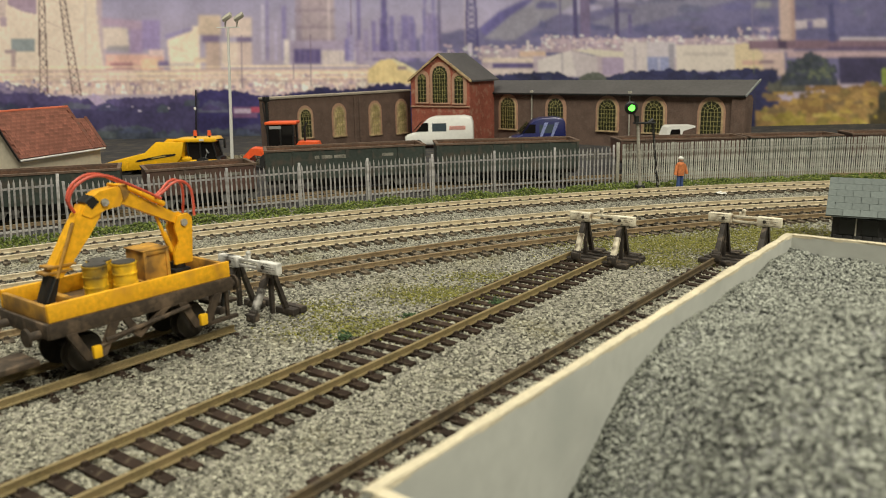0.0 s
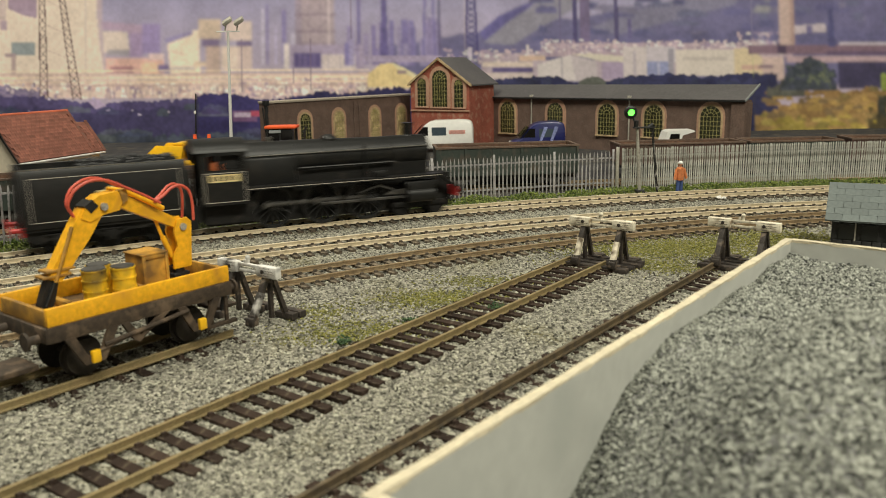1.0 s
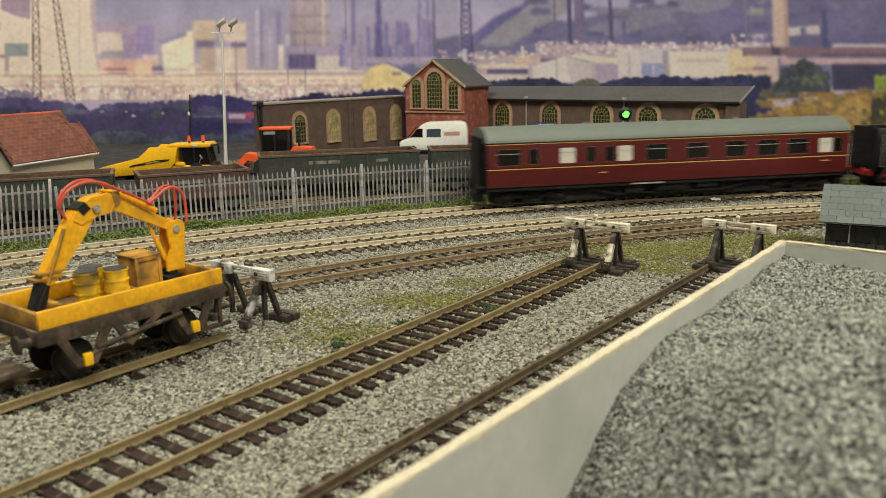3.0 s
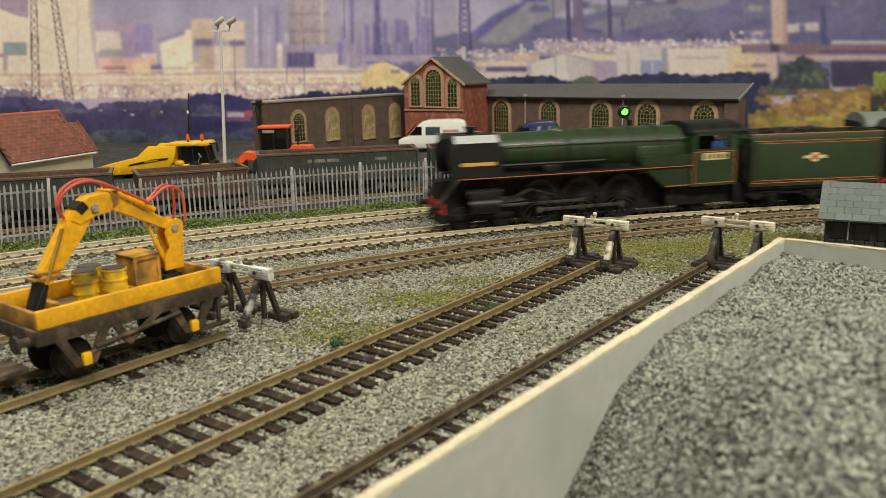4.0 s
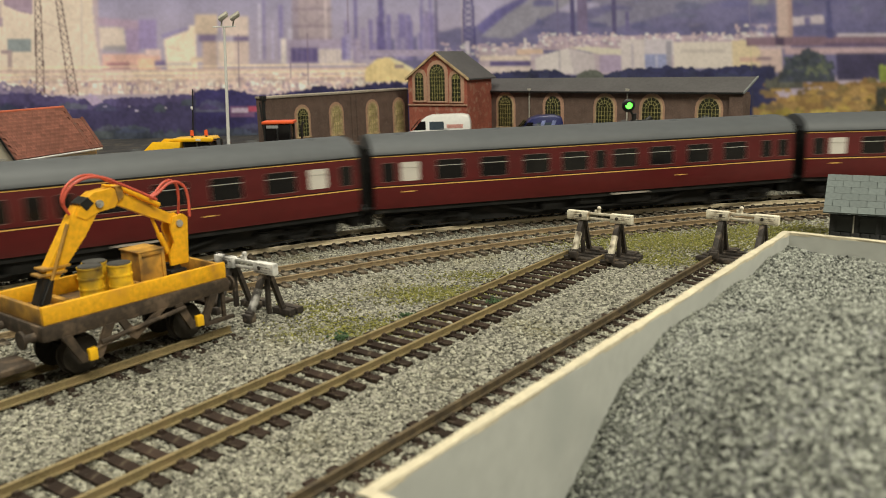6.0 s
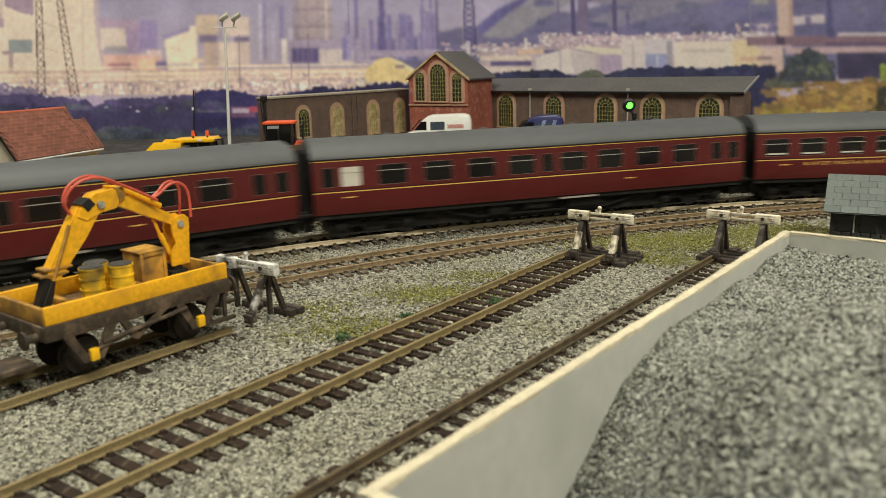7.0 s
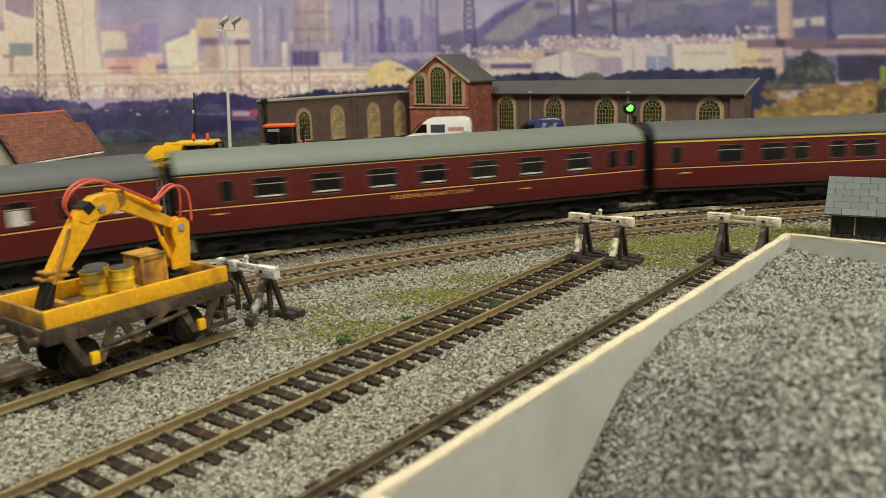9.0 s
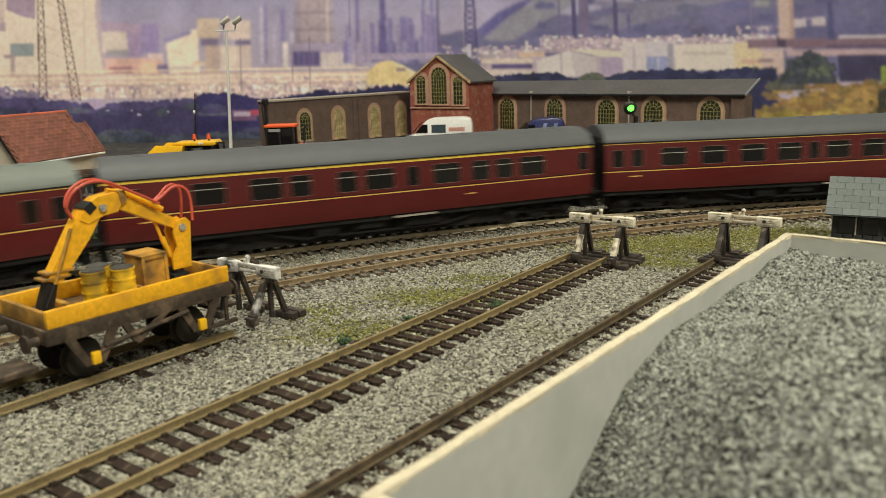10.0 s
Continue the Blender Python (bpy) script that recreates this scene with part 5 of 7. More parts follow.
# ---- buffer stops ----
def buffer_stop(label, m, leg, beam, baulks=True):
    t = empty("buffer_stop", label, "buffer stop", m, group="buffer stops")
    for y in (-8.7, 8.7):
        bm = B()
        box(bm, -1.0, 1.0, -1.2, 1.2, 0, 11.4, 0.15, m=Matrix.Translation((-9.4, y, -1)) @ Matrix.Rotation(radians(28), 4, "Y"))
        part("front_leg", bm, leg, t)
        bm = B()
        box(bm, -0.9, 0.9, -1.1, 1.1, 11.2, 16.6, 0.1, m=Matrix.Translation((-9.4, y, -1)) @ Matrix.Rotation(radians(28), 4, "Y"))
        part("leg_head", bm, TIMBER_DARK, t, "dark steel head of the leg")
        bm = B()
        prism(bm, [(0.2, 15), (1.8, 15), (7.5, -1), (5.8, -1)], y - 0.9, y + 0.9)
        box(bm, -0.7, 0.9, y - 0.7, y + 0.7, -1, 15, 0.1)
        part("back_leg", bm, TIMBER_DARK, t)
        bm = B()
        rod(bm, (-2.9, y, 16.4), (-3.3, y, 16.4), 0.75, 10)
        part("bolt", bm, TIMBER_DARK, t)
        bm = B()
        box(bm, -10.6, -7.4, y - 1.9, y + 1.9, -1.6, 1.4, 0.4)
        rod(bm, (-8.6, y - 1.8, 1.6), (-8.6, y + 1.8, 1.6), 0.7, 8)
        part("rail_clamp", bm, TIMBER_DARK, t, "dark clamp on the rail")
        for x in (7, 11):
            bm = B()
            box(bm, x - 1.5, x + 1.5, y - 4.5, y + 4.5, -3, -0.6, 0.2)
            part("foot", bm, TIMBER_DARK, t)
    r = random.Random(int(m.translation.x * 1000))
    for y0, y1 in ((-15.4, -5.4), (5.4, 15.4)):
        bm = B()
        box(bm, -2.9, -0.2, y0, y1, 14.3, 18.3, 0.3)
        e = part("beam_end", bm, beam, t, "pale weathered timber beam end")
        bm = B()
        for k in range(4):
            z = 14.8 + k * 0.95 + r.uniform(-0.15, 0.15)
            a = r.uniform(y0 + 0.4, y0 + 3)
            box(bm, -2.96, -2.8, a, a + r.uniform(4, 7), z, z + 0.12)
        part("wood_crack", bm, TIMBER_DARK, e, "dark cracks along the grain", smooth=False)
    for z in (15.2, 17.4):
        bm = B()
        box(bm, -1.7, -0.7, -5.5, 5.5, z - 0.5, z + 0.5, 0.1)
        part("cross_rail", bm, beam, t)
    bm = B()
    box(bm, -0.6, 0.4, -7, 7, 14.4, 15.0, 0.1)
    part("back_plate", bm, TIMBER_DARK, t)
    for x in (-7, -1.5, 4, 9.5) if baulks else ():
        bm = B()
        box(bm, x - 1.7, x + 1.7, -16 + r.uniform(-1, 1), 16 + r.uniform(-1, 1), -3.6, -1.5, 0.2)
        part("timber_baulk", bm, TIMBER_DARK, t)
    bm = B()
    rod(bm, (-1, 0.6, 17.8), (-1, 0.6, 19.4), 0.7, 8)
    ball(bm, -1, 0.6, 20.0, 0.95, 10, 8)
    box(bm, -1.5, -0.4, 1.4, 2.6, 17.8, 19.2, 0.2)
    part("lamp", bm, beam, t, "small pale stop lamp")
    return t


AX_A = math.degrees(math.atan2(355 - 91.4, 58 + 139.3))
buffer_stop("weathered buffer stop with pale timber beam and legs", at(71.5, 349, 0, AX_A), mat("worn_pale_leg", (0.60, 0.54, 0.42), 0.85, 0, 0.2, 260, 0.4, (0.10, 0.075, 0.05), 0.5), TIMBER_PALE)
buffer_stop("buffer stop with pale timber beam and dark legs", at(131, 340, 0, 52), TIMBER_DARK, TIMBER_PALE)
buffer_stop("whitened buffer stop behind the crane wagon", at(-68, 278, 0, 54), TIMBER_FLAKED_DARK, TIMBER_FLAKED, False)


# ---- crane wagon ----
def crane_wagon():
    t = empty("crane_wagon", "weathered yellow flat wagon carrying a folding crane", "crane wagon", at(-181.7, 131.2, 0, 52))
    x0, x1, hw = 105.2, 164.7, 14.0
    for y in (-hw, hw - 1.4):
        bm = B()
        box(bm, x0, x1, y, y + 1.4, 18.2, 23.2, 0.2)
        part("side_plank", bm, CRANE_YELLOW, t, "bright yellow side plank")
    for x in (x0, x1 - 1.4):
        bm = B()
        box(bm, x, x + 1.4, -hw + 1.4, hw - 1.4, 18.2, 22.6, 0.2)
        part("end_plank", bm, CRANE_RUST, t, "rust-worn end plank")
    bm = B()
    box(bm, x0, x1, -hw, hw, 16.6, 18.2)
    part("deck", bm, mat("dirty_deck_boards", (0.20, 0.105, 0.025), 0.8, 0, 0.3, 160, 0.2, (0.09, 0.055, 0.025), 0.5), t, smooth=False)
    for y in (-hw, hw - 2):
        bm = B()
        box(bm, x0 - 0.4, x1 + 0.4, y - 0.3, y + 2.2, 13.6, 18.0, 0.2)
        part("solebar", bm, CRANE_BROWN, t, "weathered brown solebar")
        s = y if y < 0 else hw - 0.4
        for x in (117.0, 152.5):
            bm = B()
            prism(bm, [(x - 8, 14), (x - 3, 5), (x + 3, 5), (x + 8, 14), (x + 5, 14), (x + 1.8, 7.5), (x - 1.8, 7.5), (x - 5, 14)], s - 0.6, s + 0.6)
            part("axle_guard", bm, CRANE_BROWN, t, smooth=False)
            bm = B()
            box(bm, x - 1.3, x + 1.3, s - (1.8 if y < 0 else 0), s + (0 if y < 0 else 1.8), 5.2, 8.8, 0.4)
            part("axle_box", bm, PLANT_YELLOW, t, "yellow axle box")
        bm = B()
        prism(bm, [(126, 14), (129, 8.6), (131, 7), (133, 8.6), (142, 14), (139, 14), (131.5, 9.2), (128.4, 14)], s - 0.6, s + 0.6)
        rod(bm, (120, s - 0.8, 9.5), (148, s - 0.8, 12.5), 0.7, 8)
        rod(bm, (118, s - 0.6, 8.0), (131, s - 0.6, 10.5), 0.5, 8)
        part("brake_gear", bm, CRANE_BROWN, t)
    for x in (117.0, 152.5):
        bm = B()
        for y in (-7.6, 7.6):
            wheel_disc(bm, 0, y, 0, 5.4, 2.0)
        rod(bm, (0, -11, 0), (0, 11, 0), 1.1, 8)
        part("wheelset", bm, mat("wheel_rust", (0.03, 0.024, 0.018), 0.6, 0.2, 0.3, 200), t, "", at(x, 0, 5.4))
    for x, s in ((x0, -1), (x1, 1)):
        bm = B()
        box(bm, x - 0.8, x + 0.8, -hw, hw, 13.6, 17.8, 0.2)
        part("headstock", bm, CRANE_BROWN, t)
        for y in (-9.5, 9.5):
            bm = B()
            rod(bm, (x, y, 14.5), (x + s * 4, y, 14.5), 1.3, 10)
            rod(bm, (x + s * 4, y, 14.5), (x + s * 4.8, y, 14.5), 2.6, 14)
            part("buffer", bm, CRANE_BROWN, t)
        bm = B()
        box(bm, x + s * 0.5 - 0.5, x + s * 9, -5, 5, 6.2, 7.4, 0.3) if s > 0 else box(bm, x - 12, x, -6, 6, 4.6, 6.2, 0.3)
        part("coupling", bm, CRANE_BROWN, t)
    for x in (118, 141):
        bm = B()
        box(bm, x - 1, x + 1, -hw + 1.5, hw - 1.5, 18.2, 20.4, 0.2)
        part("deck_bearer", bm, CRANE_RUST, t)
    for y in (-5, 5):
        bm = B()
        tube(bm, [(x1 + 0.6, y, 15.5), (x1 + 2.6, y, 14.5), (x1 + 3.4, y, 10), (x1 + 2.4, y, 6)], 0.6, 8)
        part("brake_hose", bm, BLACK, t, "black brake hose")
    bm = B()
    for x in (x1 - 8, x1 - 2):
        box(bm, x, x + 1.2, -hw + 0.5, -hw + 1.5, 4.5, 13.6, 0.2)
        box(bm, x, x + 1.2, hw - 1.5, hw - 0.5, 4.5, 13.6, 0.2)
    box(bm, x1 - 10, x1 + 2, -hw - 0.2, -hw + 1.4, 4.0, 5.2, 0.2)
    part("end_step", bm, CRANE_BROWN, t)
    # crate and drums on the deck
    bm = B()
    box(bm, 141, 149.5, -3.5, 6.5, 18.2, 29.4, 0.3)
    cr = part("crate", bm, CRANE_RUST, t, "worn yellow equipment box")
    for d in ((140.8, 141.9, 18.2, 29.3), (148.6, 149.7, 18.2, 29.3), (142.0, 148.5, 18.2, 19.3), (142.0, 148.5, 28.2, 29.3)):
        bm = B()
        box(bm, d[0], d[1], -4.0, -3.4, d[2], d[3], 0.1)
        part("batten", bm, CRANE_RUST, cr)
    bm = B()
    box(bm, 140.6, 149.9, -4.1, 6.9, 29.4, 29.9, 0.2)
    part("lid", bm, CRANE_RUST, cr)
    for x, y in ((127.5, 1.0), (134.6, -3.0), (131.5, 5.5)):
        bm = B()
        rod(bm, (x, y, 18.2), (x, y, 27.6), 3.5, 20)
        for z in (18.4, 21.3, 24.5, 27.5):
            rod(bm, (x, y, z - 0.25), (x, y, z + 0.25), 3.72, 20)
        d = part("drum", bm, mat("drum_yellow", (0.80, 0.50, 0.02), 0.55, 0, 0.3, 130, 0.1, (0.10, 0.075, 0.03), 0.4), t, "yellow drum with rust stains")
        bm = B()
        rod(bm, (x, y, 27.6), (x, y, 28.1), 3.4, 20)
        part("drum_lid", bm, mat("drum_lid_grey", (0.075, 0.072, 0.066), 0.6, 0, 0.2, 200), d)
    # crane
    bm = B()
    rod(bm, (155, 0, 18.2), (155, 0, 23.5), 2.4, 14)
    box(bm, 152, 158, -3, 3, 18.2, 21.5, 0.4)
    part("slew_base", bm, BLACK, t, "black slewing base")
    bm = B()
    for y in (-2.6, 1.8):
        prism(bm, [(152.6, 23), (159, 23), (160.2, 37.5), (158.6, 39), (155, 38.6), (153.6, 35), (154.6, 30), (152.6, 27)], y, y + 0.9)
    box(bm, 155, 159, -2.2, 2.2, 22.6, 25.5, 0.3)
    part("crane_post", bm, CRANE_YELLOW, t, "worn yellow crane post")
    for x, z in ((156.8, 36.2), (131, 46.4)):
        bm = B()
        rod(bm, (x, -3.2, z), (x, 3.2, z), 1.15, 14)
        part("pivot_pin", bm, mat("worn_pin_metal", (0.42, 0.40, 0.36), 0.45, 0.3, 0.3, 300, 0.1, (0.12, 0.10, 0.07), 0.4), t, "worn pale pivot pin")
    bm = B()
    prism(bm, [(157.8, 34.5), (158.2, 37.6), (137, 49.8), (134, 49.5), (133.6, 47), (136, 45.6)], -1.8, 1.8)
    part("inner_boom", bm, CRANE_YELLOW, t, "worn yellow inner boom")
    bm = B()
    prism(bm, [(138, 48), (136, 50.4), (130, 49.8), (126, 47.4), (124, 43.8), (126.4, 42.4), (131, 44), (136, 44.6)], -2.4, 2.4)
    part("knuckle", bm, CRANE_YELLOW, t)
    for pts in ([(125.2, 47.2), (127.8, 48.8), (129.4, 46.8), (127.0, 45.0)], [(136.4, 50.6), (138.6, 50.8), (139.0, 47.6), (137.2, 46.2)]):
        bm = B()
        prism(bm, pts, -2.7, 2.7)
        part("knuckle_bracket", bm, BLACK if pts[0][0] < 130 else CRANE_RUST, t, smooth=False)
    bm = B()
    rod(bm, (139, 0, 50.2), (152, 0, 42.6), 0.9, 10)
    rod(bm, (134, 0, 51.2), (139, 0, 50.2), 0.5, 8)
    part("boom_ram", bm, CRANE_YELLOW, t, "yellow hydraulic ram along the boom")
    bm = B()
    for z in (28.4, 30.0):
        q = (z - 28.4) * 0.75
        box(bm, 110.9 + q, 119.2 + q, -2.5, 2.5, z, z + 0.7, 0.1)
    part("boom_collar", bm, CRANE_RUST, t)
    bm = B()
    prism(bm, [(124.6, 46.6), (130.4, 43.6), (126, 37.6), (116.4, 26.8), (112.6, 28.2), (120.6, 40.6)], -2.0, 2.0)
    part("outer_boom", bm, CRANE_YELLOW, t, "worn yellow outer boom")
    bm = B()
    rod(bm, (121, -2.2, 42), (114.5, -2.2, 27), 0.55, 10)
    part("extension_ram", bm, CRANE_RUST, t, "rusted extension ram")
    bm = B()
    prism(bm, [(112.6, 28), (115.6, 26.8), (114.2, 22), (112.6, 18.4), (109.6, 18.4), (109.8, 21)], -1.5, 1.5)
    rod(bm, (111, -1.8, 20.5), (114.4, -1.8, 27), 0.5, 8)
    part("grab", bm, BLACK, t, "blackened grab resting on the deck", smooth=False)
    bm = B()
    rod(bm, (153.4, 0, 27), (151, 0, 33.5), 0.9, 10)
    rod(bm, (151, 0, 33), (149, 0, 39), 0.55, 8)
    part("lift_ram", bm, CRANE_YELLOW, t)
    for y in (-1.0, 0.9):
        for pts in ([(123, 44.5), (121.5, 48), (123.5, 52), (128, 54.3), (133, 54.0), (138, 51.5), (144, 48.2), (149, 45.2)], [(149, 45.2), (152, 46.8), (155, 49.0), (158, 49.4), (160.4, 47.4), (161, 43.5), (160.6, 38)]):
            bm = B()
            tube(bm, [(x + y * 0.5, y * (1 + 0.1 * i), z) for i, (x, z) in enumerate(smooth_line(pts))], 0.45, 8)
            part("hose", bm, HOSE_RED, t, "red hydraulic hose")


def smooth_line(pts, n=5):
    out = []
    for i in range(len(pts) - 1):
        p0, p1, p2, p3 = (Vector(pts[max(0, min(len(pts) - 1, j))]) for j in (i - 1, i, i + 1, i + 2))
        for k in range(n):
            t = k / n
            q = 0.5 * ((2 * p1) + (p2 - p0) * t + (2 * p0 - 5 * p1 + 4 * p2 - p3) * t * t + (3 * p1 - p0 - 3 * p2 + p3) * t ** 3)
            out.append((q.x, q.y))
    return out + [tuple(pts[-1])]


crane_wagon()


# ---- hut ----
def hut():
    t = empty("lineside_hut", "black timber lineside hut with grey slab roof", "hut", at(175, 360, 0, -28))
    bm = B()
    prism(bm, [(4, -4), (38, -4), (38, 15), (21.7, 26), (4, 15)], 3, 92, "x")
    part("wall", bm, HUT_BLACK, t, smooth=False)
    for i in range(9):
        bm = B()
        x = 6 + i * 9.4
        box(bm, x, x + 6.4, 3.4, 4.2, 4.5, 11.5)
        w = part("window", bm, mat("hut_glass", (0.014, 0.016, 0.016), 0.3, 0, 0.2, 100), t, smooth=False)
        bm = B()
        box(bm, x + 6.5, x + 7.1, 3.0, 4.0, 4, 12)
        part("post", bm, SIGNAL_GREY if i % 2 == 0 else HUT_BLACK, t, smooth=False)
    for i in range(22):
        bm = B()
        box(bm, 4 + i * 4, 7.6 + i * 4, 3.2, 4, -4, 4.0, 0.15)
        part("board", bm, HUT_BLACK, t)
    slope = math.degrees(math.atan2(14.5, 21.7))
    bm = B()
    prism(bm, [(0, 13), (0.6, 13), (21.7, 27), (43, 13), (43.6, 13), (21.7, 27.8)], 0, 94, "x")
    rf = part("roof", bm, SLATE_BLOCK, t, smooth=False)
    bm = B()
    box(bm, 0.08, 6.9, 0, 4.25, -0.3, 0.35, 0)
    slab = mesh_of("roof_slab", bm, SLATE_BLOCK)
    bm = B()
    box(bm, 0.08, 3.4, 0, 4.25, -0.3, 0.35, 0)
    half = mesh_of("roof_half_slab", bm, SLATE_BLOCK)
    r = random.Random(8)
    for k in range(6):
        d = k / 6
        m = lambda x: at(x, 21.7 * d, 13.4 + 14.5 * d, 0, rx=slope + r.uniform(-0.4, 0.4))
        if k % 2:
            piece("roof_slab", half, rf, m(0))
        for i in range(13):
            piece("roof_slab", slab, rf, m(i * 7.0 + (3.5 if k % 2 else 0)))


hut()


# ---- signal, figure, mast ----
def signal():
    t = empty("colour_light_signal", "slim grey signal post showing a green light", "railway signal", at(138.4, 555, -3, 0))
    bm = B()
    rod(bm, (0, 0, 0), (-3.2, 0, 46), 1.25, 12, 1.05)
    part("post", bm, SIGNAL_GREY, t)
    bm = B()
    box(bm, -3, 3, -3, 3, 0, 2.2, 0.4)
    part("base", bm, BLACK, t)
    bm = B()
    ball(bm, -8, 0, 55.6, 4.6, 16, 12, 1, 0.35, 1)
    rod(bm, (-8, 0, 55.6), (-8, 2, 55.6), 2.4, 14)
    rod(bm, (-8, 1.2, 55.6), (-3.2, 0.4, 46), 0.8, 8)
    hd = part("signal_head", bm, BLACK, t, "round black signal head")
    bm = B()
    rod(bm, (-8, -1.4, 55.6), (-8, -1.9, 55.6), 2.3, 16)
    part("green_light", bm, GREEN_GLOW, hd, "lit green lens")
    bm = B()
    for i in range(7):
        a = radians(20 + i * 23)
        box(bm, -8 + 2.7 * math.cos(a) - 0.5, -8 + 2.7 * math.cos(a) + 0.5, -4, -1.2, 55.6 + 2.7 * math.sin(a) - 0.5, 55.6 + 2.7 * math.sin(a) + 0.5)
    part("hood", bm, BLACK, hd)
    bm = B()
    box(bm, -6, 9, -2.4, 2.4, 44.6, 45.6, 0.2)
    rod(bm, (-4, 0, 45), (-4, 0, 50), 1.6, 10)
    rod(bm, (5, 1, 45), (8, 1, 47), 1.6, 10)
    part("platform", bm, BLACK, t, "small black platform")
    bm = B()
    for y in (-1.6, 1.6):
        rod(bm, (7.2, y, 45), (13, y + 3, 0), 0.42, 6)
    for k in range(12):
        f = k / 12
        rod(bm, (7.2 + 5.8 * f, -1.6 + 3 * f, 45 - 45 * f), (7.2 + 5.8 * f, 1.6 + 3 * f, 45 - 45 * f), 0.36, 6)
    part("ladder", bm, mat("flecked_ladder", (0.016, 0.016, 0.016), 0.5, 0, 0.2, 200, 0, (0.5, 0.48, 0.44), 0.3), t, "black ladder with worn pale flecks")


signal()


def worker_figurine():
    bm = B()
    def stage(idx, build):
        before = set(bm.faces)
        build()
        for f in bm.faces:
            if f not in before:
                f.material_index = idx
    stage(0, lambda: (rod(bm, (-1.4, 0, 0), (-1.2, 0, 9.5), 1.25, 10), rod(bm, (1.4, 0.4, 0), (1.2, 0, 9.5), 1.25, 10), ball(bm, -1.4, -0.6, 0.5, 1.2, 8, 6, 1, 1.5, 0.6), ball(bm, 1.4, -0.2, 0.5, 1.2, 8, 6, 1, 1.5, 0.6)))
    stage(1, lambda: (rod(bm, (0, 0, 9), (0, 0, 17), 2.6, 12, 2.9), rod(bm, (-2.9, 0, 16.6), (-4.0, -0.4, 9.4), 1.0, 8), rod(bm, (2.9, 0, 16.6), (4.6, -0.8, 10), 1.0, 8), ball(bm, 0, 0, 17, 2.7, 12, 8, 1.05, 0.7, 0.5)))
    stage(2, lambda: ball(bm, 0, 0, 20.1, 1.6, 12, 8))
    stage(3, lambda: ball(bm, 0, 0, 20.9, 1.75, 12, 8, 1, 1.1, 0.75))
    ob = part("worker_figurine", bm, mat("figure_blue", (0.05, 0.09, 0.25), 0.8, 0, 0.15, 200), None, "", at(164.9, 551, -3, 15))
    for m in (mat("figure_orange", (0.6, 0.2, 0.07), 0.7, 0, 0.25, 200), mat("figure_skin_tone", (0.5, 0.3, 0.2), 0.7), WHITE_PAINT):
        ob.data.materials.append(m)
    tagged(ob, "painted plastic worker figurine in orange vest and helmet", "figurine")


worker_figurine()


def floodlight_mast():
    t = empty("floodlight_mast", "tall white mast with two tilted floodlights", "floodlight", at(-167.3, 640, -3, 0))
    bm = B()
    rod(bm, (0, 0, 0), (5.4, 0, 118), 1.5, 14, 0.95)
    part("mast", bm, MAST_WHITE, t)
    bm = B()
    box(bm, -3.4, 14.4, -0.6, 0.6, 117.4, 118.4, 0.2)
    part("crossarm", bm, MAST_WHITE, t)
    for x in (4.5, 13.5):
        bm = B()
        box(bm, -4, 4, -3.2, 3.2, -1.2, 1.4, 0.5, m=Matrix.Translation((x + 1, -1, 125.4)) @ Matrix.Rotation(radians(-32), 4, "Y") @ Matrix.Rotation(radians(25), 4, "X"))
        rod(bm, (x - 1.5, 0, 118), (x, 0, 124), 0.6, 8)
        h = part("floodlight", bm, SIGNAL_GREY, t, "tilted grey floodlight")
        bm = B()
        box(bm, -3.2, 3.2, -2.6, 2.6, -1.6, -1.1, 0.2, m=Matrix.Translation((x + 1, -1, 125.4)) @ Matrix.Rotation(radians(-32), 4, "Y") @ Matrix.Rotation(radians(25), 4, "X"))
        part("lens", bm, WHITE_PAINT, h)


floodlight_mast()


# ---- road vehicles in the yard ----
def tyre(t, x, y, r, w=3.4):
    bm = B()
    rod(bm, (x, y - w / 2, r), (x, y + w / 2, r), r, 20)
    k = part("wheel", bm, TYRE, t)
    bm = B()
    rod(bm, (x, y - w / 2 - 0.3, r), (x, y + w / 2 + 0.3, r), r * 0.5, 14)
    part("hub", bm, UNDER, k)


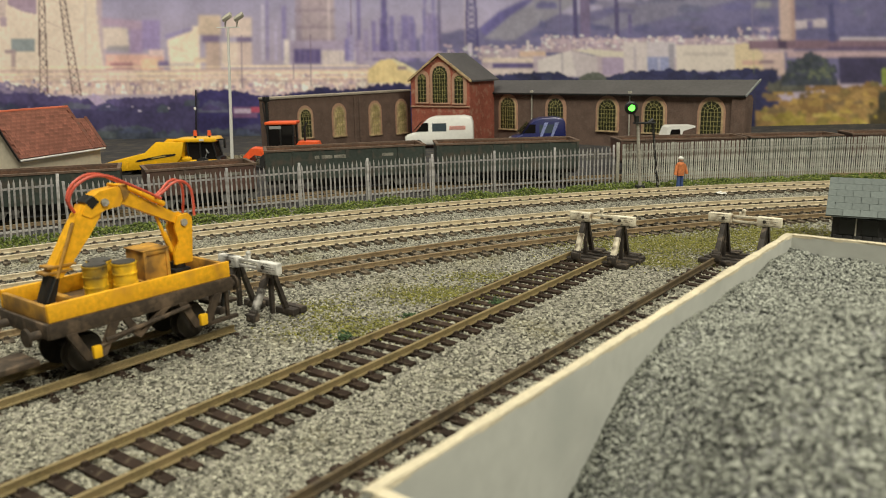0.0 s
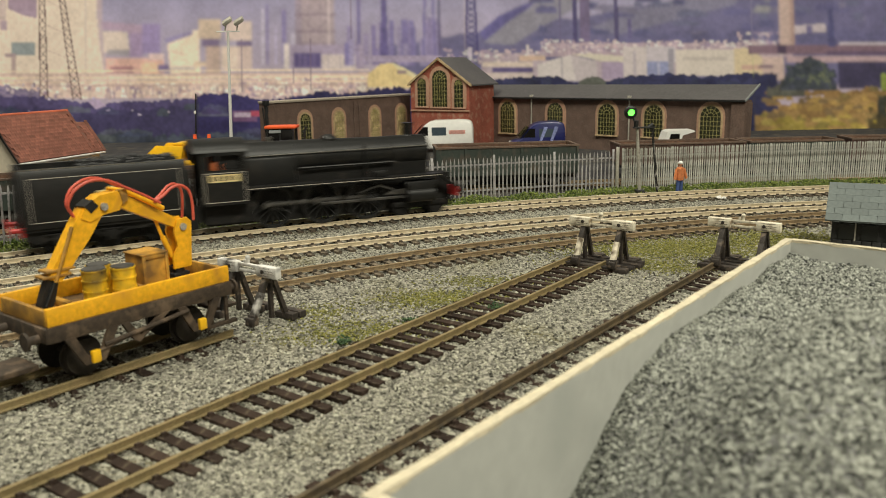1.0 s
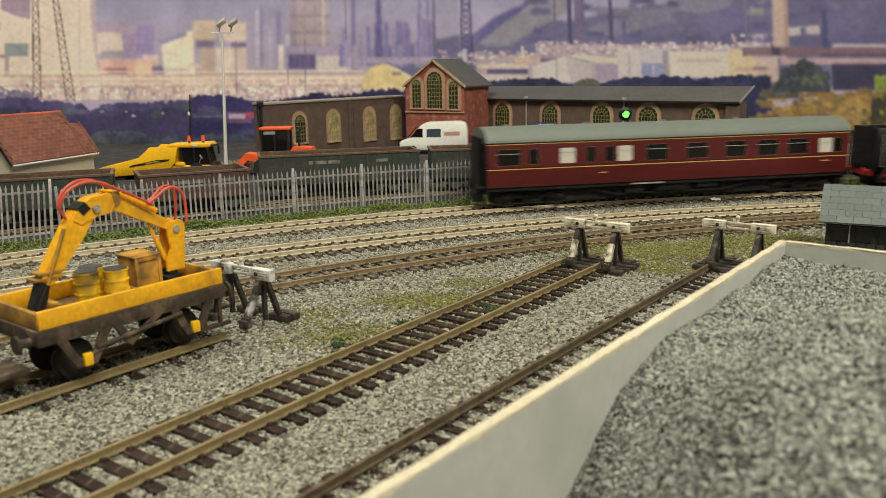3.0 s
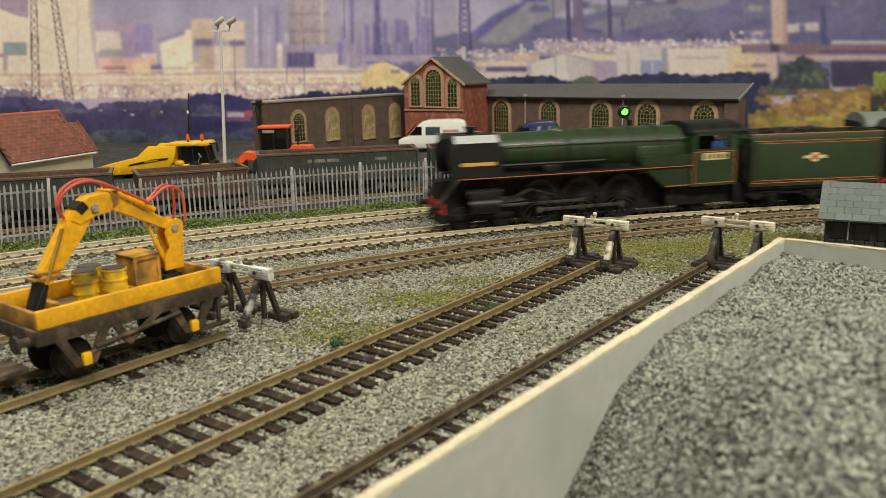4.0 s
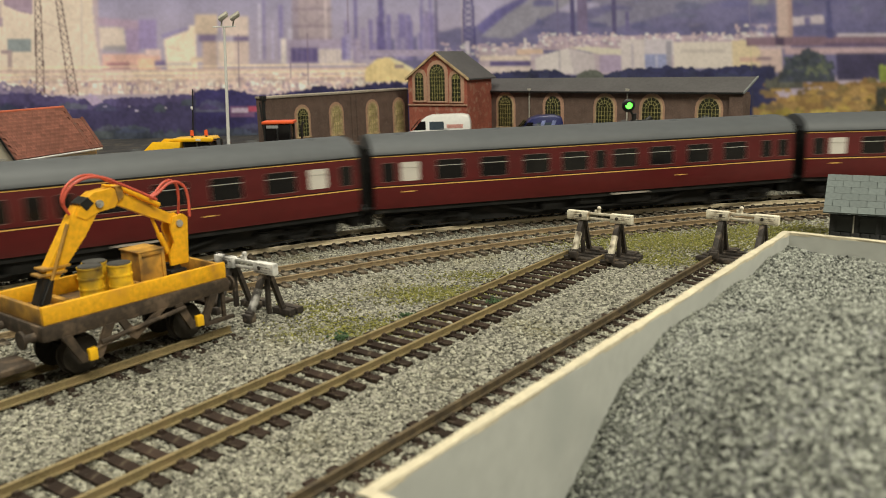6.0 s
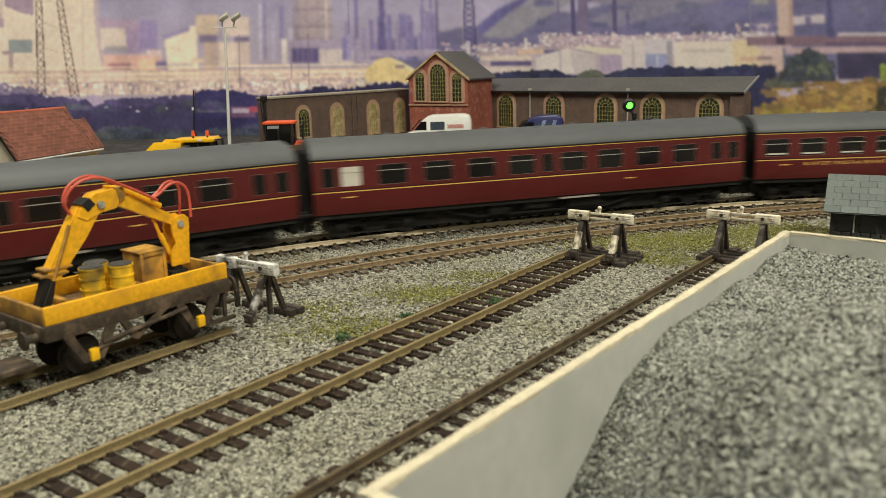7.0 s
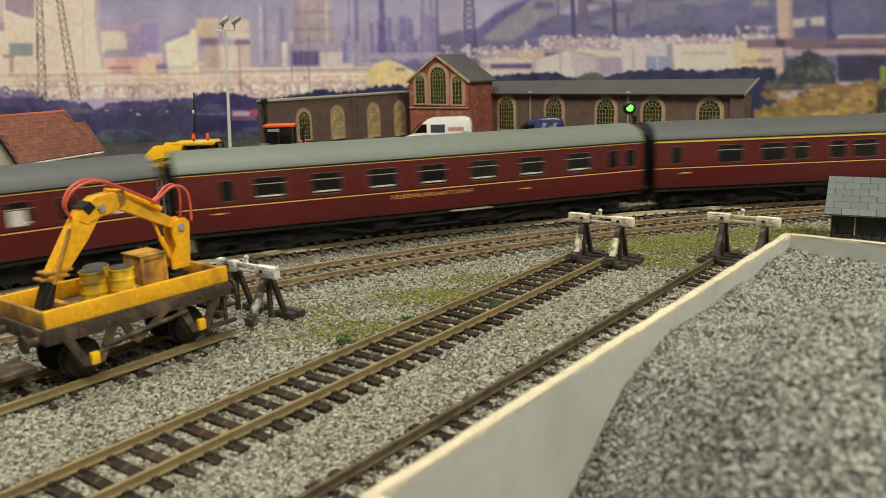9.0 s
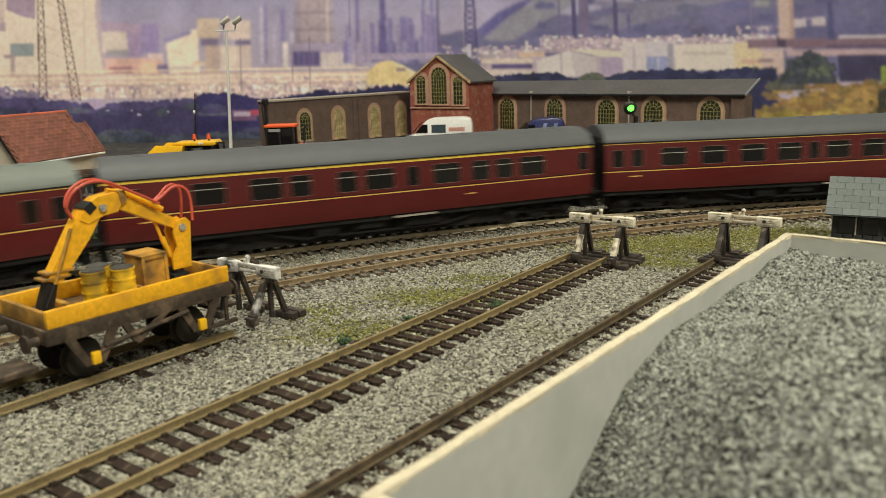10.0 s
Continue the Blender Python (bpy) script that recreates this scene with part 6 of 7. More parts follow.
def van(label, m, paint, ln=72, stripe=None):
    """Panel van, nose towards -x."""
    t = empty("van", label, "van", m, group="vans")
    bm = B()
    prism(bm, [(0.5, 4.6), (0, 12), (2, 14.6), (11, 17.2), (18, 26), (24, 31.4), (31, 33.6), (ln - 9, 34.2), (ln - 2, 32.6), (ln, 27), (ln + 0.6, 5)], -12, 12)
    bmesh.ops.bevel(bm, geom=list(bm.edges), offset=1.6, segments=2, profile=0.5, affect="EDGES")
    part("body", bm, paint, t)
    for y in (-12.1, 11.7):
        bm = B()
        prism(bm, [(12, 18.5), (19.5, 27.5), (25, 27.5), (25, 18.5)], y, y + 0.4)
        part("cab_window", bm, PANE, t, smooth=False)
        bm = B()
        box(bm, 29, 44, y, y + 0.4, 18.5, 27, 0)
        part("side_window", bm, mat("tinted_glass", (0.06, 0.08, 0.1), 0.15, 0, 0.1, 100), t, smooth=False)
        if stripe:
            bm = B()
            if paint is BLUE_PAINT:
                for x in (32, 43):
                    prism(bm, [(x - 4, 10), (x - 2, 10), (x + 6, 29), (x + 2, 29)], y - 0.05, y + 0.45)
            else:
                box(bm, 47, ln - 8, y - 0.05, y + 0.45, 20, 24)
            part("side_mark", bm, stripe, t, "plain coloured side mark", smooth=False)
    bm = B()
    prism(bm, [(9.4, 18.6), (18.6, 28.8), (18.0, 29.4), (8.8, 19.2)], -10.5, 10.5)
    part("windscreen", bm, PANE, t, smooth=False)
    bm = B()
    box(bm, -1, 1.5, -12, 12, 4, 8.5, 0.6)
    part("bumper", bm, BLACK, t)
    for y in (-9, 9):
        bm = B()
        ball(bm, 1, y, 12.5, 2, 10, 8, 0.6, 1, 0.9)
        part("headlight", bm, SILVER, t)
    for x in (14, ln - 16):
        for y in (-10.5, 10.5):
            tyre(t, x, y, 5)
    return t


van("white panel van parked by the gable", at(-37, 862, -3, -4), WHITE_PAINT, stripe=mat("red_mark", (0.6, 0.3, 0.26), 0.6, 0, 0.3, 200))
van("blue van with pale windows parked in the yard", at(72, 838, -5, 0), BLUE_PAINT, ln=56, stripe=mat("pale_blue_mark", (0.22, 0.25, 0.48), 0.5, 0, 0.3, 150))


def pickup():
    t = empty("pickup_truck", "small white pickup truck beyond the fence", "pickup truck", at(200, 742, -3, 0))
    bm = B()
    box(bm, -34, 36, -11, 11, 5, 16.5, 1.0)
    part("body", bm, WHITE_PAINT, t)
    bm = B()
    prism(bm, [(2, 16), (6, 27), (9, 28.4), (30, 28.4), (31, 27), (20, 24), (18, 16)], -10.5, 10.5)
    c = part("cab", bm, WHITE_PAINT, t)
    bm = B()
    prism(bm, [(7, 17.5), (9, 25.5), (17, 25.5), (17, 17.5)], -10.8, 10.8)
    part("cab_window", bm, PANE, c, smooth=False)
    for x in (-22, 24):
        for y in (-9.6, 9.6):
            tyre(t, x, y, 5)


pickup()


def dumper():
    t = empty("dump_truck", "yellow articulated dump truck with black cab glass", "dump truck", at(-286, 692, -3, 0))
    sk = None
    for y in (-15, 13.6):
        bm = B()
        prism(bm, [(-1, 10.2), (36, 18.6), (47, 28.2), (70, 27.4), (67, 15), (60, 7), (14, 4)], y, y + 1.4)
        bmesh.ops.bevel(bm, geom=list(bm.edges), offset=0.35, segments=2, profile=0.5, affect="EDGES")
        sk = part("skip_side", bm, PLANT_YELLOW, t, "yellow tipping skip side")
        bm = B()
        prism(bm, [(28, 11.4), (62, 16.4), (63, 18), (52, 17.4), (30, 13.2)], y - 0.25 if y < 0 else y + 1.4, y if y < 0 else y + 1.65)
        part("side_mark", bm, BLACK, sk, "plain dark side bar", smooth=False)
        bm = B()
        prism(bm, [(42, 14.1), (54, 15.9), (54.4, 17.0), (43, 15.2)], y - 0.4 if y < 0 else y + 1.6, y - 0.2 if y < 0 else y + 1.8)
        part("pale_mark", bm, mat("dull_gold_mark", (0.4, 0.3, 0.08), 0.6), sk, smooth=False)
        for x in (20, 33, 44, 56):
            bm = B()
            prism(bm, [(x, 6), (x + 1.2, 6), (x + 2.0, 11), (x + 0.8, 11)], y - 0.7 if y < 0 else y + 1.4, y if y < 0 else y + 2.1)
            part("skip_rib", bm, PLANT_YELLOW, sk, smooth=False)
    bm = B()
    prism(bm, [(-1, 10.2), (3, 11), (40, 10), (60, 12), (69, 27), (70, 27.4), (67, 15), (60, 7), (14, 4)], -13.6, 13.6)
    part("skip_floor", bm, PLANT_YELLOW, t, smooth=False)
    bm = B()
    box(bm, 60, 96, -12, 12, 7, 12, 1.0)
    box(bm, 66, 74, -13, 13, 11, 15, 1.5)
    part("chassis", bm, PLANT_YELLOW, t)
    bm = B()
    box(bm, 90, 99, -9, 9, 7, 14, 1.5)
    part("engine_cover", bm, BLACK, t)
    bm = B()
    prism(bm, [(72, 11), (71, 27), (92, 27), (96, 11)], -9, 9)
    cb = part("cab", bm, PANE, t, "black glazed cab", smooth=False)
    for x, x2 in ((72, 71), (82, 82), (96, 92.5)):
        for y in (-9.3, 9.3):
            bm = B()
            rod(bm, (x, y, 11), (x2, y, 27.4), 0.7, 8)
            part("cab_pillar", bm, BLACK, cb)
    bm = B()
    rod(bm, (86, -9.6, 14), (88, -9.6, 19), 0.3, 6)
    bmesh.ops.create_cone(bm, cap_ends=True, segments=12, radius1=2.2, radius2=2.2, depth=0.5, matrix=Matrix.Translation((88, -9.6, 19)) @ Matrix.Rotation(radians(60), 4, "Y"))
    part("steering_wheel", bm, GREY_PLASTIC, cb)
    bm = B()
    prism(bm, [(59, 28.6), (61, 27.2), (95, 26.8), (97, 28), (95, 30.6), (62, 30)], -11, 11)
    bmesh.ops.bevel(bm, geom=list(bm.edges), offset=0.5, segments=2, profile=0.5, affect="EDGES")
    part("cab_roof", bm, PLANT_YELLOW, cb, "yellow cab roof")
    bm = B()
    box(bm, 82, 86, -11.4, -11, 28, 29.6)
    part("roof_plate", bm, WHITE_PAINT, cb, "plain white roof plate", smooth=False)
    for x in (77.5, 89.5):
        bm = B()
        rod(bm, (x, -5, 30), (x, -5, 32.2), 0.9, 10)
        part("beacon_stem", bm, BLACK, t)
        bm = B()
        rod(bm, (x, -5, 32), (x, -5, 36.4), 1.7, 12, 1.3)
        part("beacon", bm, PLANT_ORANGE, t, "orange warning beacon")
    bm = B()
    rod(bm, (95, -9, 28.5), (104, -12, 29.4), 0.6, 8)
    box(bm, 103, 104.6, -13, -11, 22, 29.6, 0.2)
    part("mirror", bm, BLACK, t)
    for x in (18, 40, 84):
        for y in (-11, 11):
            tyre(t, x, y, 7, 4)


dumper()


def loader():
    t = empty("wheel_loader", "orange wheel loader with black glazed cab", "wheel loader", at(-150, 700, -3, 0))
    bm = B()
    box(bm, -4, 46, -11, 11, 9, 19, 1.5)
    prism(bm, [(24, 19), (28, 25), (44, 24), (46, 19)], -9, 9)
    part("body", bm, PLANT_ORANGE, t)
    bm = B()
    box(bm, 2, 24, -9, 9, 19, 39, 0.8)
    cb = part("cab", bm, PANE, t, "black glazed cab")
    for x in (2, 13, 24):
        for y in (-9.2, 9.2):
            bm = B()
            rod(bm, (x, y, 19), (x, y, 39.5), 0.8, 8)
            part("cab_pillar", bm, BLACK, cb)
    bm = B()
    box(bm, 0, 27, -10, 10, 39.4, 41.8, 0.7)
    part("cab_roof", bm, PLANT_ORANGE, cb, "orange cab roof")
    bm = B()
    box(bm, 4, 14, -10.2, -9.3, 36, 38.4)
    part("cab_sign", bm, GREY_PLASTIC, cb, "plain pale strip", smooth=False)
    bm = B()
    prism(bm, [(-4, 19), (-13, 20), (-20, 13), (-23, 3), (-19, 3), (-16, 10), (-11, 14), (-4, 13)], -9, 9)
    part("loader_arm", bm, PLANT_ORANGE, t)
    bm = B()
    prism(bm, [(-30, 1), (-20, -1), (-14, 8), (-17, 15), (-23, 9)], -13, 13)
    part("bucket", bm, PLANT_ORANGE, t)
    bm = B()
    rod(bm, (32, 2, 24), (32, 2, 36), 1.0, 10)
    rod(bm, (32, 2, 36), (34, 2, 40), 1.0, 10)
    part("exhaust", bm, BLACK, t)
    bm = B()
    rod(bm, (1, -6, 30), (-1, -6, 58), 0.7, 8)
    part("aerial", bm, BLACK, t)
    for x in (2, 36):
        for y in (-9.5, 9.5):
            tyre(t, x, y, 8, 4.5)


loader()


def dark_pole():
    t = empty("dark_pole", "thin dark pole standing against the backscene", "pole", at(-238, 780, -3, 0))
    bm = B()
    rod(bm, (0, 0, 0), (5.5, 0, 68), 0.9, 8, 0.6)
    part("pole", bm, BLACK, t)
    bm = B()
    box(bm, 2.4, 4.4, -1, 1, 49, 52, 0.3)
    part("white_band", bm, WHITE_PAINT, t)


dark_pole()

# ---- printed backscene ----
def backscene():
    """A printed sheet behind the layout, painted cell by cell; u and v run across and down it in steps of 0.71 mm."""
    top = empty("backscene", "printed backscene sheet of a hazy industrial town", "backdrop", at(-547.5, 1050, 173.5))
    U0, V0, STEP = -330.0, -66.0, 1.6
    NU, NV = 1400, 232
    us, vs = U0 + STEP * np.arange(NU), V0 + STEP * np.arange(NV)
    gu, gv = np.meshgrid(us, vs)
    paint = np.zeros((NV, NU, 3))
    rs = np.random.RandomState(31)
    r = random.Random(11)

    def mottle(cells):
        """Smooth random field from -1 to 1 with about that many cells across."""
        ny = max(2, int(cells * NV / NU))
        g = rs.uniform(-1, 1, (ny + 1, cells + 1))
        y, x = np.linspace(0, ny - 1e-6, NV), np.linspace(0, cells - 1e-6, NU)
        iy, ix = y.astype(int), x.astype(int)
        fy, fx = (y - iy)[:, None], (x - ix)[None]
        fy, fx = fy * fy * (3 - 2 * fy), fx * fx * (3 - 2 * fx)
        return (g[iy][:, ix] * (1 - fy) + g[iy + 1][:, ix] * fy) * (1 - fx) + (g[iy][:, ix + 1] * (1 - fy) + g[iy + 1][:, ix + 1] * fy) * fx

    grain, cloud, streak = mottle(500), mottle(60) * 0.6 + mottle(180) * 0.4, mottle(28)

    def ink(c):
        """Printed tone from 0..255 steps to reflectance."""
        return np.minimum(0.9, np.array((1.2, 1.17, 1.36)) * (np.asarray(c, float) / 255.0) ** 2.2)

    def fill(pts, colour, vary=0.1):
        pu, pv = [p[0] for p in pts], [p[1] for p in pts]
        a, b = np.searchsorted(us, (min(pu), max(pu)))
        c, d = np.searchsorted(vs, (min(pv), max(pv)))
        if a >= b or c >= d:
            return
        su, sv = gu[c:d, a:b], gv[c:d, a:b]
        inside = np.zeros(su.shape, bool)
        for (ax, ay), (bx, by) in zip(pts, pts[1:] + pts[:1]):
            if ay != by:
                inside ^= ((ay > sv) != (by > sv)) & (su < (bx - ax) * (sv - ay) / (by - ay) + ax)
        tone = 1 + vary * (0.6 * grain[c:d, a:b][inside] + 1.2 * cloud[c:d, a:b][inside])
        # western shapes print lighter, eastern ones darker, in place of uneven lamp light
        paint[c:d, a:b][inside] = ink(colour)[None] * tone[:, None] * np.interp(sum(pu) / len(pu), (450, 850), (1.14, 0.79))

    def rect(u0, v0, u1, v1, colour, vary=0.1):
        fill([(u0, v0), (u1, v0), (u1, v1), (u0, v1)], colour, vary)

    def ragged(u0, u1, tops, bottom, colour, amp=5, step=6, vary=0.3):
        pts, n = [], max(2, int((u1 - u0) / step))
        for i in range(n + 1):
            f = i / n * (len(tops) - 1)
            k = min(int(f), len(tops) - 2)
            pts.append((u0 + (u1 - u0) * i / n, tops[k] + (tops[k + 1] - tops[k]) * (f - k) + r.uniform(-amp, amp)))
        fill(pts + [(u1, bottom), (u0, bottom)], colour, vary)

    def line(u0, v0, u1, v1, w, colour):
        d = Vector((u1 - u0, v1 - v0)).normalized() * w
        fill([(u0 - d.y, v0 + d.x), (u1 - d.y, v1 + d.x), (u1 + d.y, v1 - d.x), (u0 + d.y, v0 - d.x)], colour, 0.1)

    def dabs(n, u0, u1, v0, v1, w, h, colours, vary=0.15):
        """Scattered small roofs and walls."""
        for _ in range(n):
            u, v = r.uniform(u0, u1), r.uniform(v0, v1)
            a, b = r.uniform(*w), r.uniform(*h)
            q = r.uniform(-1.2, 1.2)
            fill([(u, v), (u + a, v + q), (u + a, v + b + q), (u, v + b)], r.choice(colours), vary)

    def soften(times, part_of=slice(None)):
        block = paint[:, part_of]
        for _ in range(times):
            for axis in (0, 1):
                block[:] = (np.roll(block, 1, axis) + 2 * block + np.roll(block, -1, axis)) / 4

    # hazy sky, warmer towards the roofs
    f = np.clip((gv + 20) / 150, 0, 1)[..., None]
    paint[:] = (ink((150, 147, 168)) * (1 - f) + ink((176, 164, 172)) * f) * (1 + 0.14 * cloud[..., None] + 0.06 * streak[..., None])
    # hills to the east
    ragged(690, 1910, [70, 40, 10, -20, -60, -60, -66], 140, (116, 113, 144), 3, 20, 0.16)
    fill([(845, 48), (880, 20), (925, 0), (950, -8), (900, 36), (858, 66)], (104, 99, 146), 0.2)
    fill([(852, 66), (900, 28), (945, 0), (985, -20), (1060, -50), (1010, 10), (950, 42), (905, 70)], (150, 148, 156), 0.12)
    fill([(1040, 40), (1130, 8), (1240, -20), (1330, -40), (1300, 0), (1180, 30), (1090, 52)], (136, 134, 152), 0.14)
    fill([(1330, 14), (1345, -5), (1366, -12), (1362, 14)], (160, 160, 156), 0.12)
    for _ in range(70):
        u, v = r.uniform(930, 1640), r.uniform(-50, 58)
        w = r.uniform(12, 60)
        ragged(u, u + w, [v, v - 4, v - 2, v], v + r.uniform(4, 12), r.choice(((106, 104, 140), (98, 98, 132), (112, 114, 138), (134, 130, 150))), 2, 5, 0.2)
    ragged(1040, 1700, [60, 52, 46, 50, 40, 46, 44], 70, (108, 106, 138), 5, 7, 0.25)
    soften(3)
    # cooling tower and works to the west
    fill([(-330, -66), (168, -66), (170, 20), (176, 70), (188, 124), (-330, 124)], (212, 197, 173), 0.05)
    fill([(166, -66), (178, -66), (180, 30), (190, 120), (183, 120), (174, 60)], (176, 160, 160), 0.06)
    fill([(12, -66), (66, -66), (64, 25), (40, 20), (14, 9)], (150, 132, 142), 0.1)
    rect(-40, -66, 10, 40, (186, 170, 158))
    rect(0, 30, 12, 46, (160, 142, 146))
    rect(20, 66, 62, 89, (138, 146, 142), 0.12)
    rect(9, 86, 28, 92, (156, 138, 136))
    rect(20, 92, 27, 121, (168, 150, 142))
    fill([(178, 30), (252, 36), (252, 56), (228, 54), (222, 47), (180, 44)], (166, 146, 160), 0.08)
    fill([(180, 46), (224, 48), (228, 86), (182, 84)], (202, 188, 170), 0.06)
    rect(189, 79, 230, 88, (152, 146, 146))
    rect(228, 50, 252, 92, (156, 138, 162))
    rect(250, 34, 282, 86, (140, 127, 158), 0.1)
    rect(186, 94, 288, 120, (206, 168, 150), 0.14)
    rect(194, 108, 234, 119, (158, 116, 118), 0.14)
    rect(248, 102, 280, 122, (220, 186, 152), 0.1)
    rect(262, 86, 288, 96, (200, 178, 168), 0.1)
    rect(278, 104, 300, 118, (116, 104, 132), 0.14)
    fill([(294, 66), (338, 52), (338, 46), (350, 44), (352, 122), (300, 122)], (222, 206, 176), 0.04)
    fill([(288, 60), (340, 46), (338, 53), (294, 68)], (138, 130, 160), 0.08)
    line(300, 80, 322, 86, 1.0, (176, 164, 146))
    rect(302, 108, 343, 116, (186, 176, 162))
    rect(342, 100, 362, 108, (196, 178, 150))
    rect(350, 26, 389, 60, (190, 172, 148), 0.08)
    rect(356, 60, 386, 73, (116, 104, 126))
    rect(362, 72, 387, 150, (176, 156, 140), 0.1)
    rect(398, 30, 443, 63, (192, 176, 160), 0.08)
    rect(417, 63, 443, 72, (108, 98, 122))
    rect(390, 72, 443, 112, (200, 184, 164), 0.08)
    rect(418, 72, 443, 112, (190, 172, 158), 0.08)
    # pale stacks in the haze
    for u, w, t0, c in ((462, 3, 8, (190, 184, 192)), (470, 2, 0, (120, 112, 150)), (484, 5, 40, (170, 162, 180)), (497, 7, 10, (132, 124, 158)), (512, 10, 50, (182, 176, 186)), (612, 8, 60, (186, 178, 184)), (630, 6, -20, (116, 108, 146)), (640, 10, 50, (150, 140, 166)), (655, 8, 36, (128, 118, 156)), (690, 5, 30, (186, 180, 200)), (704, 9, 62, (140, 130, 164)), (718, 12, 80, (112, 104, 150))):
        rect(u, t0, u + w, 104, c, 0.1)
    # gas holder with its guide frame
    rect(520, -66, 590, 70, (166, 152, 152), 0.1)
    rect(520, -66, 532, 70, (150, 138, 146), 0.1)
    for v in (-40, -12, 17, 46, 66):
        rect(520, v, 592, v + 2.2, (132, 118, 126))
    for a, b in ((-40, -12), (-12, 17), (17, 46)):
        line(522, a, 556, b, 0.8, (140, 126, 132))
        line(590, a, 556, b, 0.8, (140, 126, 132))
    for u in (544, 563):
        rect(u, -66, u + 2.4, 80, (150, 136, 140))
    rect(578, -66, 582, 72, (206, 192, 186))
    rect(500, 70, 640, 112, (160, 148, 164), 0.1)
    rect(500, 68, 509, 112, (206, 196, 184))
    rect(517, 84, 566, 109, (94, 84, 122), 0.16)
    for u in (527, 537, 552):
        rect(u, 86, u + 1.6, 108, (132, 122, 148))
    rect(567, 87, 626, 114, (208, 196, 182))
    for k in range(8):
        rect(570 + 7 * k, 88, 572 + 7 * k, 113, (176, 164, 164))
    # purple haze with masts
    for k in range(26):
        u = r.uniform(596, 770)
        rect(u, r.uniform(20, 80), u + r.uniform(3, 12), 106, r.choice(((142, 132, 164), (128, 120, 160), (154, 146, 172))), 0.12)
    fill([(668, 100), (672, 30), (675, -66), (680, -66), (682, 30), (686, 100)], (102, 94, 136), 0.25)
    rect(672, 20, 683, 34, (106, 98, 140), 0.2)
    for u0, u1, c in ((752, 746, (120, 112, 156)), (762, 768, (126, 118, 160))):
        line(u0, -66, u1, 100, 2.2, c)
    rect(773.5, -66, 777, 100, (70, 66, 96))
    for u0, u1 in ((828, 820), (836, 843)):
        line(u0, -66, u1, 88, 1.6, (78, 72, 120))
    for k in range(14):
        v = -60 + 10.5 * k
        line(826 - k * 0.4, v, 838 + k * 0.4, v + 10, 0.9, (84, 78, 124))
        line(838 + k * 0.4, v, 826 - k * 0.4, v + 10, 0.9, (84, 78, 124))
    rect(1012, -66, 1020, 84, (86, 80, 118), 0.14)
    rect(1024, -66, 1042, 82, (122, 110, 138), 0.12)
    rect(988, -20, 991, 90, (112, 106, 136))
    fill([(1084, 82), (1087, -66), (1091, -66), (1094, 82)], (88, 82, 116), 0.2)
    rect(1110, 24, 1116, 60, (110, 104, 142), 0.14)
    soften(2, slice(300, 720))
    # town rows
    TOWN = ((228, 214, 192), (206, 180, 164), (188, 160, 148), (150, 130, 142), (236, 224, 204), (214, 196, 172))
    FAR = ((226, 208, 198), (206, 184, 182), (186, 166, 174), (160, 144, 164), (236, 222, 212))
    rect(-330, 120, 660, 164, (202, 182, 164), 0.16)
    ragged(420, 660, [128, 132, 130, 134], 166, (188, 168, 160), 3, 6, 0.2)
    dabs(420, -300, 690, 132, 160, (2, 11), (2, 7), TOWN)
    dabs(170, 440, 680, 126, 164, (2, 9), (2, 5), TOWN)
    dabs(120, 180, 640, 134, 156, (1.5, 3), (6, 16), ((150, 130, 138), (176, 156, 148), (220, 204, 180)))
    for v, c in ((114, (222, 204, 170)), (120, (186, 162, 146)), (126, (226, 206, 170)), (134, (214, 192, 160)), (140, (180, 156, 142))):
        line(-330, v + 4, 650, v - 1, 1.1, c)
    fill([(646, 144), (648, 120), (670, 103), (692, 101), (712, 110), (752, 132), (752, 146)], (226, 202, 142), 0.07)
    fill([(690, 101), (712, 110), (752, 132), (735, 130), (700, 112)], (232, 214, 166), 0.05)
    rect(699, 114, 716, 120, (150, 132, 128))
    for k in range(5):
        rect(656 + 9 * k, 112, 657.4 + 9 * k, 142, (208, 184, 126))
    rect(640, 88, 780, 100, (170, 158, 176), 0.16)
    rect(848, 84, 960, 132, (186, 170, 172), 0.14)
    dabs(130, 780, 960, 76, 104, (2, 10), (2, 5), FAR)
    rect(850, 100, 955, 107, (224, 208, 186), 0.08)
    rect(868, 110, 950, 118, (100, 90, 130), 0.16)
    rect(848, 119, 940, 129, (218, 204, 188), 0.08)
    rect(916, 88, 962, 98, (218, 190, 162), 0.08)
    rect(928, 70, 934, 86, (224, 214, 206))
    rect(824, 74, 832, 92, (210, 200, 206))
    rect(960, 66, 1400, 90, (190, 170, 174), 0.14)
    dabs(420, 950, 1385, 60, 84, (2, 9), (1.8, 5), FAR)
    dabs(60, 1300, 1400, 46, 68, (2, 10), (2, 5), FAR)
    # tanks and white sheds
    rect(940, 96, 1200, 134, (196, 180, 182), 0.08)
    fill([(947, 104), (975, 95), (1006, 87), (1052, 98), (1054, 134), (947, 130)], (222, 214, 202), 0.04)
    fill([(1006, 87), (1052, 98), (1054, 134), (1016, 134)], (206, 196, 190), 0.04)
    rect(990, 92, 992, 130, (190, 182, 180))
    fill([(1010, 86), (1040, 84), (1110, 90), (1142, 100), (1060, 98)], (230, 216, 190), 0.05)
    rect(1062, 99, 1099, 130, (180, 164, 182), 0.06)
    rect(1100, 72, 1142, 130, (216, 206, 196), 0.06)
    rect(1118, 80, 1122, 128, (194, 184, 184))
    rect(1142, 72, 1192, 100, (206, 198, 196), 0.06)
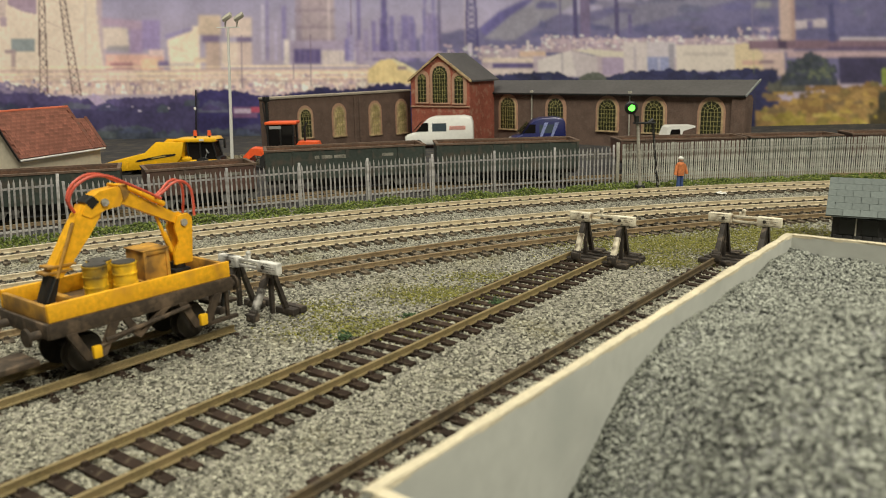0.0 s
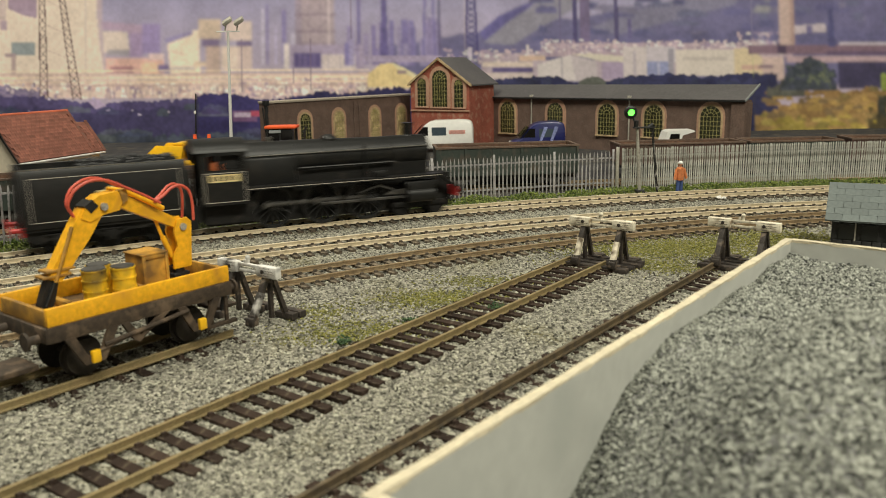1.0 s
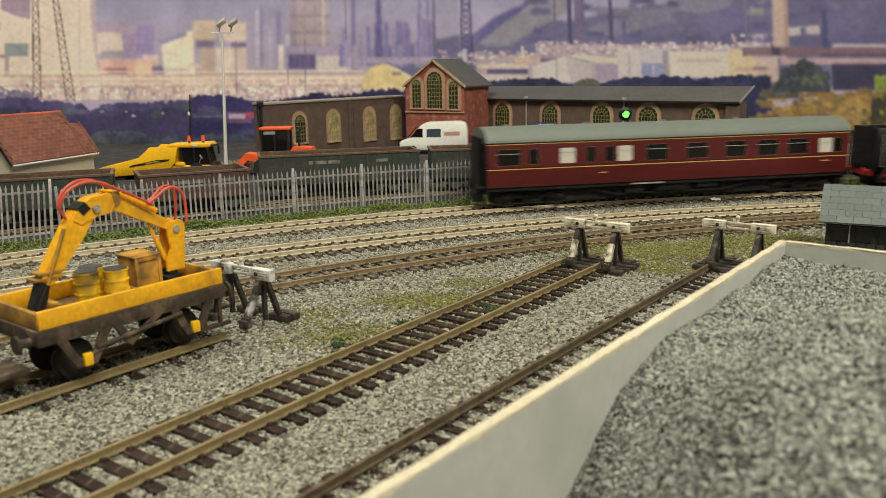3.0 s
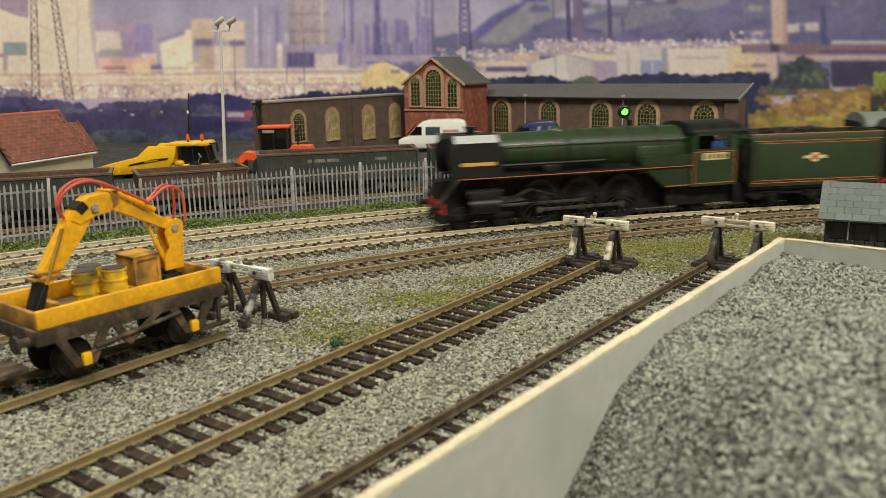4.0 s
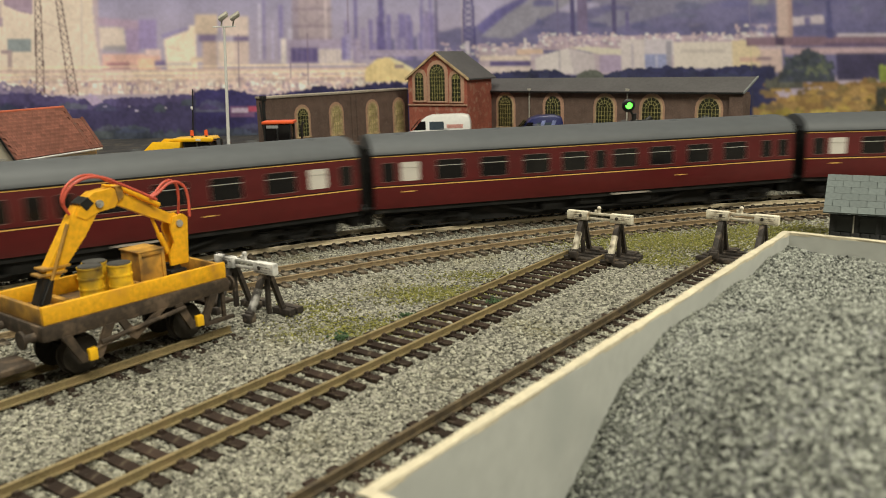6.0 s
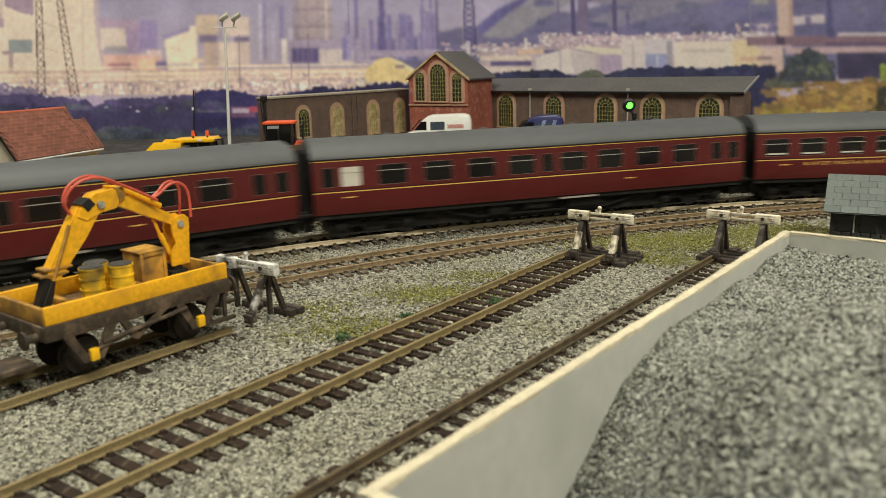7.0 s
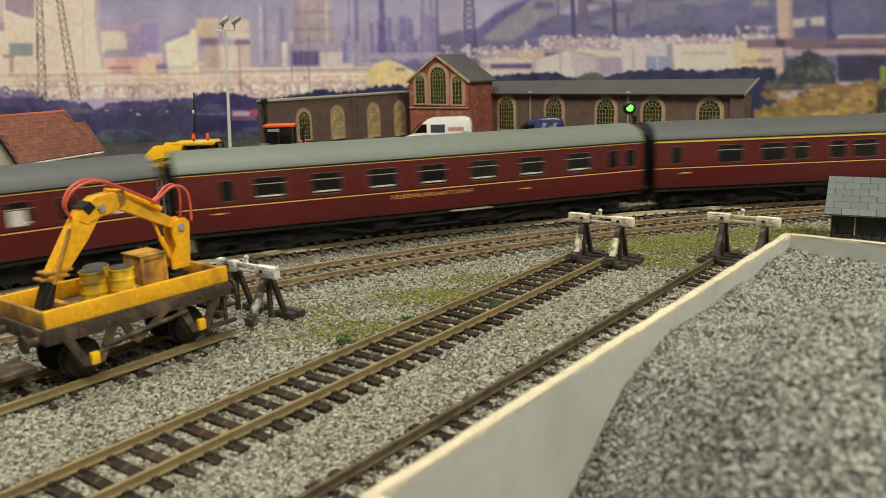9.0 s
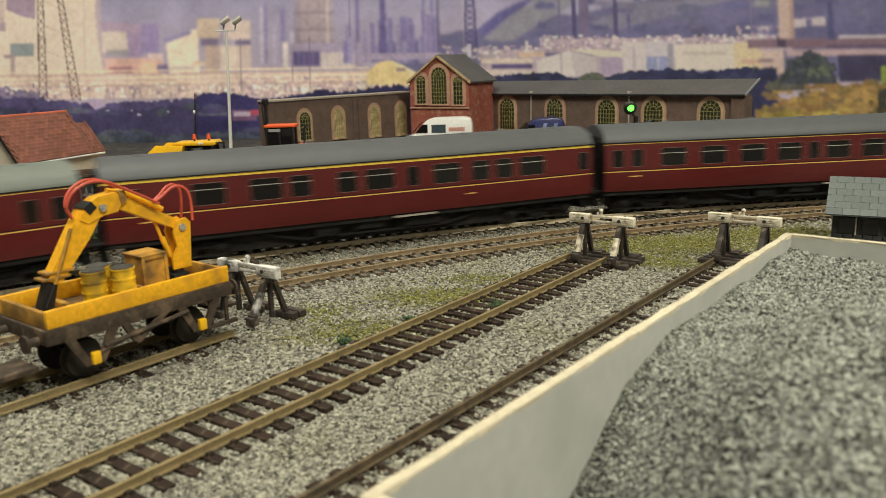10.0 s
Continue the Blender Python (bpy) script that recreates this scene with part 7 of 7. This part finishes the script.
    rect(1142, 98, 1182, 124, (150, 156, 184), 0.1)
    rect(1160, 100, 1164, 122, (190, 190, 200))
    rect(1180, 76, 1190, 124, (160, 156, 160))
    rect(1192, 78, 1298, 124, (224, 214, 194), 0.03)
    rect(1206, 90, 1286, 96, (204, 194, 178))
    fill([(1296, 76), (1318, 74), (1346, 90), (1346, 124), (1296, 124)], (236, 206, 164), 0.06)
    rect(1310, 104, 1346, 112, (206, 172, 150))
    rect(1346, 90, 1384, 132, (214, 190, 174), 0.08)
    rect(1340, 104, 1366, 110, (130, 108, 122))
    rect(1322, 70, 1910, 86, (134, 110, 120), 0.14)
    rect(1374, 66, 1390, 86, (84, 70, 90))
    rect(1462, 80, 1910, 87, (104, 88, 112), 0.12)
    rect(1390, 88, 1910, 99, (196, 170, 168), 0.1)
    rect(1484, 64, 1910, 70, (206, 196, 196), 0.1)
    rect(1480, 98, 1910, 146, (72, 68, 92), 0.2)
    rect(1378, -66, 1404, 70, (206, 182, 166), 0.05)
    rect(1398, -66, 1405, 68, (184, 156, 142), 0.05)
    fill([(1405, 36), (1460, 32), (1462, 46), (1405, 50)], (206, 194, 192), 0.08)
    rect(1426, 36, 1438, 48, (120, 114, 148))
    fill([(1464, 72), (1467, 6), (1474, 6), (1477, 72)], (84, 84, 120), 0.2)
    soften(1)
    # thin poles and the lattice pylon
    for u, a, b in ((424, 60, 152), (546, 60, 150), (618, -66, 60), (515, 110, 136)):
        rect(u, a, u + 1.8, b, (112, 98, 112))
    IRON = (96, 76, 74)
    for u0, u1 in ((68, 70), (76, 84), (96, 128), (103, 143)):
        line(u0, -66, u1, 166, 1.0, IRON)
    for k in range(16):
        a, b = -66 + 14.5 * k, -51.5 + 14.5 * k
        f0, f1 = k / 16, (k + 1) / 16
        line(68 + 2 * f0, a, 76 + 8 * f1, b, 0.55, IRON)
        line(76 + 8 * f0, a, 68 + 2 * f1, b, 0.55, IRON)
        line(96 + 32 * f0, a, 103 + 40 * f1, b, 0.55, IRON)
        line(103 + 40 * f0, a, 96 + 32 * f1, b, 0.55, IRON)
        if k % 3 == 1:
            line(76 + 8 * f0, a, 96 + 32 * f1, b, 0.4, (170, 148, 136))
    # trees along the foot
    ragged(-330, 70, [132, 138, 130, 134, 130, 142, 150], 200, (124, 114, 132), 5, 5, 0.3)
    dabs(50, -300, 70, 134, 158, (3, 9), (3, 7), ((186, 172, 172), (150, 138, 148), (104, 94, 120)))
    ragged(-330, 352, [168, 162, 166, 170, 168, 160, 158, 164, 176, 172, 168, 166], 330, (82, 75, 106), 4, 5, 0.3)
    ragged(-330, 352, [184, 178, 182, 186, 184, 176, 180, 186, 190, 186, 180, 178], 330, (66, 62, 88), 4, 6, 0.25)
    ragged(344, 540, [158, 154, 158, 166, 164, 158], 330, (54, 50, 84), 3, 5, 0.3)
    for _ in range(90):
        u, v = r.uniform(-300, 480), r.uniform(176, 280)
        w = r.uniform(14, 70)
        ragged(u, u + w, [v, v - 6, v - 3, v], v + r.uniform(4, 12), r.choice(((70, 70, 92), (60, 64, 80), (74, 80, 88), (66, 60, 88), (84, 86, 98))), 3, 5, 0.3)
    ragged(-330, 480, [226, 220, 224, 230, 226], 330, (68, 74, 82), 6, 6, 0.4)
    for _ in range(70):
        u, v = r.uniform(-300, 480), r.uniform(228, 300)
        w = r.uniform(14, 60)
        ragged(u, u + w, [v, v - 5, v - 3, v], v + r.uniform(3, 9), r.choice(((58, 64, 74), (80, 86, 86), (72, 78, 94), (54, 54, 70))), 3, 5, 0.3)
    fill([(152, 168), (170, 164), (186, 177), (168, 183)], (168, 152, 170), 0.08)
    dabs(12, 20, 330, 160, 196, (2, 4), (1.5, 3), ((214, 204, 210), (170, 160, 180)))
    rect(408, 186, 452, 206, (104, 78, 104), 0.2)
    rect(412, 190, 440, 198, (164, 150, 160), 0.2)
    rect(440, 186, 456, 196, (150, 70, 84), 0.2)
    rect(345, 158, 347.4, 330, (44, 42, 62))
    ragged(490, 770, [166, 160, 150, 156, 148, 144, 146, 142], 330, (48, 46, 76), 4, 4, 0.3)
    ragged(840, 1372, [136, 130, 126, 124, 136, 134, 124, 122, 119, 126, 122, 118, 121], 330, (52, 54, 84), 3, 5, 0.3)
    for _ in range(36):
        u, v = r.uniform(880, 1350), r.uniform(128, 142)
        ragged(u, u + r.uniform(10, 30), [v, v - 4, v], v + 8, r.choice(((44, 46, 76), (62, 64, 96), (56, 60, 84))), 2, 4, 0.3)
    ragged(1020, 1068, [134, 126, 124, 134], 142, (104, 108, 96), 2, 4, 0.3)
    # scrub and trees at the east end
    ragged(1330, 1910, [196, 168, 152, 146, 142, 148, 158, 160], 330, (166, 136, 84), 4, 5, 0.4)
    for _ in range(170):
        u, v = r.uniform(1335, 1640), r.uniform(146, 236)
        w = r.uniform(8, 34)
        hot = (u - 1335) / 300 + r.uniform(-0.25, 0.25)
        c = r.choice(((150, 120, 74), (178, 148, 84), (132, 112, 78))) if v < 194 else r.choice(((176, 156, 78), (160, 144, 70), (186, 168, 92), (134, 122, 66)))
        if hot > 0.62:
            c = r.choice(((112, 100, 72), (124, 112, 74), (140, 122, 76)))
        ragged(u, u + w, [v, v - 5, v - 4, v], v + r.uniform(3, 8), c, 2.5, 3.5, 0.3)
    ragged(1352, 1420, [146, 134, 128, 138], 160, (96, 96, 84), 5, 4, 0.4)
    ragged(1376, 1478, [142, 118, 102, 94, 92, 98, 112, 140], 150, (72, 78, 84), 6, 4, 0.4)
    dabs(60, 1384, 1470, 98, 140, (3, 10), (3, 8), ((60, 68, 72), (88, 96, 86), (78, 82, 96), (66, 70, 80)), 0.3)
    dabs(26, 1422, 1460, 112, 136, (3, 8), (3, 7), ((104, 112, 92), (92, 100, 86), (120, 126, 98)), 0.3)
    ragged(1556, 1910, [120, 110, 96, 90], 150, (150, 166, 80), 4, 5, 0.3)
    ragged(1548, 1910, [164, 140, 134, 130], 200, (70, 72, 62), 6, 4, 0.4)
    ragged(1530, 1910, [200, 172, 166, 160], 260, (88, 80, 56), 6, 4, 0.4)
    dabs(40, 1530, 1640, 170, 230, (3, 10), (3, 8), ((168, 150, 62), (96, 84, 50), (70, 66, 50), (140, 124, 60)), 0.3)
    soften(2, slice(1037, None))
    # soften as a printed photograph, then lay it on the sheet
    soften(1)
    paint[:] = np.clip(paint * (1 + 0.05 * grain[..., None] + 0.05 * cloud[..., None]), 0.005, 0.9)
    x, z = gu * 0.708 - gv * 0.1013 * (1 - gu / 784.0), -gv * 0.7105 - gu * 0.01365
    co = np.stack([x, np.zeros_like(x), z], 2).reshape(-1, 3) * MM
    idx = np.arange(NU * NV).reshape(NV, NU)
    quads = np.stack([idx[:-1, :-1], idx[1:, :-1], idx[1:, 1:], idx[:-1, 1:]], 2).reshape(-1, 4)
    me = bpy.data.meshes.new("printed_picture")
    me.from_pydata(co.tolist(), [], quads.tolist())
    att = me.color_attributes.new("print", "FLOAT_COLOR", "POINT")
    att.data.foreach_set("color", np.concatenate([paint.reshape(-1, 3), np.ones((NU * NV, 1))], 1).ravel())
    m = bpy.data.materials.new("printed_paper")
    m.use_nodes = True
    n, l = nodes_of(m)
    at_node = n.new("ShaderNodeAttribute")
    at_node.attribute_name = "print"
    l.new(at_node.outputs["Color"], n["Principled BSDF"].inputs["Base Color"])
    n["Principled BSDF"].inputs["Roughness"].default_value = 0.45
    me.materials.append(m)
    picture = new("printed_picture", me)
    picture.parent = top
    tagged(picture, "printed picture of works, town, trees and hills")
    bm = B()
    box(bm, -500, 1650, 0.4, 3.5, -260, 130)
    part("backing_board", bm, GREY_PLASTIC, top, smooth=False)


backscene()

# ---- loose stones and growth ----
def scatter(name, label, category, spots, sizes, material, squash=0.75, seed=1):
    """Many small faceted pieces in one mesh; spots are (x, y, z) in millimetres."""
    rs = np.random.RandomState(seed)
    base = np.array([(1, 0, 0), (-1, 0, 0), (0, 1, 0), (0, -1, 0), (0, 0, 1), (0, 0, -1)], float)
    tri = np.array([(0, 2, 4), (2, 1, 4), (1, 3, 4), (3, 0, 4), (2, 0, 5), (1, 2, 5), (3, 1, 5), (0, 3, 5)])
    spots, n = np.asarray(spots, float), len(spots)
    v = base[None] * rs.uniform(0.65, 1.3, (n, 6, 1)) + rs.uniform(-0.28, 0.28, (n, 6, 3))
    v[:, :, 2] *= squash
    a = rs.uniform(0, 2 * math.pi, n)
    tilt = rs.uniform(-0.6, 0.6, n)
    y, z = v[:, :, 1] * np.cos(tilt)[:, None] - v[:, :, 2] * np.sin(tilt)[:, None], v[:, :, 1] * np.sin(tilt)[:, None] + v[:, :, 2] * np.cos(tilt)[:, None]
    x = v[:, :, 0] * np.cos(a)[:, None] - y * np.sin(a)[:, None]
    y = v[:, :, 0] * np.sin(a)[:, None] + y * np.cos(a)[:, None]
    v = np.stack([x, y, z], 2) * np.asarray(sizes, float)[:, None, None] + spots[:, None, :]
    me = bpy.data.meshes.new(name)
    me.from_pydata((v.reshape(-1, 3) * MM).tolist(), [], (tri[None] + np.arange(n)[:, None, None] * 6).reshape(-1, 3).tolist())
    me.materials.append(material)
    return tagged(new(name, me), label, category, kind="stuff")


def in_bin(x, y):
    d = Vector((x, y)) - W1
    return d.dot(WN) > -2.4 and -d.dot(WD) > -3


def ground_stones():
    rs = random.Random(21)
    spots, sizes = [], []
    for _ in range(110000):
        y = 120 + 500 * rs.random() ** 1.35
        x = rs.uniform(-0.62 * y - 25, 0.62 * y + 25)
        if in_bin(x, y):
            continue
        s = rs.uniform(0.36, 0.75)
        spots.append((x, y, lie(x, y) + s * rs.uniform(0.0, 0.55)))
        sizes.append(s)
    scatter("ballast_stones", "loose grey and buff ballast stones", "ballast", spots, sizes, STONE)


def bin_stones():
    rs = random.Random(22)
    spots, sizes = [], []
    for _ in range(80000):
        u, v = rs.uniform(1, 205), 1.6 + 118 * rs.random() ** 1.1
        s = rs.uniform(0.3, 0.62)
        x, y, z = bin_point(u, v, heap(u, v))
        spots.append((x, y, z + s * rs.uniform(0.0, 0.6)))
        sizes.append(s)
    scatter("bin_stones", "loose grey ballast stones heaped in the bin", "ballast", spots, sizes, STONE_BIN, seed=2)


def growth():
    rs = random.Random(23)
    spots, sizes = [], []
    for _ in range(15000):
        a = rs.uniform(84, 130)
        dens = 0.5 + 0.5 * noise.noise((a * 0.9, 3, 1))
        r = 1014 - abs(rs.gauss(0, 6.5)) + rs.uniform(0, 5)
        if rs.random() > dens + 0.25:
            continue
        x, y = CX + r * math.cos(radians(a)), CY + r * math.sin(radians(a))
        h = max(0, 1 - abs(r - 1012) / 12) * (3 + 5.5 * max(0, dens - 0.25))
        spots.append((x, y, lie(x, y) + rs.random() * h))
        sizes.append(rs.uniform(0.35, 0.95))
    scatter("fence_weeds", "low green weeds along the foot of the fence", "weeds", spots, sizes, island_mat("weed_green", (0.045, 0.08, 0.013), (0.22, 0.26, 0.06)), 1.0, 3)
    spots, sizes = [], []
    for cx, cy, rx, ry, n in ((112, 380, 56, 27, 6500), (100, 345, 20, 12, 900), (-30, 262, 26, 14, 1300), (-2, 300, 24, 14, 1500), (170, 400, 40, 20, 3000), (-46, 285, 14, 12, 400), (18, 325, 22, 10, 500)):
        for _ in range(n):
            x, y = rs.gauss(cx, rx * 0.5), rs.gauss(cy, ry * 0.5)
            if in_bin(x, y):
                continue
            spots.append((x, y, lie(x, y) + rs.uniform(0.1, 0.9)))
            sizes.append(rs.uniform(0.25, 0.6))
    scatter("moss", "olive and yellow moss over the ballast", "moss", spots, sizes, island_mat("moss_olive", (0.095, 0.095, 0.02), (0.26, 0.245, 0.06)), 0.6, 4)
    spots = [(-186 + rs.gauss(0, 8), 735 + rs.gauss(0, 6), -3 + 9 * rs.random() ** 2) for _ in range(1400)]
    scatter("yard_scrub", "dry grey-brown scrub beside the loader", "scrub", spots, [1.1] * len(spots), island_mat("scrub_dry", (0.08, 0.07, 0.05), (0.26, 0.22, 0.15)), 1.0, 6)
    spots = [(183 + rs.gauss(0, 1.8), 521 + rs.gauss(0, 1.2), -2.6 + rs.uniform(0, 1.2)) for _ in range(9)]
    scatter("pale_rubble", "few pale plaster crumbs beside the main line", "rubble", spots, [1.3] * len(spots), island_mat("plaster_white", (0.6, 0.58, 0.55), (0.85, 0.84, 0.8)), 0.7, 7)
    spots = [(x + rs.gauss(0, 1.6), y + rs.gauss(0, 1.6), lie(x, y) + rs.uniform(0.3, 2.2)) for x, y in ((-33, 250), (20, 285), (-12, 272)) for _ in range(60)]
    scatter("small_weeds", "small dark green weed tufts in the ballast", "weeds", spots, [0.5] * len(spots), island_mat("weed_dark", (0.02, 0.05, 0.02), (0.08, 0.13, 0.05)), 1.0, 5)


ground_stones()
bin_stones()
growth()


motions()
